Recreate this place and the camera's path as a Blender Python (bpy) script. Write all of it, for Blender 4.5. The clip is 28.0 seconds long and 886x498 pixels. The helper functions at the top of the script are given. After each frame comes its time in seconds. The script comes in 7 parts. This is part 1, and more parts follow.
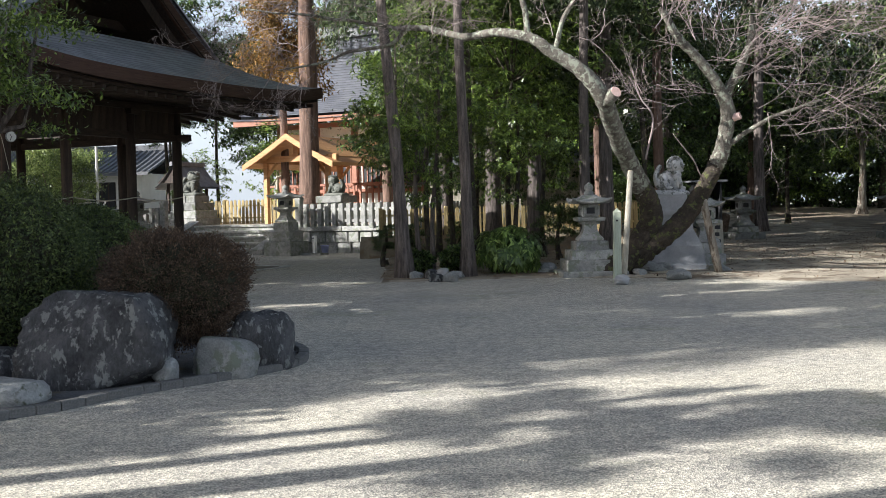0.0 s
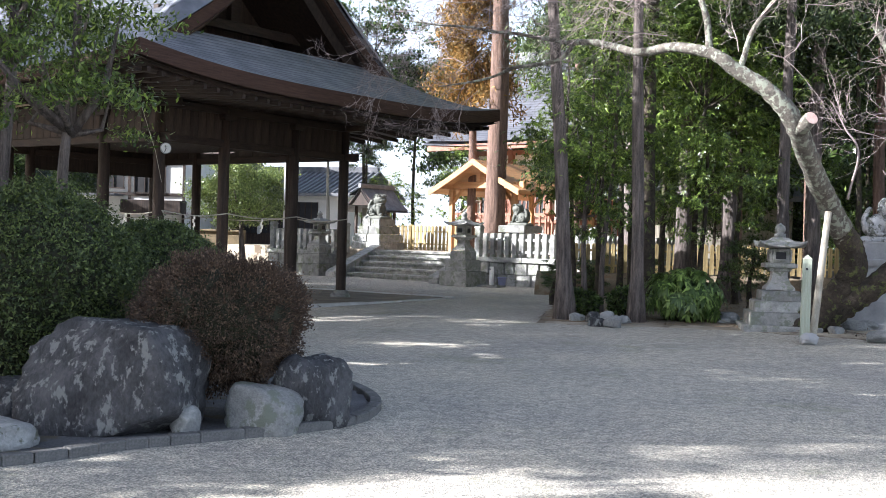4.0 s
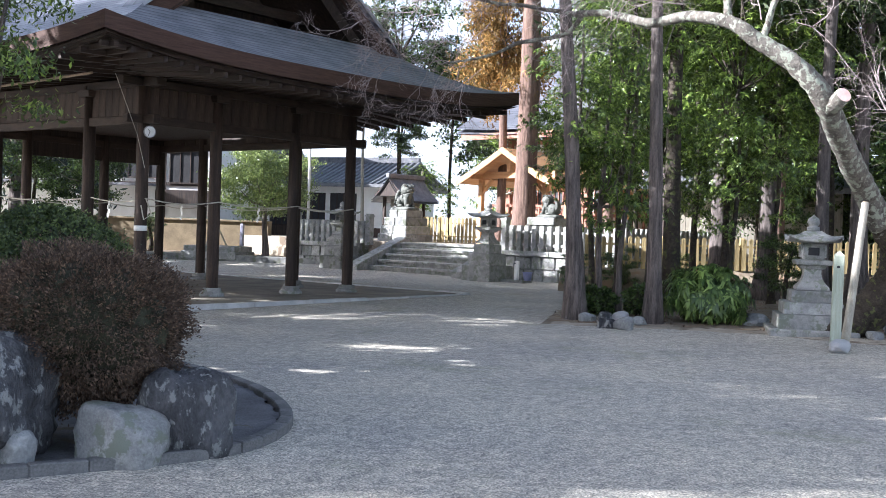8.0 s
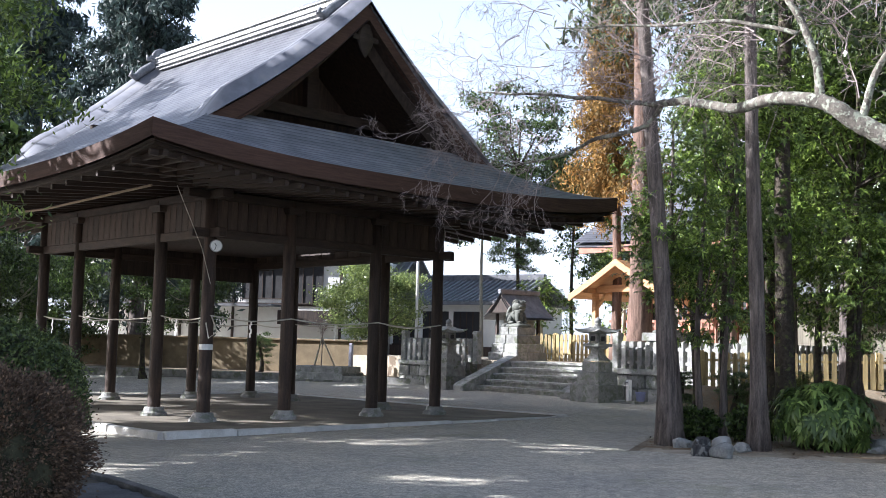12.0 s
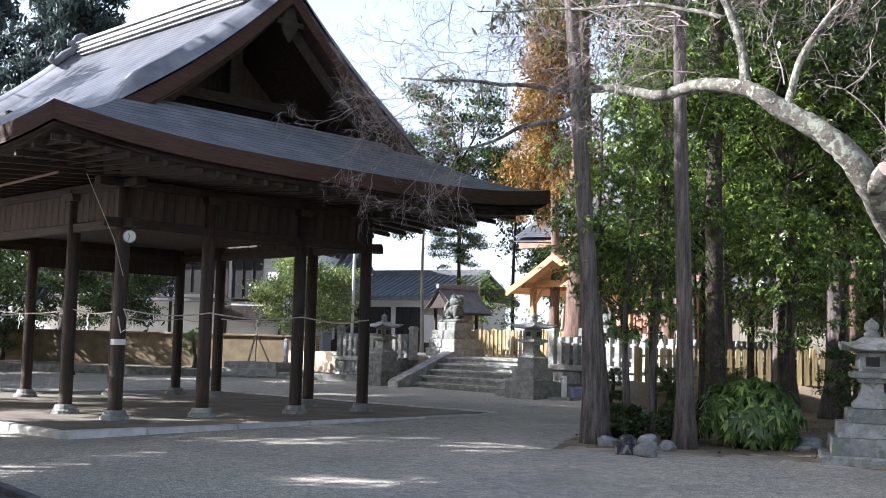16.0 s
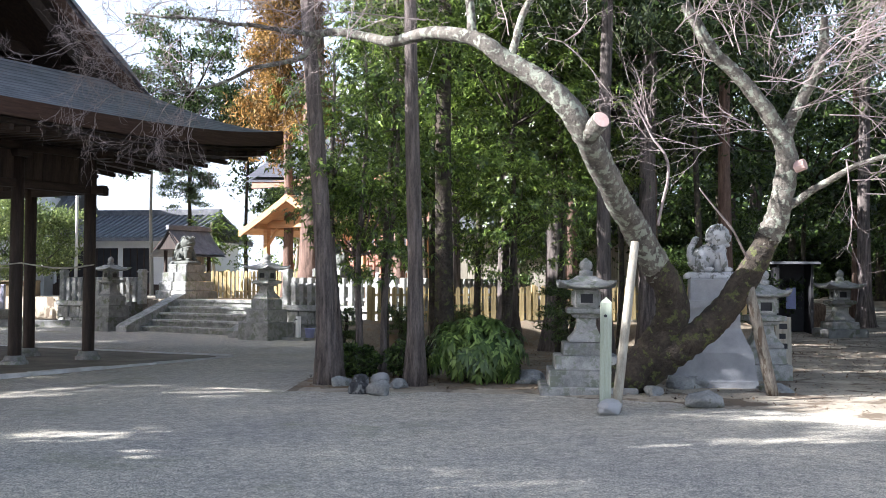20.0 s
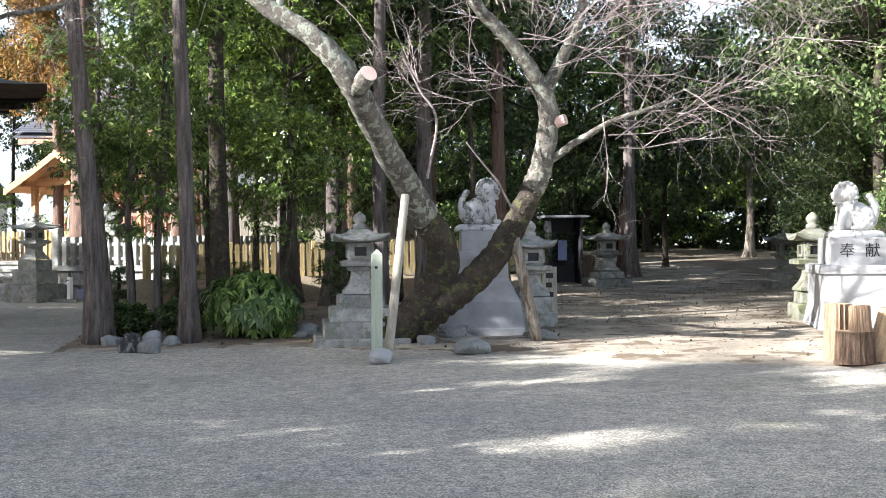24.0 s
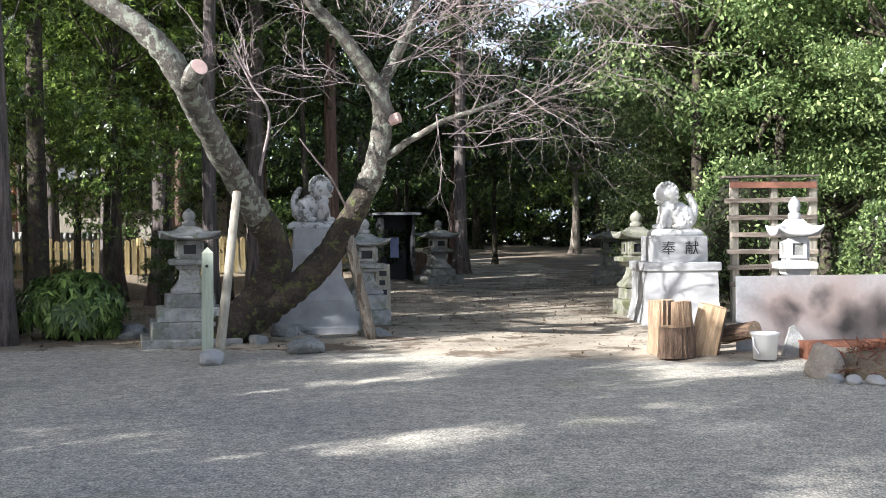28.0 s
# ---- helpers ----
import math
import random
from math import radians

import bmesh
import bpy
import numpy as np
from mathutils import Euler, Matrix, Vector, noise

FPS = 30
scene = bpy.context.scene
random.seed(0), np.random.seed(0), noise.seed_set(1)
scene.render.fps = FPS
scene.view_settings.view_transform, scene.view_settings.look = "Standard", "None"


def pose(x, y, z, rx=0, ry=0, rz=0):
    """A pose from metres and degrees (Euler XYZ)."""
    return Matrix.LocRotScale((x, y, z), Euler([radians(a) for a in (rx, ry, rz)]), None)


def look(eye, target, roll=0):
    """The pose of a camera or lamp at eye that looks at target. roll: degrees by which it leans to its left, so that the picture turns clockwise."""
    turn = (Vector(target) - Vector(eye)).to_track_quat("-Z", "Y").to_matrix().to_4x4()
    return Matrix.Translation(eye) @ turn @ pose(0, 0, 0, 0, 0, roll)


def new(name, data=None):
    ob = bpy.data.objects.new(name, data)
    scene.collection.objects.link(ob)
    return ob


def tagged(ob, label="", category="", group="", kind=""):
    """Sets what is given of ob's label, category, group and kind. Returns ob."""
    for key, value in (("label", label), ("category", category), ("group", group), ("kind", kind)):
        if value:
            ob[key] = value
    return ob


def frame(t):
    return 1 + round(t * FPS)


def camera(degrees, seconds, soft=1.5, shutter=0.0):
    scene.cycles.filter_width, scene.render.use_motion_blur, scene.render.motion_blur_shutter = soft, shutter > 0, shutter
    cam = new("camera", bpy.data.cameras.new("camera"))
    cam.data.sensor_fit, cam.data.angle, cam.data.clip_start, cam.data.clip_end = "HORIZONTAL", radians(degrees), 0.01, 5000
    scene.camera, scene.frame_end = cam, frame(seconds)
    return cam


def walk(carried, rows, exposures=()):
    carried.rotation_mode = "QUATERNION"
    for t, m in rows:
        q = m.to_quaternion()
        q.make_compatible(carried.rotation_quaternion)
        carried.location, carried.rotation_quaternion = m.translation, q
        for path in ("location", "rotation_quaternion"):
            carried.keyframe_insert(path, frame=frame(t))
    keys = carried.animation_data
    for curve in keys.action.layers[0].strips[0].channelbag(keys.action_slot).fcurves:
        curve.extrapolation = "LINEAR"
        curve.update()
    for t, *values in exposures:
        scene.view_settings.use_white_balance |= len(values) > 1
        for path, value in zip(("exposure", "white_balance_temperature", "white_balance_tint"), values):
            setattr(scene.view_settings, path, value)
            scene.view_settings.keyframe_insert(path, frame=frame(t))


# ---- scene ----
cam = camera(43.5, 28.0, soft=0.8)
PATH = [
    (0, look((-0.004, -0.072, 1.541), (-0.003, 9.922, 1.175), -1.26)),
    (0.5, look((0.125, 0.135, 1.511), (-0.474, 10.109, 1.097), 0.11)),
    (1, look((0.256, 0.364, 1.504), (-0.573, 10.324, 1.189), 0.01)),
    (1.5, look((0.343, 0.535, 1.501), (-0.600, 10.487, 1.252), -1.45)),
    (2, look((0.447, 0.778, 1.515), (-0.812, 10.694, 1.212), -0.31)),
    (2.5, look((0.566, 1.149, 1.539), (-0.459, 11.090, 1.185), -0.98)),
    (3, look((0.713, 1.528, 1.579), (-0.736, 11.418, 1.256), -0.21)),
    (3.5, look((0.852, 1.759, 1.558), (-1.022, 11.580, 1.336), 1.32)),
    (5.5, look((1.179, 2.685, 1.567), (-1.081, 12.423, 1.795), 1.14)),
    (6, look((1.318, 2.884, 1.586), (-1.610, 12.443, 1.841), 1.05)),
    (6.5, look((1.415, 3.082, 1.558), (-1.650, 12.601, 1.454), 1.65)),
    (7, look((1.494, 3.299, 1.541), (-1.220, 12.923, 1.513), 0.99)),
    (7.5, look((1.491, 3.540, 1.548), (-0.644, 13.307, 1.333), 0.52)),
    (8, look((1.597, 3.775, 1.568), (-0.898, 13.457, 1.395), 1.99)),
    (8.5, look((1.681, 4.047, 1.548), (-0.511, 13.802, 1.713), 0.15)),
    (9, look((1.777, 4.297, 1.549), (-0.540, 14.012, 2.033), 1.17)),
    (9.5, look((1.913, 4.505, 1.539), (-0.696, 14.120, 2.404), 2.44)),
    (10, look((1.960, 4.652, 1.536), (-0.662, 14.248, 2.562), 0.70)),
    (10.5, look((2.010, 4.814, 1.547), (-0.684, 14.384, 2.620), -0.26)),
    (11, look((2.061, 5.051, 1.550), (-0.875, 14.569, 2.443), -0.44)),
    (11.5, look((2.145, 5.317, 1.556), (-1.321, 14.661, 2.383), 1.24)),
    (12, look((2.212, 5.568, 1.534), (-1.551, 14.792, 2.401), 1.45)),
    (12.5, look((2.257, 5.763, 1.541), (-1.442, 14.991, 2.613), 0.80)),
    (14.5, look((2.419, 6.251, 1.521), (-1.320, 15.445, 2.743), 0.81)),
    (15, look((2.454, 6.243, 1.528), (-1.216, 15.476, 2.660), 0.88)),
    (15.5, look((2.451, 6.258, 1.539), (-1.063, 15.572, 2.476), 1.09)),
    (16, look((2.405, 6.261, 1.532), (-0.949, 15.644, 2.375), 1.50)),
    (16.5, look((2.398, 6.249, 1.542), (-0.880, 15.659, 2.384), 1.23)),
    (17, look((2.415, 6.230, 1.541), (-0.881, 15.619, 2.533), 1.47)),
    (17.5, look((2.428, 6.197, 1.542), (-0.650, 15.650, 2.620), 1.89)),
    (18, look((2.426, 6.167, 1.542), (-0.274, 15.738, 2.591), 1.59)),
    (18.5, look((2.385, 6.133, 1.565), (0.165, 15.845, 2.429), 1.52)),
    (19, look((2.372, 6.121, 1.578), (0.652, 15.951, 2.209), 1.10)),
    (19.5, look((2.388, 6.154, 1.589), (1.049, 16.054, 2.032), 0.76)),
    (20, look((2.425, 6.195, 1.603), (1.392, 16.136, 1.926), 0.39)),
    (20.5, look((2.468, 6.234, 1.588), (1.824, 16.210, 1.850), 0.46)),
    (21, look((2.507, 6.276, 1.577), (2.320, 16.272, 1.778), 1.09)),
    (21.5, look((2.547, 6.276, 1.568), (2.611, 16.275, 1.722), 0.57)),
    (23.5, look((2.613, 6.079, 1.540), (3.291, 16.056, 1.519), -0.29)),
    (24, look((2.632, 6.087, 1.538), (3.485, 16.050, 1.486), -0.47)),
    (24.5, look((2.630, 6.064, 1.546), (3.691, 16.007, 1.459), -0.80)),
    (25, look((2.575, 6.108, 1.561), (4.008, 16.004, 1.421), -0.65)),
    (25.5, look((2.555, 6.143, 1.570), (4.333, 15.982, 1.402), -0.35)),
    (26, look((2.546, 6.150, 1.574), (4.582, 15.939, 1.400), 0.20)),
    (26.5, look((2.576, 6.177, 1.578), (4.749, 15.937, 1.453), -0.29)),
    (27, look((2.599, 6.191, 1.575), (4.455, 16.017, 1.485), -0.01)),
    (27.5, look((2.602, 6.184, 1.570), (4.742, 15.951, 1.454), 0.85)),
    (28, look((2.598, 6.157, 1.557), (4.953, 15.875, 1.462), -0.42)),
]
GX, GY = 0.0083, 0.0091
walk(cam, PATH, exposures=[(0.0, 1.2, 6000, 10), (3.0, 1.75, 5850, 12), (6.0, 2.13, 5600, 15), (9.0, 2.07, 5550, 15), (12.0, 1.74, 5650, 14), (17.0, 1.77, 5700, 14), (20.0, 1.97, 5750, 14), (24.0, 1.97, 5900, 12), (28.0, 1.61, 5850, 12)])

# ---- world, sun ----
SUN_AZ, SUN_EL = radians(-110), radians(28)          # azimuth from +y, clockwise
sun_from = Vector((math.sin(SUN_AZ) * math.cos(SUN_EL), math.cos(SUN_AZ) * math.cos(SUN_EL), math.sin(SUN_EL)))
world = bpy.data.worlds.new("sky")
scene.world = world
world.use_nodes = True
wn = world.node_tree
sky = wn.nodes.new("ShaderNodeTexSky")
sky.sky_type, sky.sun_disc = "NISHITA", False
sky.sun_elevation, sky.sun_rotation = SUN_EL, SUN_AZ
sky.air_density, sky.dust_density = 1.0, 3.5
wn.nodes["Background"].inputs[1].default_value = 0.046
wn.links.new(sky.outputs[0], wn.nodes["Background"].inputs[0])
# winter haze low in the sky, all round
hz_co = wn.nodes.new("ShaderNodeTexCoord")
hz_sep = wn.nodes.new("ShaderNodeSeparateXYZ")
wn.links.new(hz_co.outputs["Generated"], hz_sep.inputs[0])
hz = wn.nodes.new("ShaderNodeMapRange")
hz.interpolation_type = "SMOOTHSTEP"
hz.inputs[1].default_value, hz.inputs[2].default_value, hz.inputs[3].default_value, hz.inputs[4].default_value = -0.05, 0.85, 0.34, 0.05
wn.links.new(hz_sep.outputs[2], hz.inputs[0])
hz_bg = wn.nodes.new("ShaderNodeBackground")
hz_bg.inputs[0].default_value = (0.90, 0.95, 1.0, 1)
wn.links.new(hz.outputs[0], hz_bg.inputs[1])
hz_add = wn.nodes.new("ShaderNodeAddShader")
wn.links.new(wn.nodes["Background"].outputs[0], hz_add.inputs[0])
wn.links.new(hz_bg.outputs[0], hz_add.inputs[1])
wn.links.new(hz_add.outputs[0], wn.nodes["World Output"].inputs[0])
sun = new("sun", bpy.data.lights.new("sun", "SUN"))
sun.data.energy, sun.data.angle, sun.data.color = 5.0, radians(0.5), (1.0, 0.94, 0.85)
sun.matrix_world = look(sun_from * 80, (0, 0, 0))


# ---- materials ----
def node_mat(name):
    m = bpy.data.materials.new(name)
    m.use_nodes = True
    return m, m.node_tree, m.node_tree.nodes["Principled BSDF"]


def noise_tex(nt, vec, scale, detail=4.0, rough=0.6):
    n = nt.nodes.new("ShaderNodeTexNoise")
    n.inputs["Scale"].default_value, n.inputs["Detail"].default_value, n.inputs["Roughness"].default_value = scale, detail, rough
    nt.links.new(vec, n.inputs["Vector"])
    return n.outputs["Fac"]


def ramp(nt, fac, stops):
    r = nt.nodes.new("ShaderNodeValToRGB")
    e = r.color_ramp.elements
    while len(e) < len(stops):
        e.new(0.5)
    for k, (p, c) in enumerate(stops):
        e[k].position, e[k].color = p, (*c, 1)
    nt.links.new(fac, r.inputs[0])
    return r.outputs[0]


def mixed(nt, fac, a, b, mode="MIX"):
    n = nt.nodes.new("ShaderNodeMix")
    n.data_type, n.blend_type = "RGBA", mode
    for sock, v in ((n.inputs[0], fac), (n.inputs[6], a), (n.inputs[7], b)):
        if hasattr(v, "is_linked"):
            nt.links.new(v, sock)
        else:
            sock.default_value = v if isinstance(v, float) else (*v, 1)
    return n.outputs[2]


def surface(name, low, high, rough=0.8, scale=6.0, fine=60.0, bump=0.3, stretch=(1, 1, 1), patch=None, patch_at=0.55, patch_scale=2.0,
            metal=0.0, vary=0.0, spec=0.4, depth=0.02, world_space=False):
    """A rough natural surface: two scales of noise between two colours, patches of a third, and fine relief."""
    m, nt, b = node_mat(name)
    co = nt.nodes.new("ShaderNodeTexCoord")
    if world_space:
        co = nt.nodes.new("ShaderNodeNewGeometry")
    vec = co.outputs["Position" if world_space else "Object"]
    mp = nt.nodes.new("ShaderNodeMapping")
    mp.inputs["Scale"].default_value = stretch
    nt.links.new(vec, mp.inputs[0])
    v = mp.outputs[0]
    big, small = noise_tex(nt, v, scale), noise_tex(nt, v, fine, 3.0, 0.7)
    add = nt.nodes.new("ShaderNodeMath")
    add.operation = "MULTIPLY_ADD"
    nt.links.new(small, add.inputs[0])
    add.inputs[1].default_value = 0.6
    nt.links.new(big, add.inputs[2])
    mid = tuple((p + q) / 2 for p, q in zip(low, high))
    col = ramp(nt, add.outputs[0], [(0.55, low), (0.8, mid), (1.0, high)])
    if patch:
        pf = ramp(nt, noise_tex(nt, v, patch_scale, 6.0, 0.65), [(patch_at - 0.02, (0, 0, 0)), (patch_at + 0.035, (1, 1, 1))])
        col = mixed(nt, pf, col, patch)
    if vary:
        info = nt.nodes.new("ShaderNodeObjectInfo")
        hsv = nt.nodes.new("ShaderNodeHueSaturation")
        mr = nt.nodes.new("ShaderNodeMapRange")
        mr.inputs[3].default_value, mr.inputs[4].default_value = 1 - vary, 1 + vary
        nt.links.new(info.outputs["Random"], mr.inputs[0])
        nt.links.new(mr.outputs[0], hsv.inputs["Value"])
        nt.links.new(col, hsv.inputs["Color"])
        col = hsv.outputs[0]
    nt.links.new(col, b.inputs["Base Color"])
    b.inputs["Roughness"].default_value, b.inputs["Metallic"].default_value = rough, metal
    b.inputs["Specular IOR Level"].default_value = spec
    if bump:
        bp = nt.nodes.new("ShaderNodeBump")
        bp.inputs["Strength"].default_value, bp.inputs["Distance"].default_value = bump, depth
        nt.links.new(add.outputs[0], bp.inputs["Height"])
        nt.links.new(bp.outputs[0], b.inputs["Normal"])
    return m


def leaf_mat(name, low, high, rough=0.30, glow=0.33):
    m, nt, b = node_mat(name)
    geo = nt.nodes.new("ShaderNodeNewGeometry")
    col = ramp(nt, geo.outputs["Random Per Island"], [(0.0, low), (0.62, tuple(0.6 * p + 0.4 * q for p, q in zip(low, high))), (1.0, tuple(1.35 * q for q in high))])
    nt.links.new(col, b.inputs["Base Color"])
    b.inputs["Roughness"].default_value = rough
    tr = nt.nodes.new("ShaderNodeBsdfTranslucent")
    nt.links.new(col, tr.inputs[0])
    mx = nt.nodes.new("ShaderNodeMixShader")
    mx.inputs[0].default_value = glow
    nt.links.new(b.outputs[0], mx.inputs[1])
    nt.links.new(tr.outputs[0], mx.inputs[2])
    nt.links.new(mx.outputs[0], nt.nodes["Material Output"].inputs[0])
    return m


def ground_mat():
    """Pale crushed-stone gravel with grains, damp patches and thin moss."""
    m, nt, b = node_mat("gravel")
    geo = nt.nodes.new("ShaderNodeNewGeometry")
    v = geo.outputs["Position"]
    vor = nt.nodes.new("ShaderNodeTexVoronoi")
    vor.inputs["Scale"].default_value = 95.0
    nt.links.new(v, vor.inputs["Vector"])
    grain = ramp(nt, vor.outputs["Color"], [(0.12, (0.22, 0.212, 0.195)), (0.5, (0.45, 0.425, 0.365)), (0.88, (0.76, 0.71, 0.60))])
    big = ramp(nt, noise_tex(nt, v, 0.5, 5.0), [(0.3, (0.82, 0.82, 0.84)), (0.7, (1.1, 1.08, 1.02))])
    col = mixed(nt, 1.0, grain, big, "MULTIPLY")
    mid = ramp(nt, noise_tex(nt, v, 9.0, 5.0, 0.8), [(0.35, (0.68, 0.68, 0.69)), (0.65, (1.18, 1.17, 1.14))])
    col = mixed(nt, 1.0, col, mid, "MULTIPLY")
    moss = ramp(nt, noise_tex(nt, v, 0.45, 7.0, 0.75), [(0.57, (0, 0, 0)), (0.70, (0.6, 0.6, 0.6))])
    col = mixed(nt, moss, col, (0.20, 0.21, 0.11))
    dark = ramp(nt, noise_tex(nt, v, 1.7, 6.0, 0.7), [(0.62, (0, 0, 0)), (0.75, (0.45, 0.45, 0.45))])
    col = mixed(nt, dark, col, (0.17, 0.16, 0.14))
    nt.links.new(col, b.inputs["Base Color"])
    b.inputs["Roughness"].default_value = 0.9
    b.inputs["Specular IOR Level"].default_value = 0.25
    bp = nt.nodes.new("ShaderNodeBump")
    bp.inputs["Strength"].default_value, bp.inputs["Distance"].default_value = 0.5, 0.01
    nt.links.new(vor.outputs["Distance"], bp.inputs["Height"])
    nt.links.new(bp.outputs[0], b.inputs["Normal"])
    return m


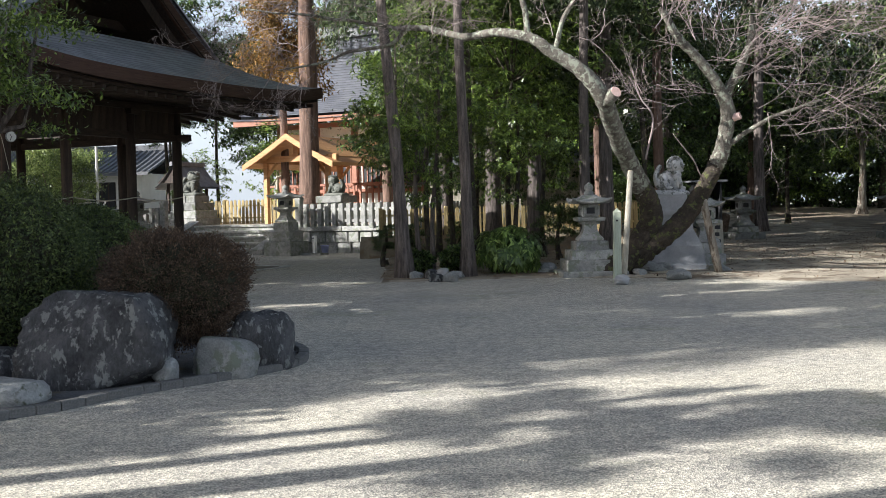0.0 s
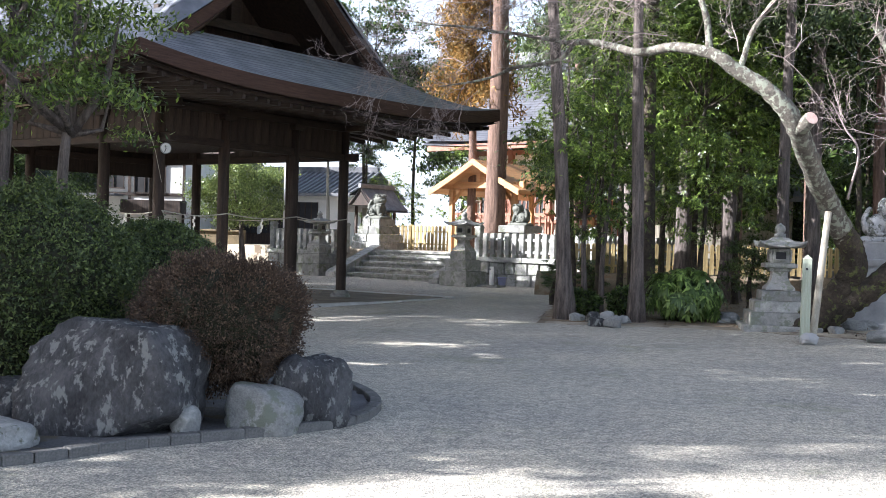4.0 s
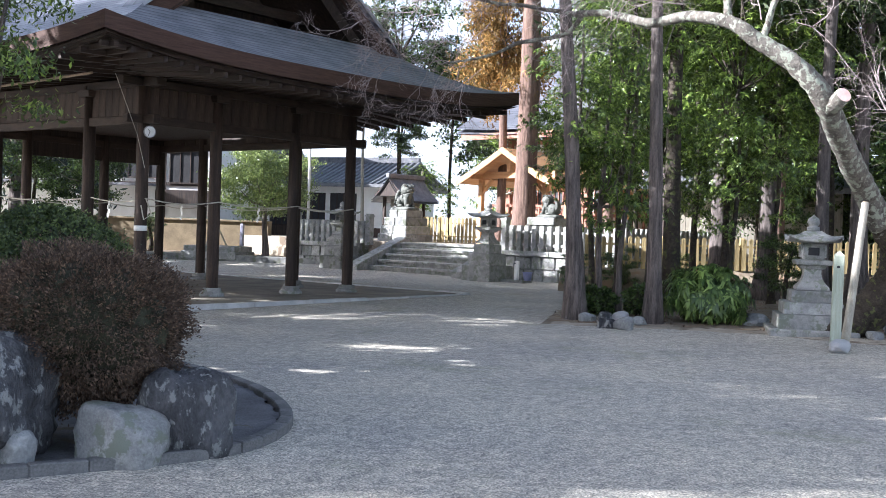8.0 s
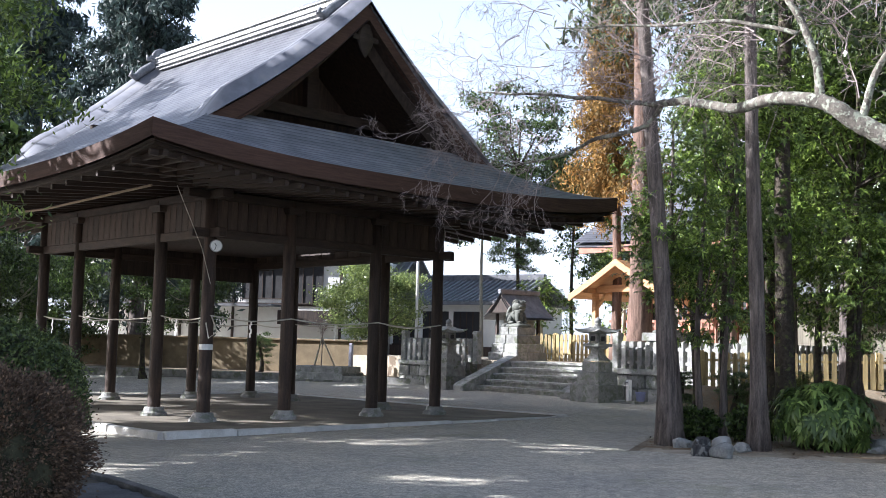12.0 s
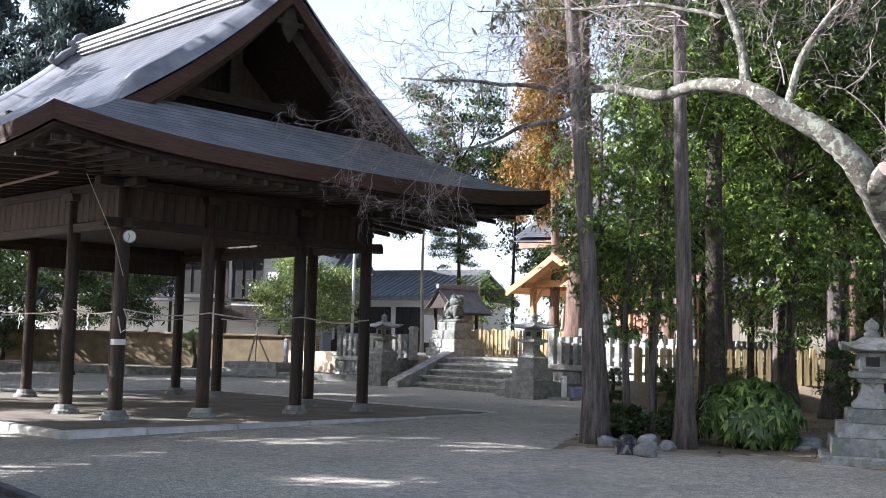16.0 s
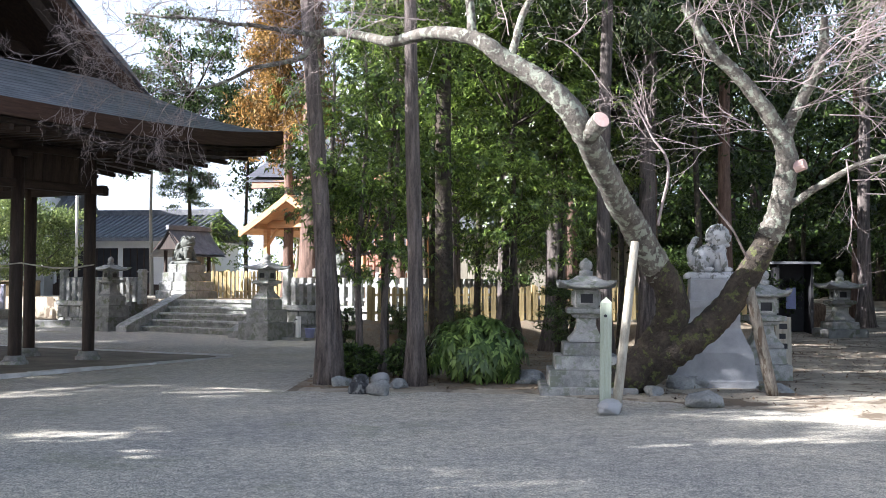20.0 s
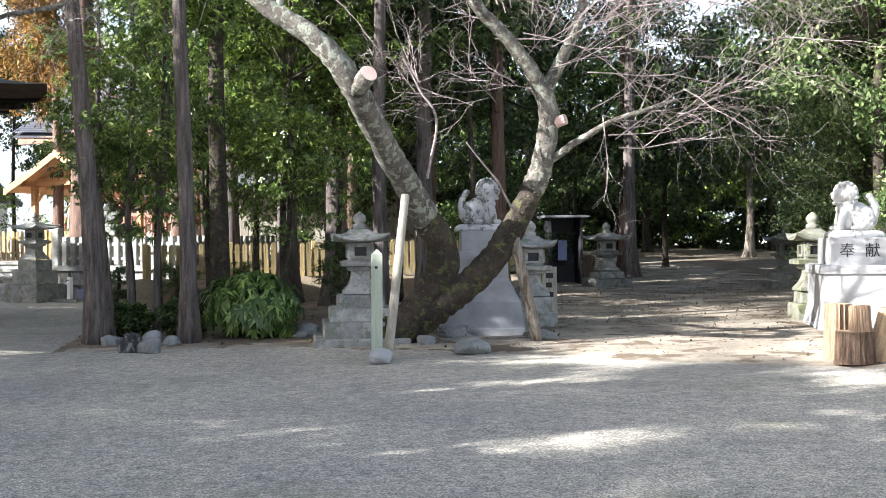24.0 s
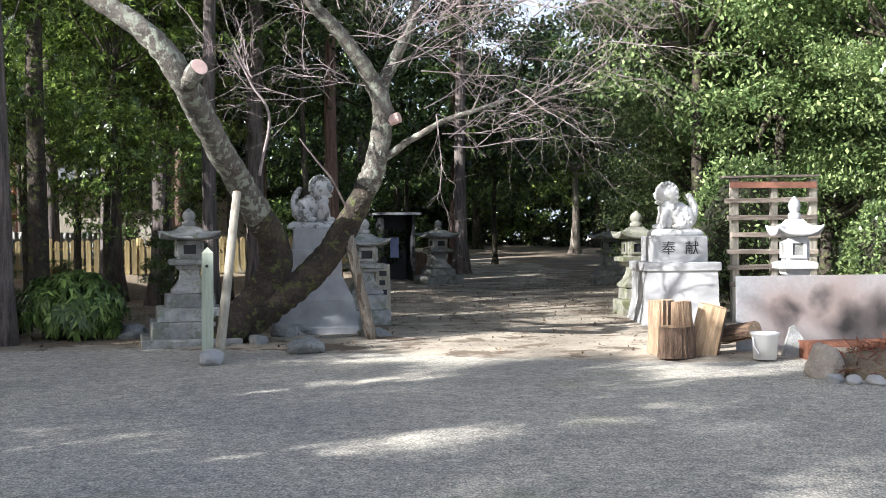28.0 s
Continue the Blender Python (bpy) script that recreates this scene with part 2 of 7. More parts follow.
M = {
    "gravel": ground_mat(),
    "soil": surface("soil", (0.10, 0.075, 0.05), (0.30, 0.25, 0.18), 0.95, 1.2, 30, 0.6, patch=(0.20, 0.14, 0.085), patch_at=0.56, patch_scale=3.0, world_space=True),
    "path": surface("path", (0.15, 0.125, 0.095), (0.52, 0.455, 0.35), 0.95, 0.9, 38, 0.9, patch=(0.15, 0.115, 0.08), patch_at=0.56, patch_scale=1.6, world_space=True),
    "floor_earth": surface("floor_earth", (0.11, 0.097, 0.077), (0.25, 0.22, 0.17), 0.95, 1.5, 30, 0.3, world_space=True),
    "granite": surface("granite", (0.17, 0.173, 0.168), (0.42, 0.415, 0.39), 0.75, 5, 60, 0.8, patch=(0.20, 0.215, 0.17), patch_at=0.55, patch_scale=7, vary=0.2),
    "granite_moss": surface("granite_moss", (0.13, 0.13, 0.10), (0.33, 0.325, 0.26), 0.8, 5, 60, 0.7, patch=(0.16, 0.17, 0.09), patch_at=0.55, patch_scale=6, vary=0.12),
    "granite_pale": surface("granite_pale", (0.30, 0.30, 0.30), (0.44, 0.44, 0.435), 0.6, 4, 140, 0.15, vary=0.04),
    "granite_dark": surface("granite_dark", (0.13, 0.132, 0.125), (0.30, 0.30, 0.28), 0.85, 6, 70, 0.45, patch=(0.13, 0.14, 0.10), patch_at=0.56, patch_scale=4, vary=0.15),
    "boulder": surface("boulder", (0.022, 0.022, 0.025), (0.105, 0.105, 0.108), 0.85, 3.0, 22, 1.0, patch=(0.22, 0.225, 0.215), patch_at=0.565, patch_scale=9, depth=0.06, stretch=(1.4, 1.4, 0.8)),
    "rock_pale": surface("rock_pale", (0.15, 0.155, 0.155), (0.36, 0.36, 0.34), 0.85, 3, 34, 0.9, patch=(0.13, 0.135, 0.10), patch_at=0.6, patch_scale=5, vary=0.12, depth=0.03),
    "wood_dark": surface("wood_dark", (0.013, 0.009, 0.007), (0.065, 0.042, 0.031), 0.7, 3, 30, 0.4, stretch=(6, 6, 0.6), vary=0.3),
    "wood_beam": surface("wood_beam", (0.012, 0.008, 0.006), (0.05, 0.031, 0.022), 0.7, 3, 30, 0.4, stretch=(1, 1, 5), vary=0.2),
    "wood_fresh": surface("wood_fresh", (0.42, 0.21, 0.085), (0.58, 0.33, 0.15), 0.55, 3, 30, 0.15, stretch=(1, 1, 6), vary=0.08),
    "wood_weathered": surface("wood_weathered", (0.24, 0.215, 0.17), (0.44, 0.41, 0.335), 0.85, 3, 30, 0.4, stretch=(8, 8, 0.7), vary=0.12),
    "wood_brown": surface("wood_brown", (0.17, 0.12, 0.085), (0.34, 0.26, 0.19), 0.85, 3, 30, 0.3, stretch=(0.7, 8, 8), vary=0.15),
    "wood_fence": surface("wood_fence", (0.24, 0.18, 0.08), (0.52, 0.41, 0.20), 0.8, 3, 30, 0.5, stretch=(8, 8, 0.7), vary=0.3),
    "wood_prop": surface("wood_prop", (0.13, 0.11, 0.09), (0.36, 0.325, 0.27), 0.9, 4, 26, 0.9, stretch=(6, 6, 0.8), patch=(0.12, 0.09, 0.065), patch_at=0.54, patch_scale=3),
    "wood_green": surface("wood_green", (0.30, 0.33, 0.25), (0.46, 0.50, 0.40), 0.85, 3, 40, 0.3, stretch=(8, 8, 0.8)),
    "roof": None,
    "eave": surface("eave", (0.04, 0.02, 0.014), (0.085, 0.047, 0.034), 0.85, 3, 40, 0.3, stretch=(1, 1, 14)),
    "bark_cedar": surface("bark_cedar", (0.035, 0.03, 0.028), (0.24, 0.20, 0.18), 0.95, 4, 38, 0.9, stretch=(5, 5, 0.5), depth=0.04, vary=0.15),
    "bark_red": surface("bark_red", (0.08, 0.052, 0.04), (0.27, 0.175, 0.135), 0.95, 4, 26, 0.9, stretch=(5, 5, 0.5), depth=0.04, vary=0.15),
    "bark_plum": surface("bark_plum", (0.05, 0.043, 0.036), (0.20, 0.18, 0.15), 0.9, 5, 34, 1.0, patch=(0.27, 0.285, 0.225), patch_at=0.535, patch_scale=12.0, depth=0.03),
    "bark_base": surface("bark_base", (0.015, 0.013, 0.01), (0.08, 0.063, 0.047), 0.95, 4, 22, 1.0, patch=(0.09, 0.10, 0.035), patch_at=0.57, patch_scale=9.0, depth=0.06),
    "twig": surface("twig", (0.15, 0.12, 0.115), (0.40, 0.33, 0.31), 0.8, 9, 50, 0.2),
    "cut_wood": surface("cut_wood", (0.34, 0.22, 0.12), (0.68, 0.50, 0.32), 0.8, 5, 50, 0.6, stretch=(5, 5, 0.7)),
    "cut_pink": surface("cut_pink", (0.50, 0.34, 0.30), (0.66, 0.48, 0.43), 0.8, 5, 50, 0.2),
    "plaster": surface("plaster", (0.66, 0.645, 0.61), (0.80, 0.79, 0.76), 0.85, 1.5, 30, 0.1),
    "mudwall": surface("mudwall", (0.11, 0.085, 0.05), (0.22, 0.17, 0.10), 0.9, 2.5, 30, 0.3),
    "tile_pale": surface("tile_pale", (0.20, 0.205, 0.215), (0.42, 0.425, 0.43), 0.45, 4, 30, 0.3, vary=0.1),
    "tile": surface("tile", (0.09, 0.095, 0.105), (0.22, 0.225, 0.24), 0.5, 4, 30, 0.2, vary=0.15),
    "red_trim": surface("red_trim", (0.24, 0.10, 0.065), (0.36, 0.17, 0.11), 0.6, 4, 30, 0.1),
    "rust": surface("rust", (0.12, 0.05, 0.03), (0.28, 0.12, 0.07), 0.85, 6, 60, 0.3),
    "plastic": surface("plastic", (0.74, 0.74, 0.72), (0.82, 0.82, 0.80), 0.4, 3, 30, 0.0),
    "plastic_blue": surface("plastic_blue", (0.22, 0.24, 0.42), (0.30, 0.33, 0.55), 0.5, 3, 30, 0.0),
    "black": surface("black", (0.012, 0.012, 0.014), (0.03, 0.03, 0.033), 0.6, 3, 30, 0.1),
    "rope": surface("rope", (0.42, 0.39, 0.32), (0.60, 0.57, 0.50), 0.9, 30, 90, 0.3),
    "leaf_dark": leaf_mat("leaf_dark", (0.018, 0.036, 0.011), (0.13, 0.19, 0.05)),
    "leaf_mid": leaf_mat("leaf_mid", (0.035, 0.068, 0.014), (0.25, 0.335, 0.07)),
    "leaf_light": leaf_mat("leaf_light", (0.13, 0.18, 0.06), (0.36, 0.42, 0.15)),
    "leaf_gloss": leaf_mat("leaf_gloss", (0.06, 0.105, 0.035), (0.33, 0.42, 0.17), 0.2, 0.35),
    "leaf_fir": leaf_mat("leaf_fir", (0.025, 0.04, 0.038), (0.085, 0.12, 0.105), 0.6, 0.2),
    "leaf_laurel": leaf_mat("leaf_laurel", (0.045, 0.09, 0.02), (0.27, 0.37, 0.10), 0.3, 0.35),
    "leaf_cedar": leaf_mat("leaf_cedar", (0.026, 0.045, 0.02), (0.125, 0.16, 0.06), 0.7, 0.2),
    "leaf_gold": leaf_mat("leaf_gold", (0.13, 0.09, 0.025), (0.42, 0.24, 0.07), 0.7),
    "leaf_brown": leaf_mat("leaf_brown", (0.055, 0.037, 0.026), (0.17, 0.115, 0.075), 0.7, 0.2),
    "leaf_clip": leaf_mat("leaf_clip", (0.03, 0.05, 0.016), (0.15, 0.19, 0.055), 0.5, 0.25),
    "leaf_litter": leaf_mat("leaf_litter", (0.06, 0.04, 0.025), (0.20, 0.13, 0.075), 0.8, 0.1),
}


def roof_mat():
    """Cypress-bark shingle: fine courses down the slope, weathered grey with moss, lightened and blued for sky sheen.
    """
    m, nt, b = node_mat("roof")
    co = nt.nodes.new("ShaderNodeTexCoord")
    uvn = co.outputs["UV"]
    sep = nt.nodes.new("ShaderNodeSeparateXYZ")
    nt.links.new(uvn, sep.inputs[0])
    mul = nt.nodes.new("ShaderNodeMath")
    mul.operation, mul.inputs[1].default_value = "MULTIPLY", 6.0
    nt.links.new(sep.outputs[1], mul.inputs[0])
    fr = nt.nodes.new("ShaderNodeMath")
    fr.operation = "FRACT"
    nt.links.new(mul.outputs[0], fr.inputs[0])
    n = noise_tex(nt, co.outputs["Object"], 2.0, 6.0)
    # these greys are raised and blued to carry the sky's sheen
    col = ramp(nt, n, [(0.35, (0.115, 0.12, 0.14)), (0.6, (0.19, 0.195, 0.22)), (0.75, (0.25, 0.245, 0.24))])
    course = ramp(nt, fr.outputs[0], [(0.0, (0.22, 0.22, 0.22)), (0.3, (0.9, 0.9, 0.9)), (1.0, (1.15, 1.15, 1.15))])
    col = mixed(nt, 1.0, col, course, "MULTIPLY")
    nt.links.new(col, b.inputs["Base Color"])
    b.inputs["Roughness"].default_value = 0.4
    bp = nt.nodes.new("ShaderNodeBump")
    bp.inputs["Strength"].default_value, bp.inputs["Distance"].default_value = 1.0, 0.09
    nt.links.new(fr.outputs[0], bp.inputs["Height"])
    nt.links.new(bp.outputs[0], b.inputs["Normal"])
    return m


M["roof"] = roof_mat()


# ---- mesh helpers ----
class Bag:
    """Vertices and faces gathered into one mesh."""

    def __init__(self):
        self.v, self.f, self.uv = [], [], []

    def add(self, verts, faces):
        k = len(self.v)
        self.v += [tuple(p) for p in verts]
        self.f += [tuple(i + k for i in f) for f in faces]
        return self

    def box(self, x0, y0, z0, x1, y1, z1, m=None, taper=0.0, bev=0.0):
        """A block, narrowed at its top by taper, with its upright edges and top rim bevelled."""
        t = taper
        if bev <= 0:
            vs = [(x0, y0, z0), (x1, y0, z0), (x1, y1, z0), (x0, y1, z0), (x0 + t, y0 + t, z1), (x1 - t, y0 + t, z1), (x1 - t, y1 - t, z1), (x0 + t, y1 - t, z1)]
            fs = [(3, 2, 1, 0), (4, 5, 6, 7), (0, 1, 5, 4), (1, 2, 6, 5), (2, 3, 7, 6), (3, 0, 4, 7)]
        else:
            def ring(z, s):
                a, b, c, d, e = x0 + s, x1 - s, y0 + s, y1 - s, bev
                return [(a + e, c, z), (b - e, c, z), (b, c + e, z), (b, d - e, z), (b - e, d, z), (a + e, d, z), (a, d - e, z), (a, c + e, z)]
            vs = ring(z0, 0) + ring(z1 - bev, t) + ring(z1, t + bev)
            fs = [tuple(reversed(range(8))), tuple(range(16, 24))]
            fs += [(8 * r + i, 8 * r + (i + 1) % 8, 8 * r + 8 + (i + 1) % 8, 8 * r + 8 + i) for r in (0, 1) for i in range(8)]
        if m is not None:
            vs = [m @ Vector(p) for p in vs]
        return self.add(vs, fs)

    def tube(self, pts, radii, n=8, cap=True, rough=0.0, seed=0):
        rng = random.Random(seed)
        pts = [Vector(p) for p in pts]
        vs, side = [], None
        for k, p in enumerate(pts):
            d = (pts[min(k + 1, len(pts) - 1)] - pts[max(k - 1, 0)]).normalized()
            if side is None:
                side = d.orthogonal().normalized()
            side = (side - d * side.dot(d)).normalized()
            up = d.cross(side)
            for i in range(n):
                a = 2 * math.pi * i / n
                r = radii[k] * (1 + rough * (rng.random() - 0.5) * 2)
                vs.append(p + side * (math.cos(a) * r) + up * (math.sin(a) * r))
        fs = [(k * n + i, k * n + (i + 1) % n, (k + 1) * n + (i + 1) % n, (k + 1) * n + i) for k in range(len(pts) - 1) for i in range(n)]
        if cap:
            fs += [tuple(reversed(range(n))), tuple(range((len(pts) - 1) * n, len(pts) * n))]
        return self.add(vs, fs)

    def lathe(self, prof, n=16, turn=0.0, m=None, square=False):
        """A turned shape from (radius, z) rows; square: a four-sided one."""
        n = 4 if square else n
        off = math.pi / 4 if square else 0
        k2 = math.sqrt(2) if square else 1
        vs = [(r * k2 * math.cos(2 * math.pi * i / n + off + turn), r * k2 * math.sin(2 * math.pi * i / n + off + turn), z) for r, z in prof for i in range(n)]
        fs = [(k * n + i, k * n + (i + 1) % n, (k + 1) * n + (i + 1) % n, (k + 1) * n + i) for k in range(len(prof) - 1) for i in range(n)]
        fs += [tuple(reversed(range(n))), tuple(range((len(prof) - 1) * n, len(prof) * n))]
        if m is not None:
            vs = [m @ Vector(p) for p in vs]
        return self.add(vs, fs)

    def grid(self, fn, nu, nv, uvfn=None):
        vs = [fn(i / nu, j / nv) for j in range(nv + 1) for i in range(nu + 1)]
        fs = [(j * (nu + 1) + i, j * (nu + 1) + i + 1, (j + 1) * (nu + 1) + i + 1, (j + 1) * (nu + 1) + i) for j in range(nv) for i in range(nu)]
        if uvfn:
            for f in fs:
                self.uv += [uvfn((q % (nu + 1)) / nu, (q // (nu + 1)) / nv) for q in f]
        return self.add(vs, fs)

    def mesh(self, name, mat=None, smooth=False):
        me = bpy.data.meshes.new(name)
        me.from_pydata(self.v, [], self.f)
        if self.uv:
            lay = me.uv_layers.new(name="UVMap")
            lay.data.foreach_set("uv", [c for p in self.uv for c in p])
        if mat is not None:
            me.materials.append(mat)
        if smooth:
            me.polygons.foreach_set("use_smooth", [True] * len(me.polygons))
        me.update()
        return me


def part(name, bag, material, parent=None, label="", smooth=False, at=None):
    """One mesh object, under its thing if it has one."""
    me = bag if isinstance(bag, bpy.types.Mesh) else bag.mesh(name, material, smooth)
    ob = new(name, me)
    if parent is not None:
        ob.parent = parent
    if at is not None:
        ob.matrix_basis = at
    return tagged(ob, label) if label else ob


def thing(name, m, label, category, group="", kind=""):
    ob = new(name)
    ob.empty_display_size = 0.2
    ob.matrix_basis = m
    return tagged(ob, label, category, group, kind)


def lump(bag, c, r, seed, sub=3, amp=0.18, freq=1.2, flat=0.0, cut=None, facets=0, block=0):
    """A stone: a ball pushed about by noise, with a flat foot."""
    bm = bmesh.new()
    bmesh.ops.create_icosphere(bm, subdivisions=sub, radius=1.0)
    off = Vector((seed * 7.3, seed * 3.1, seed * 1.7))
    vs = []
    if facets:
        rg = random.Random(seed * 17 + 3)
        cut = list(cut or []) + [((rg.gauss(0, 1), rg.gauss(0, 1), rg.gauss(0, 0.8)), rg.uniform(0.72, 0.93)) for _ in range(facets)]
    for v in bm.verts:
        d = v.co.normalized()
        k0 = (abs(d.x) ** block + abs(d.y) ** block + abs(d.z) ** block) ** (-1 / block) if block else 1.0
        k = k0 + amp * noise.noise(d * freq + off) + amp * 0.5 * noise.noise(d * freq * 2.7 + off) + amp * 0.2 * noise.noise(d * freq * 7 + off)
        if cut:
            for n_, h in cut:
                n_ = Vector(n_).normalized()
                q = (d * k).dot(n_)
                if q > h:
                    k *= h / q * 0.95 + 0.05
        if facets:
            k += 0.035 * noise.noise(d * 8 + off) + 0.022 * abs(noise.noise(d * 19 + off)) + 0.012 * noise.noise(d * 41 + off)
        p = Vector((d.x * r[0], d.y * r[1], d.z * r[2])) * k
        if flat and p.z < -flat:
            p.z = -flat
        vs.append(p + Vector(c))
    bm.verts.index_update()
    fs = [tuple(v.index for v in f.verts) for f in bm.faces]
    bm.free()
    return bag.add(vs, fs)


def ground_z(x, y):
    """Height of the ground: nearly level, rising a little towards the far houses."""
    return GX * min(max(x, -30.0), 30.0) + GY * min(max(y, -20.0), 60.0) + 0.02 * max(0.0, min(y, 60.0) - 32.0)


def leaf_mesh(name, centres, size, seed, mat, aspect=0.5, spread=0.35, up=0.0, normals=None, layer=0.0):
    """Many small bent leaves, one quad pair each."""
    rng = np.random.default_rng(seed)
    n = len(centres)
    c = np.asarray(centres, float)
    a = rng.normal(size=(n, 3))
    if normals is not None:
        a = a * spread + normals
    a[:, 2] -= up
    a /= np.linalg.norm(a, axis=1)[:, None]
    side = rng.normal(size=(n, 3))
    if layer:
        side = side * (1 - layer) + np.array([0, 0, 1.5]) * layer
    b = np.cross(a, side)
    b /= np.linalg.norm(b, axis=1)[:, None] + 1e-9
    s = size * rng.uniform(0.6, 1.4, n)[:, None]
    q = np.cross(a, b)
    v = np.empty((n, 4, 3))
    v[:, 0], v[:, 2] = c - a * s * 0.5, c + a * s * 0.5
    v[:, 1], v[:, 3] = c + b * s * aspect * 0.5 + q * s * 0.08, c - b * s * aspect * 0.5 + q * s * 0.08
    me = bpy.data.meshes.new(name)
    me.vertices.add(n * 4)
    me.vertices.foreach_set("co", v.ravel())
    me.loops.add(n * 4)
    me.loops.foreach_set("vertex_index", np.arange(n * 4, dtype=np.int32))
    me.polygons.add(n)
    me.polygons.foreach_set("loop_start", np.arange(0, n * 4, 4, dtype=np.int32))
    me.materials.append(mat)
    me.update(calc_edges=True)
    return me


def rosettes(name, centres, normals, length, width, seed, mat, count=7, droop=0.45):
    """Whorls of long bent leaves, each whorl round its own shoot tip."""
    rng = np.random.default_rng(seed)
    m = len(centres)
    c = np.repeat(np.asarray(centres, float), count, 0)
    nn = np.repeat(np.asarray(normals, float), count, 0)
    nn[:, 2] += 0.35
    nn /= np.linalg.norm(nn, axis=1)[:, None]
    ref = np.repeat(rng.normal(size=(m, 3)), count, 0)
    e1 = np.cross(nn, ref)
    e1 /= np.linalg.norm(e1, axis=1)[:, None]
    e2 = np.cross(nn, e1)
    ang = np.tile(np.arange(count) * 6.283 / count, m) + rng.normal(size=m * count) * 0.3
    out = e1 * np.cos(ang)[:, None] + e2 * np.sin(ang)[:, None]
    side = np.cross(nn, out)
    ln = length * rng.uniform(0.7, 1.25, m * count)[:, None]
    w = width * rng.uniform(0.8, 1.2, m * count)[:, None]
    mid = c + (out * 0.85 + nn * 0.35) * ln * 0.55
    tip = c + (out * 1.0 + nn * 0.15) * ln - np.array([0, 0, 1.0]) * ln * droop
    n = m * count
    v = np.empty((n, 6, 3))
    v[:, 0], v[:, 1], v[:, 2] = c - side * w * 0.2, mid - side * w * 0.5, tip - side * w * 0.12
    v[:, 3], v[:, 4], v[:, 5] = tip + side * w * 0.12, mid + side * w * 0.5, c + side * w * 0.2
    idx = (np.arange(n)[:, None] * 6 + np.array([0, 1, 4, 5, 1, 2, 3, 4])).astype(np.int32)
    me = bpy.data.meshes.new(name)
    me.vertices.add(n * 6)
    me.vertices.foreach_set("co", v.ravel())
    me.loops.add(n * 8)
    me.loops.foreach_set("vertex_index", idx.ravel())
    me.polygons.add(n * 2)
    me.polygons.foreach_set("loop_start", np.arange(0, n * 8, 4, dtype=np.int32))
    me.materials.append(mat)
    me.update(calc_edges=True)
    return me


def cloud(rng, n, clusters, spread):
    """Points in clusters: centres, and how wide each one is."""
    c = clusters[rng.integers(0, len(clusters), n)]
    return c + rng.normal(size=(n, 3)) * spread


# ---- ground ----
def sheet(name, fn, x0, x1, y0, y1, nx, ny, mat, lift=0.0, label="", category="ground", thick=0.0):
    b = Bag()
    xs = [x0 + (x1 - x0) * i / nx for i in range(nx + 1)]
    ys = [y0 + (y1 - y0) * j / ny for j in range(ny + 1)]
    def up(x, y):
        return lift if fn is None else max(-0.03, min(lift, 0.05 * fn(x, y) + 0.012 * noise.noise(Vector((x * 3, y * 3, 2)))))
    vs = [(x, y, ground_z(x, y) + up(x, y) + (0.012 * noise.noise(Vector((x * 0.6, y * 0.6, 0))) if fn is None else 0.0)) for y in ys for x in xs]
    fs = [(j * (nx + 1) + i, j * (nx + 1) + i + 1, (j + 1) * (nx + 1) + i + 1, (j + 1) * (nx + 1) + i) for j in range(ny) for i in range(nx)
          if fn is None or fn((xs[i] + xs[i + 1]) / 2, (ys[j] + ys[j + 1]) / 2) > -0.7]
    b.add(vs, fs)
    return tagged(part(name, b, mat, smooth=True), label, category, kind="structure")


def far_ground():
    b = Bag()
    xs = [-900, -400, -160, -80] + [-60 + 1.5 * i for i in range(81)] + [80, 160, 400, 900]
    ys = [-900, -400, -120, -60] + [-40 + 1.5 * i for i in range(101)] + [130, 200, 400, 900]
    vs = [(x, y, ground_z(x, y)) for y in ys for x in xs]
    n = len(xs)
    b.add(vs, [(j * n + i, j * n + i + 1, (j + 1) * n + i + 1, (j + 1) * n + i) for j in range(len(ys) - 1) for i in range(n - 1)])
    return tagged(part("ground", b, M["gravel"], smooth=True), "pale crushed-stone gravel of the shrine forecourt", "gravel", kind="structure")


far_ground()


def edge_y(x):
    """Where the gravel ends and the earth under the trees begins."""
    w = 0.25 * noise.noise(Vector((x * 0.9, 3.0, 0)))
    if x < -1.2:
        return 20.9 + (-1.2 - x) * 30
    if x < 2.2:
        return 20.7 + w
    return max(20.6 - (x - 2.2) * 0.62 + w, 16.9 + w)


sheet("soil_ground", lambda x, y: y - edge_y(x), -2, 60, 14, 72, 248, 200, M["path"], 0.02, "trodden earth lane scattered with needles", "earth")
sheet("forest_floor", lambda x, y: min(y - edge_y(x) - 0.05, 3.6 + 0.17 * (y - 21) + 0.4 * noise.noise(Vector((0, y * 0.7, 0))) - x), -2, 13, 20, 62, 90, 200, M["soil"], 0.04, "dark forest earth with fallen leaves", "earth")
sheet("forest_floor_east", lambda x, y: min(x - 13.7 - 0.6 * noise.noise(Vector((0, y * 0.5, 5))) + 0.3 * max(0, 25 - y), y - 18), 10, 60, 17, 70, 110, 130, M["soil"], 0.04, "dark earth below the eastern trees", "earth")

# ---- pavilion (dance stage): local x along its gable side, y along its ridge ----
PV = pose(-8.28, 21.08, 0, 0, 0, 65.4)
pav = thing("pavilion", PV, "open shrine pavilion of dark weathered wood with a bark-shingled gable roof", "pavilion")
LU, LV = 5.17, 6.44                                 # pillar to pillar along the gable side and along the ridge side
US, VS = (0.0, 1.60, 3.57, LU), (0.0, 1.62, 4.82, LV)
CU, CV = LU / 2, LV / 2
FLOOR, BEAM = 0.20, 3.22


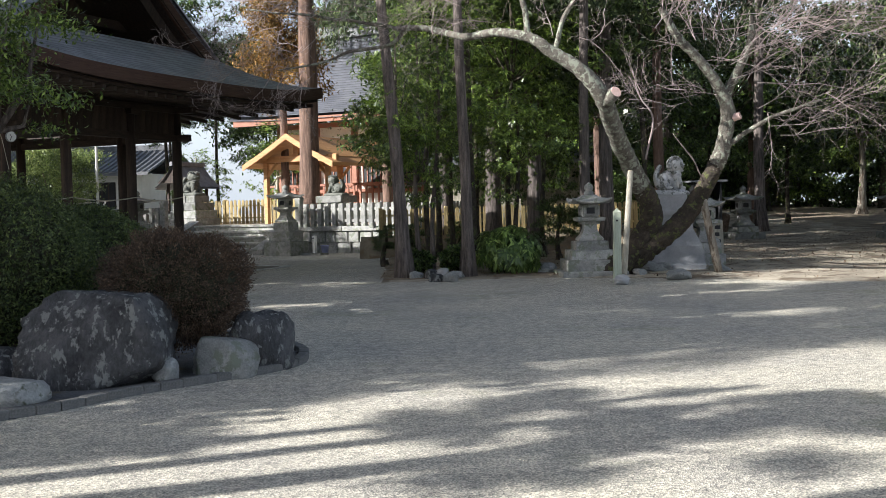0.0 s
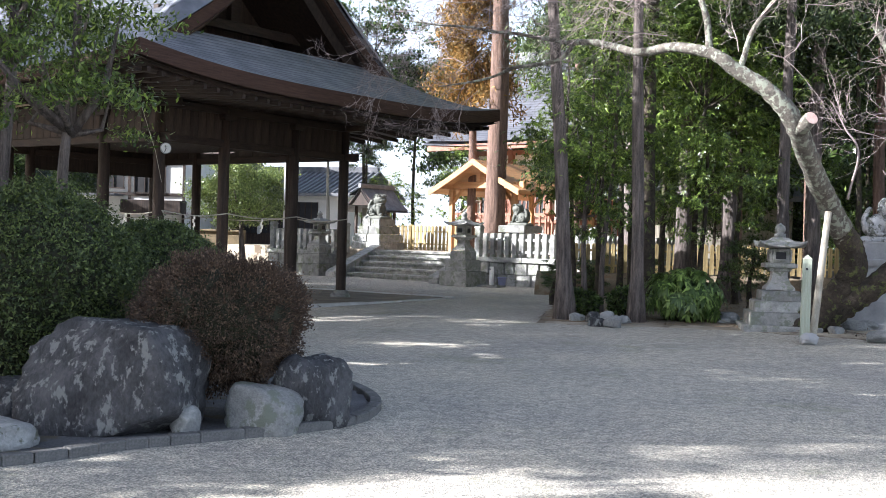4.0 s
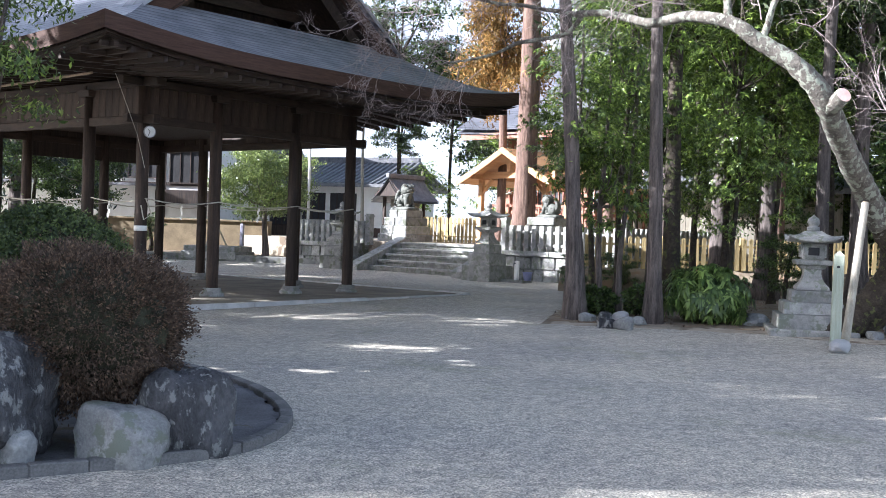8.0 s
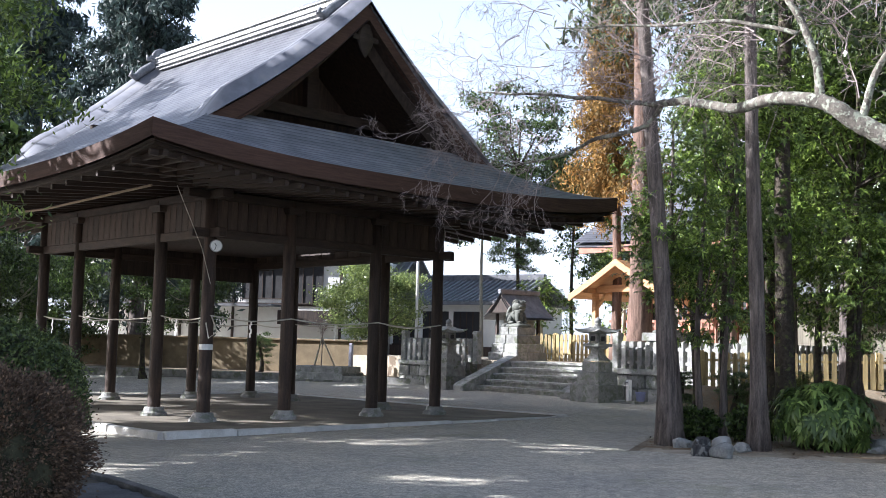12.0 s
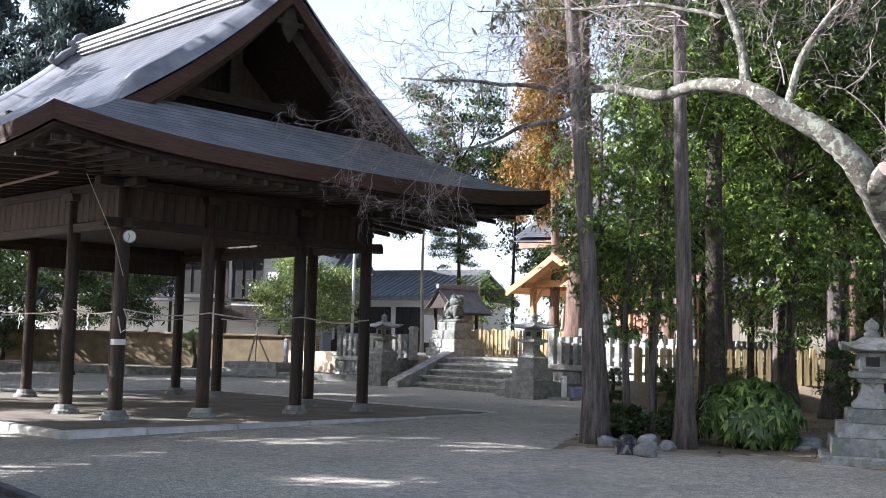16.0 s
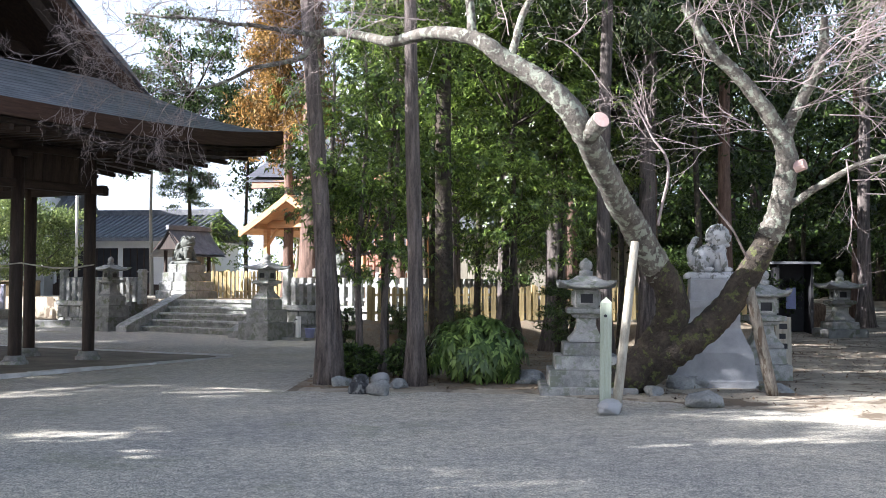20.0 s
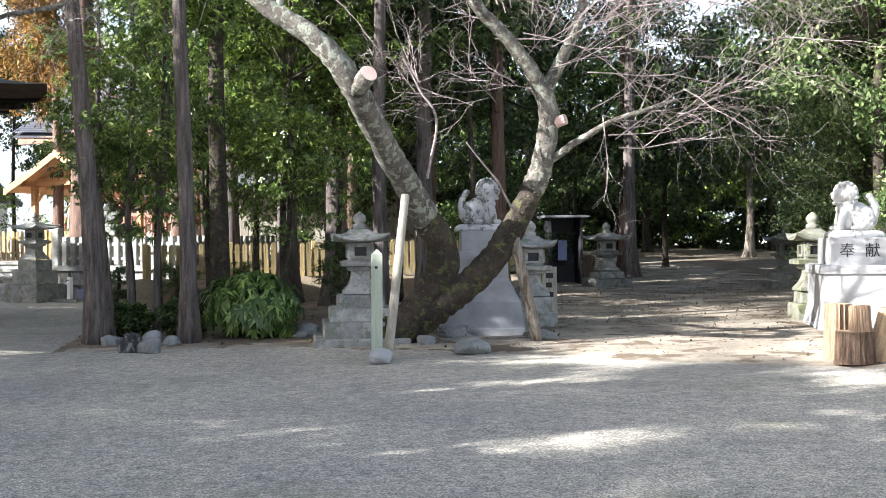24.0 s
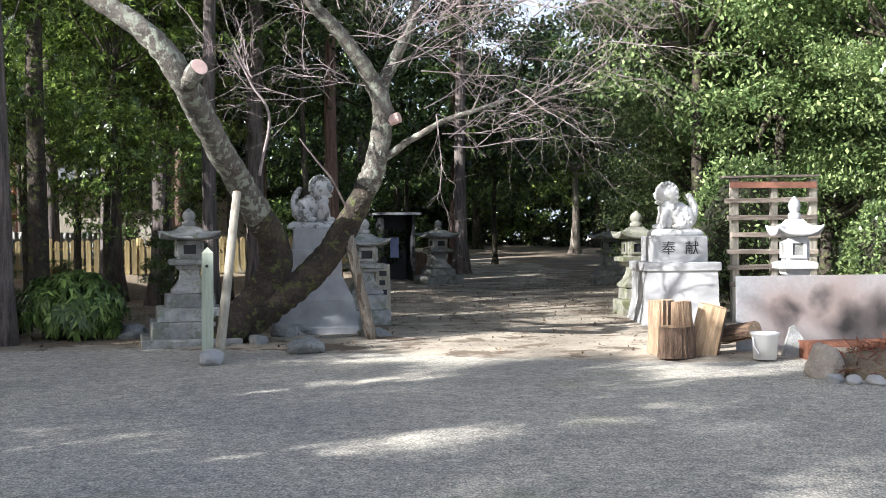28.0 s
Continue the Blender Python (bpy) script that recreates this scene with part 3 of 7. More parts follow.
def rnd_tube_mesh(r, z0, z1, n=14):
    return Bag().lathe([(r * 1.02, z0), (r, z0 + 0.3), (r * 0.98, (z0 + z1) / 2), (r * 0.96, z1)], n)


def floor_z(u, v):
    """Height of the level packed-earth floor, which meets the rising forecourt at its back."""
    q = PV @ Vector((u, v, 0))
    return max(FLOOR, ground_z(q.x, q.y) + 0.015)


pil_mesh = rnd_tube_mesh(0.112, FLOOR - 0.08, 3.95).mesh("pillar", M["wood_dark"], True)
stone_mesh = Bag().lathe([(0.235, FLOOR - 0.05), (0.225, FLOOR + 0.05), (0.185, FLOOR + 0.08), (0.16, FLOOR + 0.15), (0.11, FLOOR + 0.152)], 16).mesh("base_stone", M["granite"], False)
perimeter = [(u, v) for u in US for v in VS if u in (US[0], US[-1]) or v in (VS[0], VS[-1])]
for u, v in perimeter:
    p_ = part("pillar", pil_mesh, None, pav, at=pose(u, v, 0, 0, 0, 40 * u + 77 * v))
    part("base_stone", stone_mesh, None, p_, at=pose(0, 0, floor_z(u, v) - FLOOR))


def beam_between(name, a, b_, z0, z1, half, over, parent, mat):
    d = Vector((b_[0] - a[0], b_[1] - a[1], 0))
    ln = d.length
    ang = math.degrees(math.atan2(d.y, d.x))
    return part(name, Bag().box(-over, -half, z0, ln + over, half, z1, bev=0.012), mat, parent, at=pose(a[0], a[1], 0, 0, 0, ang))


corners = [(0, 0), (LU, 0), (LU, LV), (0, LV)]
for k in range(4):
    a, b_ = corners[k], corners[(k + 1) % 4]
    beam_between("head_beam", a, b_, BEAM, BEAM + 0.15, 0.07, 0.38, pav, M["wood_beam"])
    beam_between("wall_plate", a, b_, 3.86, 4.00, 0.10, 0.5, pav, M["wood_beam"])
    seq = US if k % 2 == 0 else VS
    for s0, s1 in zip(seq, seq[1:]):
        n = max(3, round((s1 - s0) / 0.24))
        w = (s1 - s0 - 0.2) / n
        d = (Vector((*b_, 0)) - Vector((*a, 0))).normalized()
        ang = math.degrees(math.atan2(d.y, d.x))
        lo, hi = (s0, s1) if k < 2 else (seq[-1] - s1, seq[-1] - s0)
        for i in range(n):
            o = Vector((*a, 0)) + d * (lo + 0.1 + w * i)
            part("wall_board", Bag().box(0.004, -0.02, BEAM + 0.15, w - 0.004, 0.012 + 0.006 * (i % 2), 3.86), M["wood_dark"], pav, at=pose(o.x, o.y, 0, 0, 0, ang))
    for s in seq[1:-1]:
        o = Vector((*a, 0)) + (Vector((*b_, 0)) - Vector((*a, 0))).normalized() * s
        part("bracket", Bag().box(-0.14, -0.16, 3.75, 0.14, 0.16, 3.86, taper=-0.04), M["wood_beam"], pav, at=pose(o.x, o.y, 0.0))
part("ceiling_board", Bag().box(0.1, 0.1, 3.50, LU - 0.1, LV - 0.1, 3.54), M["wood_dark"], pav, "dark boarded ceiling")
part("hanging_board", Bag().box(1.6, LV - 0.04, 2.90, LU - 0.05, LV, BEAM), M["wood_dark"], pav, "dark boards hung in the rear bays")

# roof: ridge along y at x = 3; eaves turned up at the corners
EU, EV, GU, GV0 = 5.07, 5.70, 2.95, 3.72              # half sizes of the eaves and of the gables


def lift(u, v):
    return 0.27 * abs(u / EU) ** 3.2 * abs(v / EV) ** 3.2


def slope_z(a):
    s = abs(a) / EU
    return 7.66 - 3.40 * (1.5 * s - 0.5 * s * s)


def roof_bag(drop):
    b = Bag()
    zg = slope_z(GU)

    def main(sgn, over):
        def fn(i, j):
            a, y = GU * j, (GV0 + over) * (2 * i - 1)
            roll_ = 0.05 * max(0.0, abs(2 * i - 1) - 0.86) / 0.14
            return (CU + sgn * a, CV + y, slope_z(a) - drop - roll_ * 0.6)
        return fn

    def low(sgn):
        def fn(i, j):
            a, y = GU + (EU - GU) * j, (GV0 + (EV - GV0) * j) * (2 * i - 1)
            return (CU + sgn * a, CV + y, slope_z(a) - drop + lift(a, y) * j)
        return fn

    def skirt(sgn):
        def fn(i, j):
            a, y = (GU + (EU - GU) * j) * (2 * i - 1), GV0 + (EV - GV0) * j
            ae = GU + (EU - GU) * j
            return (CU + a, CV + sgn * y, slope_z(ae) - drop + lift(a, y) * j)
        return fn
    for s in (1, -1):
        b.grid(main(s, 0.30), 20, 16, lambda i, j: (i * 6, j * 4.9))
        b.grid(low(s), 24, 8, lambda i, j: (i * 8, 4.9 + j * 2.3))
        b.grid(skirt(s), 36, 8, lambda i, j: (i * 12, 4.9 + j * 2.3))
    return b


part("roof_covering", roof_bag(0.0), M["roof"], pav, "grey cypress-bark shingle roof with upturned eaves", smooth=True)
part("soffit", roof_bag(0.30), M["wood_dark"], pav, "dark underside of the eaves", smooth=True)


def rim(z_up, z_dn, inset):
    b = Bag()

    def side(fn):
        b.grid(lambda i, j: fn(i, -z_up * (1 - j) - z_dn * j), 36, 1)
    e0, e1 = EU - inset, EV - inset
    ze = slope_z(EU)
    side(lambda i, d: (CU + e0 * (2 * i - 1), CV - e1, ze + lift(EU * (2 * i - 1), EV) + d))
    side(lambda i, d: (CU + e0 * (2 * i - 1), CV + e1, ze + lift(EU * (2 * i - 1), EV) + d))
    side(lambda i, d: (CU - e0, CV + e1 * (2 * i - 1), ze + lift(EU, EV * (2 * i - 1)) + d))
    side(lambda i, d: (CU + e0, CV + e1 * (2 * i - 1), ze + lift(EU, EV * (2 * i - 1)) + d))
    return b


part("eave_edge", rim(0.0, 0.26, 0.0), M["eave"], pav, "thick layered bark eave edge", smooth=True)
part("eave_batten", rim(0.24, 0.34, 0.10), M["wood_beam"], pav, smooth=True)
for sgn in (-1, 1):
    for ends in (True, False):
        b = Bag()
        if ends:
            b.grid(lambda i, j, sgn=sgn: (CU + (LU / 2 + (EU - 0.1 - LU / 2) * j) * (2 * i - 1), CV + sgn * (LV / 2 + (EV - 0.1 - LV / 2) * j), 4.12 + (slope_z(EU) - 0.33 + lift(EU * (2 * i - 1), EV) - 4.12) * j), 30, 3)
        else:
            b.grid(lambda i, j, sgn=sgn: (CU + sgn * (LU / 2 + (EU - 0.1 - LU / 2) * j), CV + (LV / 2 + (EV - 0.1 - LV / 2) * j) * (2 * i - 1), 4.12 + (slope_z(EU) - 0.33 + lift(EU, EV * (2 * i - 1)) - 4.12) * j), 30, 3)
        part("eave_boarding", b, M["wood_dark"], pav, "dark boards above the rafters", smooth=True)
raft = Bag().box(-0.035, 0.0, -0.04, 0.035, 1.0, 0.04).mesh("rafter", M["wood_beam"])
for sgn, v0 in ((-1, 0.0), (1, LV)):
    for k in range(34):
        u = -2.2 + k * ((LU + 4.4) / 33)
        y1 = CV + sgn * (EV - 0.12)
        z1 = slope_z(EU) - 0.40 + lift(u - CU, EV)
        q = Vector((u, y1, z1)) - Vector((u, v0 + 0.0, 4.06))
        ob = part("rafter", raft, None, pav)
        ob.matrix_basis = Matrix.Translation((u, v0, 4.06)) @ q.to_track_quat("Y", "Z").to_matrix().to_4x4() @ Matrix.Diagonal((1, q.length, 1, 1))
for sgn, u0 in ((-1, 0.0), (1, LU)):
    for k in range(22):
        v = -2.2 + k * ((LV + 4.4) / 21)
        x1 = CU + sgn * (EU - 0.12)
        z1 = slope_z(EU) - 0.40 + lift(EU, v - CV)
        q = Vector((x1, v, z1)) - Vector((u0, v, 4.06))
        ob = part("rafter", raft, None, pav)
        ob.matrix_basis = Matrix.Translation((u0, v, 4.06)) @ q.to_track_quat("Y", "Z").to_matrix().to_4x4() @ Matrix.Diagonal((1, q.length, 1, 1))
# gable ends
for sgn in (-1, 1):
    yg = CV + sgn * (GV0 - 2.0)
    b = Bag()
    n = 20
    vs = [(CU + GU * (2 * i / n - 1), yg, slope_z(GU * abs(2 * i / n - 1)) - 0.15) for i in range(n + 1)] + [(CU + GU * (2 * i / n - 1), yg, slope_z(GU) - 0.15) for i in range(n + 1)]
    b.add(vs, [(i, i + 1, n + 2 + i, n + 1 + i) for i in range(n)])
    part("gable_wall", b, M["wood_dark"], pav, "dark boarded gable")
    for s2 in (-1, 1):
        b = Bag()
        y0 = CV + sgn * (GV0 + 0.26)

        def verge(i, j, s2=s2, y0=y0):
            a = (GU + 0.35) * i
            d = (0.0, 0.26 + 0.10 * i, 0.26 + 0.10 * i, 0.0)[int(round(j * 3))]
            yy = (0.0, 0.0, -0.07 * sgn, -0.07 * sgn)[int(round(j * 3))]
            return (CU + s2 * a, y0 + yy, slope_z(a) - 0.05 - d)
        b.grid(verge, 16, 3)
        part("verge_board", b, M["eave"], pav, "curved brown verge board", smooth=False)
        b = Bag()
        b.grid(lambda i, j, s2=s2: (CU + s2 * (GU + 0.3) * i, CV + sgn * (GV0 + 0.34 - 0.95 * (1 - j)), slope_z((GU + 0.3) * i) - 0.04 + (0.30 + 0.08 * i) * min(1.0, (1.02 - i) / 0.16) * (math.sin(math.pi * j / 1.3) - 0.55 * max(0.0, j - 0.8) / 0.2)), 16, 10, lambda i, j: (i * 5, j * 0.5))
        part("verge_roll", b, M["roof"], pav, "rounded shingle roll along the verge", smooth=True)
    # carved pendant below the apex
    b = Bag()
    b.lathe([(0.02, -0.42), (0.12, -0.30), (0.20, -0.10), (0.16, 0.05), (0.10, 0.18)], 10, m=pose(CU, CV + sgn * (GV0 + 0.20), 7.08) @ Matrix.Diagonal((1, 0.35, 1, 1)))
    b.box(CU - 0.30, CV + sgn * (GV0 + 0.20) - 0.03, 6.95, CU + 0.30, CV + sgn * (GV0 + 0.20) + 0.03, 7.05, bev=0.02)
    part("gable_pendant", b, M["wood_beam"], pav, "carved wooden gable pendant")
    part("gable_tie", Bag().box(CU - 2.1, CV + sgn * (GV0 - 1.3) - 0.08, 5.72, CU + 2.1, CV + sgn * (GV0 - 1.3) + 0.08, 5.92, bev=0.01), M["wood_beam"], pav)
    part("gable_strut", Bag().box(CU - 0.13, CV + sgn * (GV0 - 1.4) - 0.08, 5.92, CU + 0.13, CV + sgn * (GV0 - 1.4) + 0.08, 7.1, bev=0.01), M["wood_beam"], pav)
    for s2 in (-1, 1):
        b = Bag()
        b.grid(lambda i, j, s2=s2, sgn=sgn: (CU + s2 * (GU - 0.1) * i, CV + sgn * (GV0 - 0.02 - 0.10 * (j > 0.4)), slope_z((GU - 0.1) * i) - 0.30 - 0.10 * i - (0.0, 0.20, 0.20)[int(round(j * 2))]), 14, 2)
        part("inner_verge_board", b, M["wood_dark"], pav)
rl = GV0 - 0.30
part("ridge_core", Bag().box(CU - 0.17, CV - rl, 7.58, CU + 0.17, CV + rl, 7.86, bev=0.01), M["tile_pale"], pav)
for z, w in ((7.64, 0.22), (7.74, 0.20), (7.86, 0.21)):
    part("ridge_course", Bag().box(CU - w, CV - rl - 0.03, z, CU + w, CV + rl + 0.03, z + 0.025, bev=0.008), M["tile_pale"], pav)
part("ridge_cap", Bag().tube([(CU, CV - rl - 0.12, 7.91), (CU, CV + rl + 0.12, 7.91)], [0.11, 0.11], 12), M["tile_pale"], pav, smooth=True)
for sgn in (-1, 1):
    y0 = CV + sgn * (rl + 0.06)
    b = Bag()
    b.lathe([(0.05, 0.0), (0.30, 0.02), (0.27, 0.30), (0.20, 0.44), (0.06, 0.52)], 12, m=pose(CU, y0, 7.62) @ Matrix.Diagonal((1.0, 0.3, 1, 1)))
    for s2 in (-1, 1):
        b.tube([(CU + s2 * 0.2, y0, 7.69), (CU + s2 * 0.45, y0, 7.54), (CU + s2 * 0.62, y0, 7.36), (CU + s2 * 0.74, y0, 7.40), (CU + s2 * 0.70, y0, 7.50)], [0.12, 0.10, 0.09, 0.06, 0.03], 8)
        b.tube([(CU + s2 * 0.24, y0, 7.89), (CU + s2 * 0.34, y0, 7.84), (CU + s2 * 0.36, y0, 7.94)], [0.07, 0.05, 0.02], 6)
    part("ridge_end_tile", b, M["tile"], pav, "scrolled demon-end ridge tile", smooth=True)

# floor of the pavilion and its kerb stones
M["kerb_pale"] = surface("kerb_pale", (0.38, 0.37, 0.345), (0.62, 0.61, 0.58), 0.8, 3, 60, 0.3, vary=0.12)
b = Bag()
b.grid(lambda i, j: (-1.65 + (LU + 3.50) * i, -1.70 + (LV + 3.40) * j, floor_z(-1.65 + (LU + 3.50) * i, -1.70 + (LV + 3.40) * j) + 0.006 * noise.noise(Vector((i * 9, j * 9, 4)))), 40, 40)
flo = tagged(part("pavilion_floor", b, M["floor_earth"], at=PV, smooth=True), "packed-earth pavilion floor edged with stone", "floor", kind="structure")


def kerb_run(x0, y0, x1, y1, parent, z0, z1, w, step=0.95, mat="granite", seed=1):
    rng = random.Random(seed)
    d = Vector((x1 - x0, y1 - y0, 0))
    ln, at = d.length, 0.0
    ang = math.degrees(math.atan2(d.y, d.x))
    while at < ln - 0.05:
        s = min(step * rng.uniform(0.8, 1.2), ln - at)
        o = Vector((x0, y0, 0)) + d.normalized() * at
        part("kerb_stone", Bag().box(0.006, -w / 2, z0, s - 0.006, w / 2, z1 + rng.uniform(-0.008, 0.008), bev=0.015), M[mat], parent, at=pose(o.x, o.y, floor_z(o.x, o.y) - z1 + 0.02, 0, 0, ang))
        at += s


for a, b_ in (((-1.70, -1.75), (LU + 1.9, -1.75)), ((LU + 1.9, -1.75), (LU + 1.9, LV + 1.75)), ((LU + 1.9, LV + 1.75), (-1.70, LV + 1.75)), ((-1.70, LV + 1.75), (-1.70, -1.75))):
    kerb_run(*a, *b_, flo, -0.1, FLOOR, 0.15, 1.4, "kerb_pale")

# clock on the corner pillar, ropes and wire
ck = thing("clock", PV @ pose(0.03, -0.13, 3.08, 90, 0, -22), "round white wall clock on a pillar", "clock")
part("case", Bag().lathe([(0.095, -0.03), (0.105, 0.0), (0.105, 0.02), (0.094, 0.03)], 24), M["tile_pale"], ck)
part("dial", Bag().lathe([(0.09, 0.024), (0.09, 0.033)], 24), M["plastic"], ck)
for a_, l_ in ((35, 0.05), (160, 0.08)):
    part("pointer", Bag().box(-0.005, 0, 0.036, 0.005, l_, 0.04), M["black"], ck, at=pose(0, 0, 0, 0, 0, a_))
band = thing("paper_notice", PV @ pose(0, 0, 0), "white paper band tied round a pillar", "notice")
part("strip", Bag().lathe([(0.113, 1.37), (0.116, 1.38), (0.116, 1.45), (0.113, 1.46)], 14), M["plastic"], band)
rope = thing("rope", PV, "pale rope strung slack between the pavilion pillars", "rope")
loop = [(u, 0.0) for u in US] + [(LU, v) for v in VS[1:]] + [(u, LV) for u in reversed(US[:-1])] + [(0.0, v) for v in reversed(VS[1:-1])] + [(0.0, 0.0)]
for (ua, va), (ub, vb) in zip(loop, loop[1:]):
    part("strand", Bag().tube([(ua + (ub - ua) * i / 8, va + (vb - va) * i / 8 - 0.12, 1.93 - 0.07 * math.sin(math.pi * i / 8)) for i in range(9)], [0.012] * 9, 5), M["rope"], rope)
part("strand", Bag().tube([(0.0, -0.13, 1.93), (0.1, -0.16, 1.66), (-0.05, -0.15, 1.56), (-0.1, -0.13, 1.81)], [0.012] * 4, 5), M["rope"], rope)
for k, (u, v) in enumerate(((0.0, 0.75), (0.0, 3.2), (0.0, 5.6), (0.8, 0.0), (2.6, 0.0), (2.5, LV))):
    b = Bag()
    x0, y0, zz = (u - 0.12, v, 1.87) if u == 0 else (u, v - 0.12, 1.87)
    for i in range(4):
        b.add([(x0, y0 + 0.03 * (i % 2), zz - 0.07 * i), (x0 + 0.006, y0 + 0.06 + 0.03 * (i % 2), zz - 0.07 * i), (x0 + 0.006, y0 + 0.06 + 0.03 * (i % 2), zz - 0.07 * i - 0.075), (x0, y0 + 0.03 * (i % 2), zz - 0.07 * i - 0.075)], [(0, 1, 2, 3)])
    part("paper_streamer", b, M["plastic"], rope, "folded white paper streamer")
wire = thing("bell_wire", PV, "thin pale wire slanting down from the eaves", "wire")
part("strand", Bag().tube([(-1.0, -0.6, 3.92), (-0.3, -0.25, 3.0), (-0.05, -0.14, 2.45)], [0.005] * 3, 5), M["rope"], wire)
pole = thing("bamboo_pole", PV, "long weathered bamboo pole hung below the eaves", "pole")
part("cane", Bag().tube([(-1.5, -0.7, 3.86), (-1.45, 3.2, 3.78), (-1.5, 7.0, 3.84)], [0.022] * 3, 8), M["wood_brown"], pole)

# ---- terrace with steps: local x to the right along its front, y inwards ----
TP = pose(-5.44, 33.34, 0, 0, 0, -27)
ter = thing("terrace", TP, "raised stone terrace with fieldstone retaining walls", "terrace", kind="structure")
TZ, TG, TW = 1.15, 0.28, 1.08                       # its top, the ground before it, the wall's top
part("terrace_floor", Bag().box(-12.5, 1.55, -0.3, 4.85, 30, TZ - 0.004), M["path"], ter, "pale sandy terrace floor")


def stone_wall(parent, x0, x1, y, z0, z1, seed, ang=0.0, org=(0, 0)):
    """A retaining wall of squared fieldstones below a long capstone."""
    rng = random.Random(seed)
    rows = [(z0, z0 + (z1 - z0) * 0.48), (z0 + (z1 - z0) * 0.48, z1 - 0.13)]
    base = pose(org[0], org[1], 0, 0, 0, ang)
    part("wall_core", Bag().box(x0, y + 0.06, z0 - 0.3, x1, y + 0.45, z1 - 0.01), M["granite_dark"], parent, at=base)
    for za, zb in rows:
        x = x0
        while x < x1 - 0.05:
            w = min(rng.uniform(0.28, 0.55), x1 - x)
            part("wall_stone", Bag().box(x + 0.012, y + rng.uniform(-0.015, 0.015), za + 0.01, x + w - 0.012, y + 0.3, zb - 0.008 + rng.uniform(-0.02, 0.0), taper=0.012, bev=0.02), M["granite"], parent, at=base)
            x += w
    x = x0
    while x < x1 - 0.05:
        w = min(rng.uniform(1.2, 1.8), x1 - x)
        part("capstone", Bag().box(x + 0.004, y - 0.05, z1 - 0.13, x + w - 0.004, y + 0.42, z1, bev=0.015), M["granite"], parent, at=base)
        x += w


stone_wall(ter, 0.95, 4.85, 0.45, TG - 0.1, TW, 3)
stone_wall(ter, -7.7, -4.6, 0.45, TG - 0.1, TW, 4)
stone_wall(ter, 0.45, 14, -4.85, TG - 0.1, TW, 5, 90)
for k in range(5):
    z1 = TG + (TZ - TG) * (k + 1) / 5
    x = -3.62
    part("step", Bag().box(x + 0.004, 0.32 * k + 0.03, TG - 0.2, x + 3.616, 0.32 * k + 0.45 if k < 4 else 2.1, z1 - 0.06), M["granite"], ter)
    for w in ((2.0, 1.62) if k % 2 else (1.45, 2.17)):
        part("tread", Bag().box(x + 0.003, 0.32 * k - 0.03, z1 - 0.06, x + w - 0.003, 0.32 * k + 0.38 if k < 4 else 2.1, z1, bev=0.012), M["granite"], ter, "worn granite tread slab")
        x += w
for x0, x1 in ((-4.06, -3.64), (0.02, 0.36)):
    b = Bag()
    vs = [(x, y, z) for x in (x0, x1) for y, z in ((-0.5, TG - 0.1), (-0.5, TG + 0.16), (-0.38, TG + 0.24), (1.55, TZ + 0.14), (2.0, TZ + 0.14), (2.0, TG - 0.1))]
    b.add(vs, [(5, 4, 3, 2, 1, 0), (6, 7, 8, 9, 10, 11)] + [(i, (i + 1) % 6, 6 + (i + 1) % 6, 6 + i) for i in range(6)])
    part("stair_kerb", b, M["granite"], ter, "sloping granite stair cheek")

# stone fences on the terrace wall
post_mesh = Bag().box(-0.075, -0.075, 0.0, 0.075, 0.075, 0.68, bev=0.015).mesh("picket", M["granite"])
post_big = Bag().box(-0.10, -0.10, 0.0, 0.10, 0.10, 0.95, bev=0.02)
post_big.box(-0.11, -0.11, 0.86, 0.11, 0.11, 0.90)
post_big = post_big.mesh("end_post", M["granite"])


def stone_fence(x0, x1, y, z, label, ang=0.0, step=0.25, ends=(True, True)):
    f = thing("stone_fence", TP @ pose(0, 0, 0, 0, 0, ang), label, "fence", "terrace fences")
    n = round((x1 - x0) / step)
    for i in range(1, n):
        part("picket", post_mesh, None, f, at=pose(x0 + (x1 - x0) * i / n, y, z))
    for e, x in zip(ends, (x0, x1)):
        if e:
            part("end_post", post_big, None, f, at=pose(x, y, z - 0.05))
    part("rail", Bag().box(x0, y - 0.03, z + 0.12, x1, y + 0.03, z + 0.2), M["granite"], f)
    part("rail", Bag().box(x0, y - 0.03, z + 0.46, x1, y + 0.03, z + 0.54), M["granite"], f)
    return f


stone_fence(0.95, 4.75, 0.62, TW, "weathered granite picket fence on the terrace wall")
stone_fence(-7.6, -4.3, 0.62, TW, "weathered granite picket fence beside the steps")
stone_fence(0.75, 12.0, -4.68, TW, "weathered granite picket fence along the terrace side", 90, ends=(False, True))


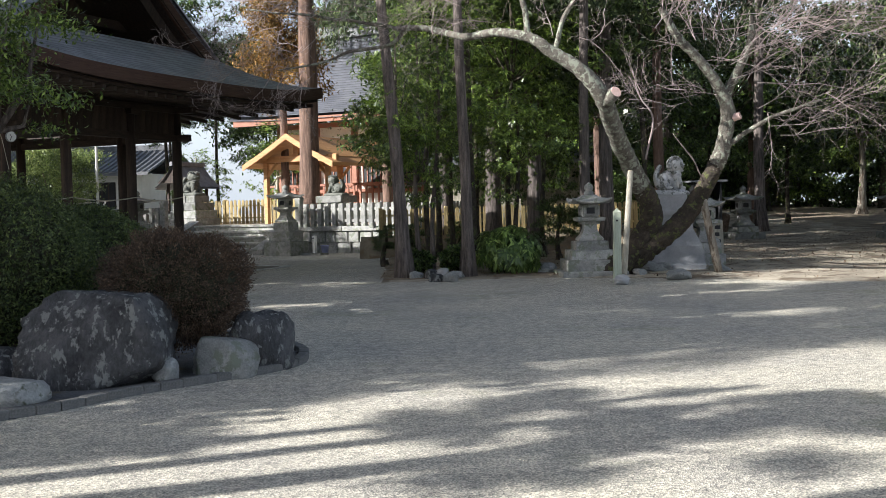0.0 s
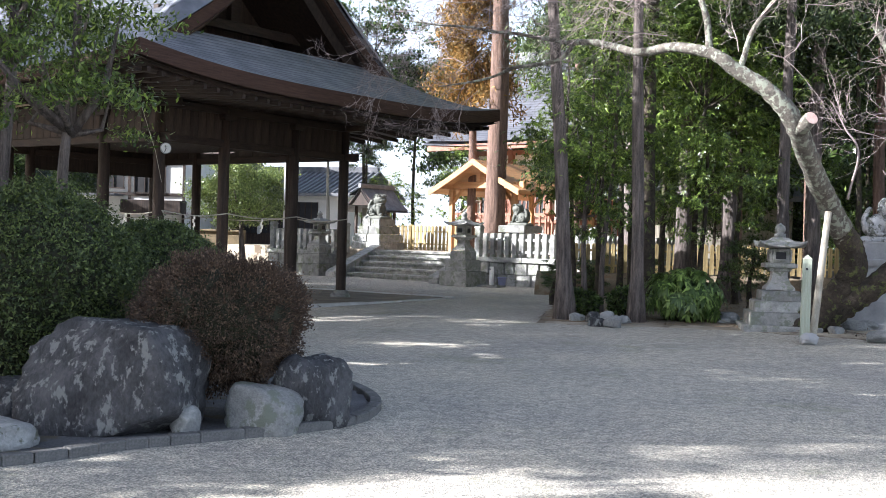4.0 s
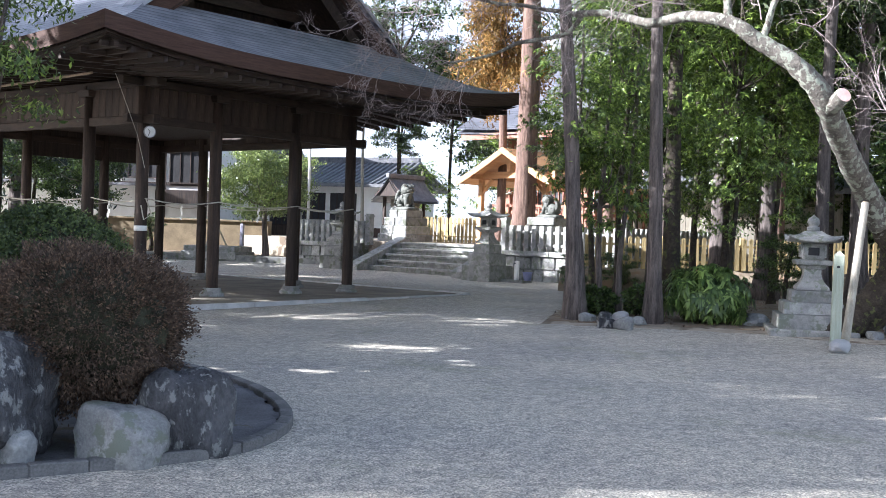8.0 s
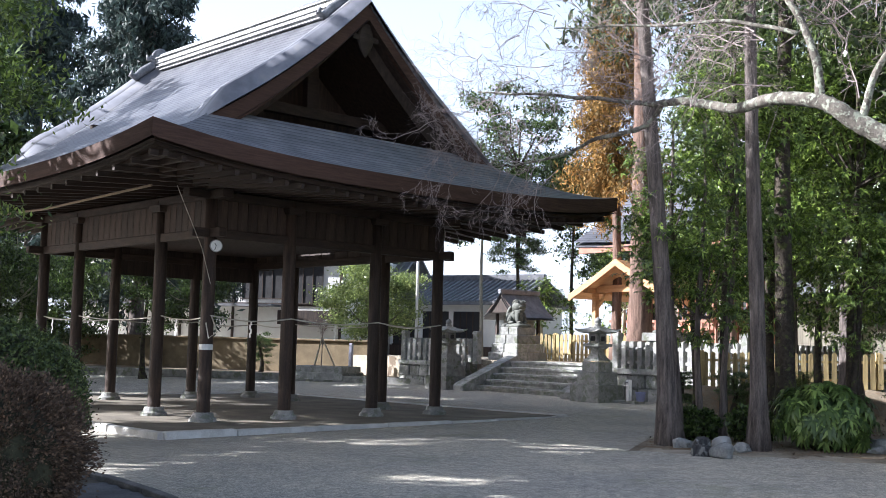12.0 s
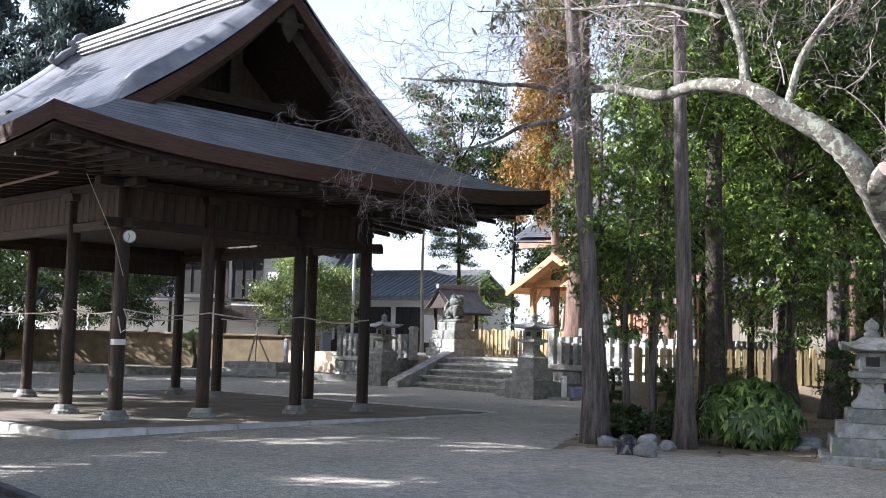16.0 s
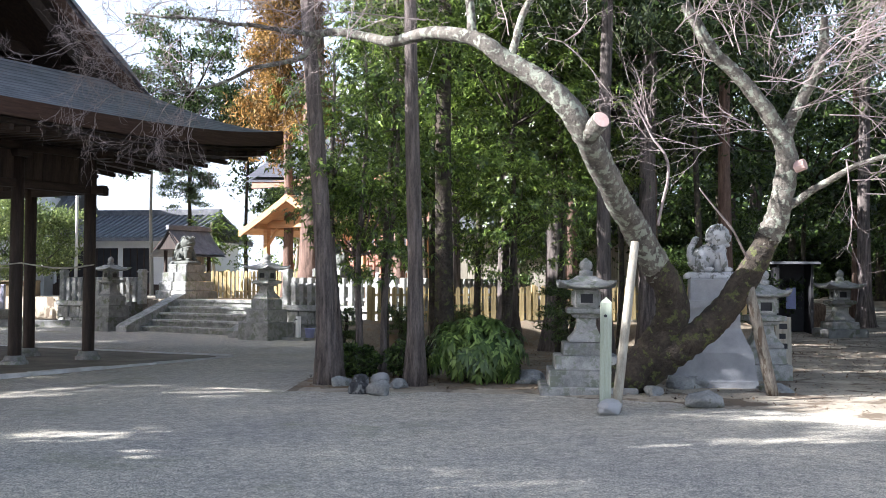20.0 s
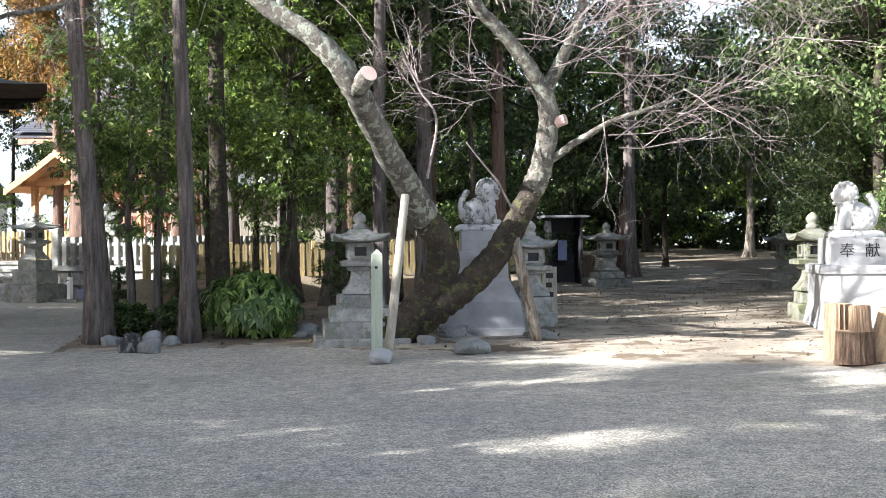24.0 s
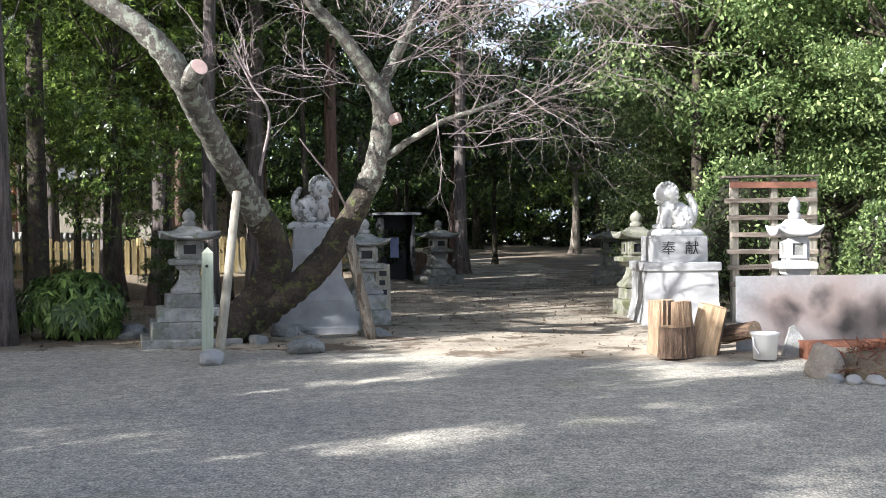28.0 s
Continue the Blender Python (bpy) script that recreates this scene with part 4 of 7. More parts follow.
# ---- wooden picket fences ----
def wood_fence(p0, p1, z0, h, label, step=0.155, w=0.10, mat="wood_fence"):
    d = Vector((p1[0] - p0[0], p1[1] - p0[1], 0))
    f = thing("picket_fence", pose(p0[0], p0[1], 0, 0, 0, math.degrees(math.atan2(d.y, d.x))), label, "fence", "wooden fences")
    rng = random.Random(int(p0[0] * 10))
    b = Bag()
    b.add([(-w / 2, -0.012, 0), (w / 2, -0.012, 0), (w / 2, -0.012, h - 0.04), (0, -0.012, h), (-w / 2, -0.012, h - 0.04), (-w / 2, 0.012, 0), (w / 2, 0.012, 0), (w / 2, 0.012, h - 0.04), (0, 0.012, h), (-w / 2, 0.012, h - 0.04)],
          [(0, 1, 2, 3, 4), (9, 8, 7, 6, 5), (0, 5, 6, 1), (1, 6, 7, 2), (2, 7, 8, 3), (3, 8, 9, 4), (4, 9, 5, 0)])
    me = b.mesh("picket", M[mat])
    n = int(d.length / step)
    for i in range(n):
        s = (i + 0.5) * step
        part("picket", me, None, f, at=pose(s, 0, z0(p0[0] + d.x * s / d.length, p0[1] + d.y * s / d.length) + rng.uniform(-0.015, 0.015), 0, rng.uniform(-1, 1), 0))
    za, zb = z0(*p0), z0(*p1)
    for q in (0.25, 0.75):
        part("rail", Bag().tube([(0, 0.04, za + h * q), (d.length, 0.04, zb + h * q)], [0.035, 0.035], 4), M[mat], f)
    k = 0.0
    while k <= d.length:
        zz = z0(p0[0] + d.x * k / d.length, p0[1] + d.y * k / d.length)
        part("post", Bag().box(k - 0.05, 0.05, zz - 0.2, k + 0.05, 0.15, zz + h + 0.02, bev=0.01), M[mat], f)
        k += 1.8
    return f


wood_fence((-1.66, 30.06), (6.79, 31.42), lambda x, y: ground_z(x, y) + 0.54, 0.76, "sunlit weathered wooden picket fence at the forest edge")
bank = Bag()
bank.grid(lambda i, j: (-2.2 + 9.4 * i, 29.95 + 1.6 * i + 1.5 * (j - 0.5), ground_z(0, 30.5) - 0.1 + 0.64 * math.sin(math.pi * j) ** 0.6 + 0.05 * noise.noise(Vector((i * 30, j * 4, 0)))), 60, 10)
tagged(part("earth_bank", bank, M["soil"], smooth=True), "low dark earth bank under the picket fence", "earth", kind="structure")
wood_fence((-9.43, 40.07), (-3.60, 37.93), lambda x, y: TZ, 0.85, "pale wooden picket fence across the terrace")


# ---- stone lanterns ----
def lantern(name, x, y, z, h, label, mat="granite", tiers=((0.52, 0.22), (0.42, 0.17), (0.31, 0.18)), rz=0.0, slab=0.0, roof_w=0.38, slim=1.0):
    """A garden lantern: stepped plinth, shaft, platform, firebox, hat and jewel. h: height above the plinth."""
    t = thing(name, pose(x, y, z, 0, 0, rz) @ Matrix.Diagonal((slim, slim, 1, 1)), label, "lantern", "stone lanterns")
    k, m, zz = h / 1.12, M[mat], 0.0
    if slab:
        part("ground_slab", Bag().box(-slab, -slab, -0.08, slab, slab, 0.10, bev=0.02), m, t)
        zz = 0.10
    for half, th in tiers:
        part("plinth_step", Bag().box(-half, -half, zz - (0.15 if zz == 0 else 0), half, half, zz + th - 0.006, taper=0.006, bev=0.014), m, t)
        zz += th
    w = 0.215 * k
    part("shaft", Bag().lathe([(w, zz + 0.003), (w, zz + 0.035 * k), (w * 0.95, zz + 0.05 * k), (w * 0.74, zz + 0.10 * k), (w * 0.60, zz + 0.16 * k), (w * 0.53, zz + 0.22 * k), (w * 0.53, zz + 0.285 * k)], square=True), m, t)
    z1 = zz + 0.285 * k
    part("platform", Bag().lathe([(0.13 * k, z1), (0.155 * k, z1 + 0.01 * k), (0.175 * k, z1 + 0.05 * k), (0.24 * k, z1 + 0.065 * k), (0.245 * k, z1 + 0.12 * k), (0.185 * k, z1 + 0.135 * k)], square=True), m, t)
    z2 = z1 + 0.135 * k
    fb = part("firebox", Bag().box(-0.145 * k, -0.145 * k, z2, 0.145 * k, 0.145 * k, z2 + 0.225 * k, bev=0.01), m, t)
    for a in range(4):
        f = pose(0, 0, 0, 0, 0, 90 * a)
        b = Bag()
        for x0, x1, za, zb in ((-0.115, -0.075, 0.025, 0.20), (0.075, 0.115, 0.025, 0.20), (-0.075, 0.075, 0.165, 0.20), (-0.075, 0.075, 0.025, 0.055)):
            b.box(x0 * k, -0.172 * k, z2 + za * k, x1 * k, -0.14 * k, z2 + zb * k)
        part("window_frame", b, m, fb, at=f)
        part("window", Bag().box(-0.074 * k, -0.150 * k, z2 + 0.056 * k, 0.074 * k, -0.14 * k, z2 + 0.164 * k), M["granite_dark" if mat == "granite_pale" else "black"], fb, "dark recessed firebox window", at=f)
    z3 = z2 + 0.225 * k
    rw = roof_w * k
    b = Bag()
    n = 8
    rows = [(0.42, -0.002, 0.0), (0.97, 0.012, 0.07), (1.0, 0.022, 0.075), (1.0, 0.042, 0.075), (0.86, 0.060, 0.045), (0.66, 0.088, 0.016), (0.46, 0.125, 0.0), (0.30, 0.165, 0.0)]
    vs = []
    for q, zc, cl in rows:
        for i in range(4 * n):
            s, e = divmod(i, n)
            u = 2 * e / n - 1
            px, py = (u, -1) if s == 0 else (1, u) if s == 1 else (-u, 1) if s == 2 else (-1, -u)
            vs.append((px * rw * q, py * rw * q, z3 + (zc + cl * abs(u) ** 3) * k))
    N = 4 * n
    fs = [(r * N + i, r * N + (i + 1) % N, (r + 1) * N + (i + 1) % N, (r + 1) * N + i) for r in range(len(rows) - 1) for i in range(N)]
    fs += [tuple(reversed(range(N))), tuple(range((len(rows) - 1) * N, len(rows) * N))]
    b.add(vs, fs)
    part("hat", b, m, t, "curved lantern hat with upturned corners")
    z4 = z3 + 0.16 * k
    part("jewel", Bag().lathe([(0.085 * k, z4 - 0.01), (0.085 * k, z4 + 0.06 * k), (0.055 * k, z4 + 0.07 * k), (0.075 * k, z4 + 0.095 * k), (0.085 * k, z4 + 0.13 * k), (0.07 * k, z4 + 0.175 * k), (0.03 * k, z4 + 0.205 * k), (0.008 * k, z4 + 0.225 * k)], 14), m, t, smooth=True)
    return t


lantern("stone_lantern", 2.79, 21.05, 0.21, 1.20, "weathered grey granite lantern on a three-step plinth beside a tree", slab=0.62, rz=3, tiers=((0.505, 0.215), (0.42, 0.175), (0.315, 0.17)), roof_w=0.35)
lantern("stone_lantern", -4.59, 32.50, TG, 1.19, "granite lantern on a block plinth at the foot of the steps", tiers=((0.48, 0.40), (0.36, 0.31), (0.27, 0.25)), rz=-27)
lantern("stone_lantern", -9.72, 35.40, TG, 1.16, "dark mossy granite lantern on a tall plinth beside the steps", "granite_dark", tiers=((0.46, 0.40), (0.36, 0.31), (0.28, 0.26)), rz=-27)
lantern("stone_lantern", 9.93, 18.27, 0.25, 1.45, "pale sunlit granite lantern behind a metal sheet", "granite_pale", tiers=((0.41, 0.24), (0.30, 0.22)), rz=-14, roof_w=0.31, slim=0.68)
lantern("stone_lantern", 9.87, 22.89, 0.29, 1.34, "moss-tinted granite lantern behind a guardian lion", "granite_moss", tiers=((0.32, 0.27), (0.24, 0.19)), rz=-8, roof_w=0.28)
lantern("stone_lantern", 5.39, 22.78, 0.25, 1.25, "grey granite lantern behind a guardian lion", tiers=((0.34, 0.25), (0.27, 0.23)), rz=5, roof_w=0.30)
lantern("stone_lantern", 9.10, 33.52, 0.41, 1.34, "shaded granite lantern at the side of the lane", "granite_dark", tiers=((0.49, 0.22), (0.34, 0.17)), rz=10)
lantern("stone_lantern", 13.03, 31.77, 0.40, 1.28, "shaded granite lantern across the lane", "granite_dark", tiers=((0.46, 0.21), (0.32, 0.16)), rz=-5)


# ---- guardian lions ----
def lion_mesh(seed, mat):
    """A seated lion looking along +x: haunches, upright chest, curly mane, legs, plumed tail and draped base slab."""
    b = Bag()
    b.box(-0.36, -0.20, 0.0, 0.36, 0.20, 0.07, bev=0.03)
    b.box(-0.31, -0.15, 0.06, 0.31, 0.15, 0.085, bev=0.015)
    rng = random.Random(seed)
    lump(b, (-0.12, 0, 0.22), (0.18, 0.155, 0.15), seed, 3, 0.12)
    lump(b, (0.12, 0, 0.20), (0.10, 0.10, 0.14), seed + 12, 3, 0.1)
    lump(b, (-0.02, 0, 0.28), (0.17, 0.12, 0.13), seed + 1, 3, 0.1)
    lump(b, (0.10, 0, 0.33), (0.12, 0.125, 0.17), seed + 2, 3, 0.1)
    lump(b, (0.08, 0, 0.50), (0.14, 0.155, 0.15), seed + 13, 3, 0.1)
    lump(b, (0.14, 0, 0.50), (0.135, 0.14, 0.13), seed + 3, 3, 0.08)
    lump(b, (0.215, 0, 0.475), (0.08, 0.11, 0.06), seed + 4, 2, 0.06)
    lump(b, (0.205, 0, 0.40), (0.075, 0.09, 0.032), seed + 5, 2, 0.05)
    lump(b, (0.275, 0, 0.50), (0.03, 0.04, 0.025), seed + 6, 1, 0.1)
    for s in (-1, 1):
        lump(b, (0.215, s * 0.055, 0.545), (0.04, 0.04, 0.022), seed + 7, 1, 0.1)
        lump(b, (0.10, s * 0.115, 0.575), (0.045, 0.02, 0.04), seed + 8, 1, 0.1)
        b.tube([(0.14, s * 0.085, 0.32), (0.185, s * 0.09, 0.20), (0.20, s * 0.09, 0.10)], [0.065, 0.052, 0.05], 10)
        lump(b, (0.235, s * 0.09, 0.11), (0.07, 0.05, 0.035), seed + 9, 2, 0.1)
        lump(b, (-0.13, s * 0.12, 0.19), (0.125, 0.055, 0.115), seed + 10, 2, 0.1)
        lump(b, (-0.03, s * 0.13, 0.11), (0.10, 0.05, 0.035), seed + 11, 2, 0.1)
        for k in range(5):
            lump(b, (-0.20 + 0.03 * k, s * 0.165, 0.15 + 0.05 * (k % 3)), (0.026, 0.018, 0.026), seed + k, 1, 0.1)
        for row in range(4):
            for k in range(9):
                q = -0.7 + 3.3 * k / 8
                rr = 0.138 + 0.014 * rng.random() - 0.012 * row
                lump(b, (0.115 - rr * math.sin(q) * 0.85 - 0.02 * row, s * (0.115 - 0.030 * row), 0.485 + rr * math.cos(q)), (0.028, 0.028, 0.026), seed + k + row, 1, 0.15)
        for k in range(7):
            lump(b, (0.05 + 0.025 * k, s * (0.115 - 0.008 * k), 0.34 + 0.02 * math.sin(k * 2.0)), (0.032, 0.025, 0.04), seed + k, 1, 0.15)
    for k in range(11):
        q = k / 10
        for s in (-1, 0, 1):
            lump(b, (-0.24 - 0.05 * math.sin(q * 3.1) + 0.05 * q, s * 0.07 * (1 - 0.6 * q), 0.20 + 0.27 * q), (0.055, 0.05, 0.055 - 0.015 * q), seed + 20 + k, 1, 0.2)
    return b.mesh("guardian_lion", mat, True)


def carved_stone():
    return surface("carved_granite", (0.50, 0.495, 0.48), (0.70, 0.69, 0.66), 0.7, 5, 110, 0.3, patch=(0.34, 0.34, 0.31), patch_at=0.58, patch_scale=7)


M["carved"] = carved_stone()
lion = lion_mesh(3, M["carved"])
# the carved granite again, darkened to stand in for shade behind the plum
M["carved_shaded"] = surface("carved_shaded", (0.30, 0.305, 0.31), (0.52, 0.525, 0.53), 0.75, 6, 90, 0.5, patch=(0.15, 0.155, 0.14), patch_at=0.55, patch_scale=9)
lion_shaded = lion.copy()
lion_shaded.materials[0] = M["carved_shaded"]


# pedestal granite with the shade behind the plum put into its colour
M["granite_shaded"] = surface("granite_shaded", (0.20, 0.205, 0.215), (0.32, 0.325, 0.335), 0.6, 4, 140, 0.2)


def pedestal(x, y, z, rz, z_low, z_slab, z_top, w0, w1, wt, label, mat):
    t = thing("lion_pedestal", pose(x, y, 0, 0, 0, rz), label, "pedestal", "lion pedestals")
    b = Bag()
    d0, d1 = w0 * 1.25, w1 * 1.25
    rows = [(0.0, w0, d0), (0.10, w0, d0), (0.12, w0 * 0.985, d0 * 0.985), (0.45, w0 * 0.90, d0 * 0.9), (0.75, w1 * 1.02, d1 * 1.02), (1.0, w1, d1)]
    vs = [(sx * w / 2, sy * d / 2, z - 0.12 * (q == 0) + (z_low - z) * q) for q, w, d in rows for sx, sy in ((-1, -1), (1, -1), (1, 1), (-1, 1))]
    fs = [(r * 4 + i, r * 4 + (i + 1) % 4, (r + 1) * 4 + (i + 1) % 4, (r + 1) * 4 + i) for r in range(len(rows) - 1) for i in range(4)] + [(3, 2, 1, 0), (20, 21, 22, 23)]
    part("flared_base", b.add(vs, fs), M[mat], t)
    s = w1 / 2 + 0.05
    part("cornice", Bag().box(-s, -s * 1.2, z_low, s, s * 1.2, z_slab, bev=0.012), M[mat], t)
    part("inscribed_block", Bag().box(-wt / 2, -wt * 0.62, z_slab, wt / 2, wt * 0.62, z_top, bev=0.012), M[mat], t)
    return t


pedestal(9.86, 21.49, 0.25, -14, 1.07, 1.19, 1.57, 1.16, 1.02, 0.80, "pale polished granite pedestal with an inscription", "granite_pale")
pedestal(4.54, 22.08, 0.23, -4, 1.31, 1.42, 1.71, 1.17, 0.74, 0.58, "shaded grey granite pedestal behind the plum tree", "granite_shaded")
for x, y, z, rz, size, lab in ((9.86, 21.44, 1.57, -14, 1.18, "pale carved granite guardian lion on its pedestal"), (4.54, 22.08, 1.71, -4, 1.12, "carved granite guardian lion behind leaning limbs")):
    tagged(part("guardian_lion", lion if x > 6 else lion_shaded, None, at=pose(x, y, z, 0, 0, rz + (180 if x > 6 else 0)) @ Matrix.Diagonal((size * 0.9, size, size * 1.06, 1))), lab, "statue", "guardian lions")
for k, ch in enumerate("奉献"):
    cu = bpy.data.curves.new("carved_letter", "FONT")
    cu.body, cu.size, cu.extrude, cu.align_x, cu.align_y = ch, 0.21, 0.004, "CENTER", "CENTER"
    cu.materials.append(M["black"])
    letter = tagged(new("carved_letter", cu), "dark carved character on the pedestal", "inscription")
    letter.matrix_basis = pose(9.86, 21.49, 0, 0, 0, -14) @ pose(-0.17 + 0.34 * k, -0.499, 1.38, 90, 0, 0)

# ---- plum tree with props ----
plum = thing("plum_tree", pose(0, 0, 0), "old leaning bare plum tree with lichened limbs, propped on poles", "tree")


def smooth_path(pts, n):
    """A Catmull-Rom line through the points (x, y, z, radius)."""
    out = []
    p = [Vector(q[:3]) for q in pts]
    r = [q[3] for q in pts]
    for k in range(len(p) - 1):
        a, b_, c, d = p[max(k - 1, 0)], p[k], p[k + 1], p[min(k + 2, len(p) - 1)]
        for i in range(n):
            t = i / n
            q = 0.5 * (2 * b_ + (c - a) * t + (2 * a - 5 * b_ + 4 * c - d) * t * t + (3 * b_ - a - 3 * c + d) * t ** 3)
            out.append((q, r[k] + (r[k + 1] - r[k]) * t))
    out.append((p[-1], r[-1]))
    return out


def limb(name, pts, mat, parent, n=9, sides=14, rough=0.09, label="", wob=0.03):
    q = smooth_path(pts, n)
    rr = [r for _, r in q]
    ps = [p + Vector((noise.noise(p * 2.1), noise.noise(p * 2.1 + Vector((5, 5, 5))), noise.noise(p * 2.1 + Vector((9, 1, 3))))) * wob for p, _ in q]
    part(name, Bag().tube(ps, rr, sides, rough=rough, seed=len(pts)), M[mat], parent, label, smooth=True)
    return ps


limb("trunk", [(3.03, 20.85, -0.13, 0.383), (3.15, 20.81, 0.22, 0.316), (3.50, 20.70, 0.54, 0.259), (3.88, 20.59, 0.77, 0.216), (4.22, 20.47, 1.02, 0.187), (4.52, 20.38, 1.36, 0.171), (4.75, 20.28, 1.71, 0.161), (5.00, 20.15, 2.22, 0.146)], "bark_base", plum, label="mossy dark sweeping trunk base", sides=16)
limb("trunk", [(3.30, 20.76, 0.35, 0.259), (3.67, 20.64, 0.83, 0.230), (3.87, 20.52, 1.19, 0.216), (3.80, 20.37, 1.58, 0.192), (3.62, 20.15, 1.90, 0.178)], "bark_base", plum, sides=14)
limb("limb", [(3.72, 20.28, 1.72, 0.150), (3.60, 20.13, 1.92, 0.182), (3.32, 19.78, 2.34, 0.163), (3.00, 19.12, 2.80, 0.149), (2.71, 18.38, 3.27, 0.143), (2.32, 18.24, 3.74, 0.120), (1.82, 18.25, 4.09, 0.100), (1.47, 18.33, 4.31, 0.086), (0.97, 18.65, 4.48, 0.072), (0.47, 19.04, 4.47, 0.062), (-0.25, 19.66, 4.73, 0.053), (-0.73, 20.12, 4.80, 0.046)], "bark_plum", plum, label="long arching limb pale with lichen")
limb("limb", [(4.95, 20.18, 2.10, 0.130), (5.03, 20.13, 2.28, 0.150), (5.10, 20.10, 2.50, 0.143), (5.18, 20.02, 3.18, 0.129), (5.02, 19.95, 3.56, 0.106), (4.67, 19.81, 4.03, 0.086), (4.24, 19.67, 4.46, 0.077), (3.93, 19.60, 5.01, 0.057)], "bark_plum", plum, label="forking limb pale with lichen")
limb("limb", [(5.14, 20.02, 3.36, 0.096), (5.28, 20.01, 3.71, 0.082), (5.56, 19.93, 4.28, 0.067), (5.61, 19.92, 4.87, 0.048)], "bark_plum", plum)
limb("limb", [(5.13, 20.06, 2.54, 0.057), (5.52, 19.97, 2.80, 0.043), (5.99, 19.77, 3.07, 0.033), (6.72, 19.60, 3.30, 0.019)], "bark_plum", plum)
limb("branch", [(-0.70, 20.12, 4.80, 0.040), (-1.11, 20.35, 4.91, 0.033), (-2.07, 20.61, 5.11, 0.025), (-3.60, 21.10, 5.38, 0.014)], "bark_plum", plum, sides=8)
limb("branch", [(-0.59, 19.97, 4.77, 0.040), (-0.94, 20.20, 4.50, 0.034), (-1.63, 20.60, 4.49, 0.029), (-2.14, 20.84, 4.33, 0.023), (-3.06, 21.09, 4.22, 0.012)], "bark_plum", plum, sides=8)
limb("branch", [(1.45, 18.34, 4.33, 0.057), (1.40, 18.37, 4.82, 0.048), (1.23, 18.41, 5.37, 0.039), (0.81, 18.57, 6.03, 0.019)], "bark_plum", plum, sides=8)
limb("branch", [(3.60, 19.47, 2.31, 0.019), (3.68, 19.32, 3.03, 0.018), (3.48, 19.32, 3.39, 0.013), (3.28, 19.33, 3.76, 0.008)], "twig", plum, sides=6, wob=0.03)
limb("branch", [(4.73, 20.04, 1.95, 0.015), (4.41, 19.60, 2.35, 0.013), (4.07, 19.38, 2.75, 0.008)], "twig", plum, sides=6)
part("cut_stub", Bag().tube([(2.735, 18.338, 3.229), (2.871, 18.116, 3.376)], [0.11, 0.10], 12), M["bark_plum"], plum, smooth=True)
part("cut_face", Bag().lathe([(0.098, 0), (0.09, 0.012), (0.02, 0.014)], 14), M["cut_pink"], plum, "pink sawn branch face",
     at=Matrix.Translation((2.872, 18.114, 3.377)) @ Vector((0.12, -0.29, 0.14)).to_track_quat("Z", "Y").to_matrix().to_4x4())
part("cut_stub", Bag().tube([(5.191, 20.020, 3.029), (5.378, 19.902, 3.089)], [0.08, 0.07], 10), M["cut_pink"], plum)


def twigs(bag, start, way, length, r, depth, rng, droop=0.0, bend=0.75):
    """Fine bare twigs that fork, zigzag and thin out."""
    p, d = Vector(start), Vector(way).normalized()
    n = 5
    pts, rad = [p.copy()], [r]
    for k in range(n):
        d = (d + Vector((rng.gauss(0, bend), rng.gauss(0, bend), rng.gauss(0, bend) - droop)) * 0.4).normalized()
        p = p + d * (length / n)
        pts.append(p.copy())
        rad.append(r * (1 - 0.65 * (k + 1) / n))
        if depth > 0 and rng.random() < 0.8:
            side = d.cross(Vector((rng.gauss(0, 1), rng.gauss(0, 1), rng.gauss(0, 1)))).normalized()
            twigs(bag, p, d + side * rng.uniform(0.5, 1.1), length * rng.uniform(0.4, 0.65), max(rad[-1] * 0.75, 0.0028), depth - 1, rng, droop, bend)
    bag.tube(pts, rad, 4 if r > 0.008 else 3, cap=False)


def spray(count, origin, way, length, r, depth, seed, jitter=0.25, droop=0.0, bend=0.75):
    rng = random.Random(seed)
    b = Bag()
    for _ in range(count):
        o = Vector(origin) + Vector((rng.gauss(0, 1), rng.gauss(0, 1), rng.gauss(0, 1))) * jitter
        w = Vector(way).normalized() + Vector((rng.gauss(0, 0.3), rng.gauss(0, 0.3), rng.gauss(0, 0.3)))
        twigs(b, o, w, length * rng.uniform(0.6, 1.1), r * 0.8, depth if bend < 0.5 else 3, rng, droop, bend)
    return b


part("twig", spray(9, (5.95, 19.77, 3.01), (1, -0.05, 0.12), 1.74, 0.012, 2, 5, 0.14, bend=0.4), M["twig"], plum, "fine reddish bare twigs")
part("twig", spray(6, (6.83, 19.59, 3.27), (1, -0.05, 0.05), 1.31, 0.010, 2, 6, 0.14, bend=0.4), M["twig"], plum)
part("twig", spray(7, (5.54, 19.93, 4.33), (1, -0.1, 0.35), 1.63, 0.012, 2, 7, 0.2, bend=0.4), M["twig"], plum)
part("twig", spray(5, (5.98, 19.76, 4.53), (1, -0.1, -0.1), 1.74, 0.012, 2, 17, 0.2, bend=0.4), M["twig"], plum)
part("twig", spray(6, (3.47, 19.32, 3.38), (-0.3, 0, 0.4), 0.76, 0.009, 2, 8, 0.12, bend=0.4), M["twig"], plum)
part("twig", spray(6, (4.55, 19.81, 3.36), (-1, 0, 0.1), 0.98, 0.008, 2, 9, 0.15, bend=0.4), M["twig"], plum)
part("twig", spray(6, (-2.73, 20.93, 4.49), (-1, 0.1, -0.15), 1.20, 0.010, 2, 10, 0.3, 0.1), M["twig"], plum)
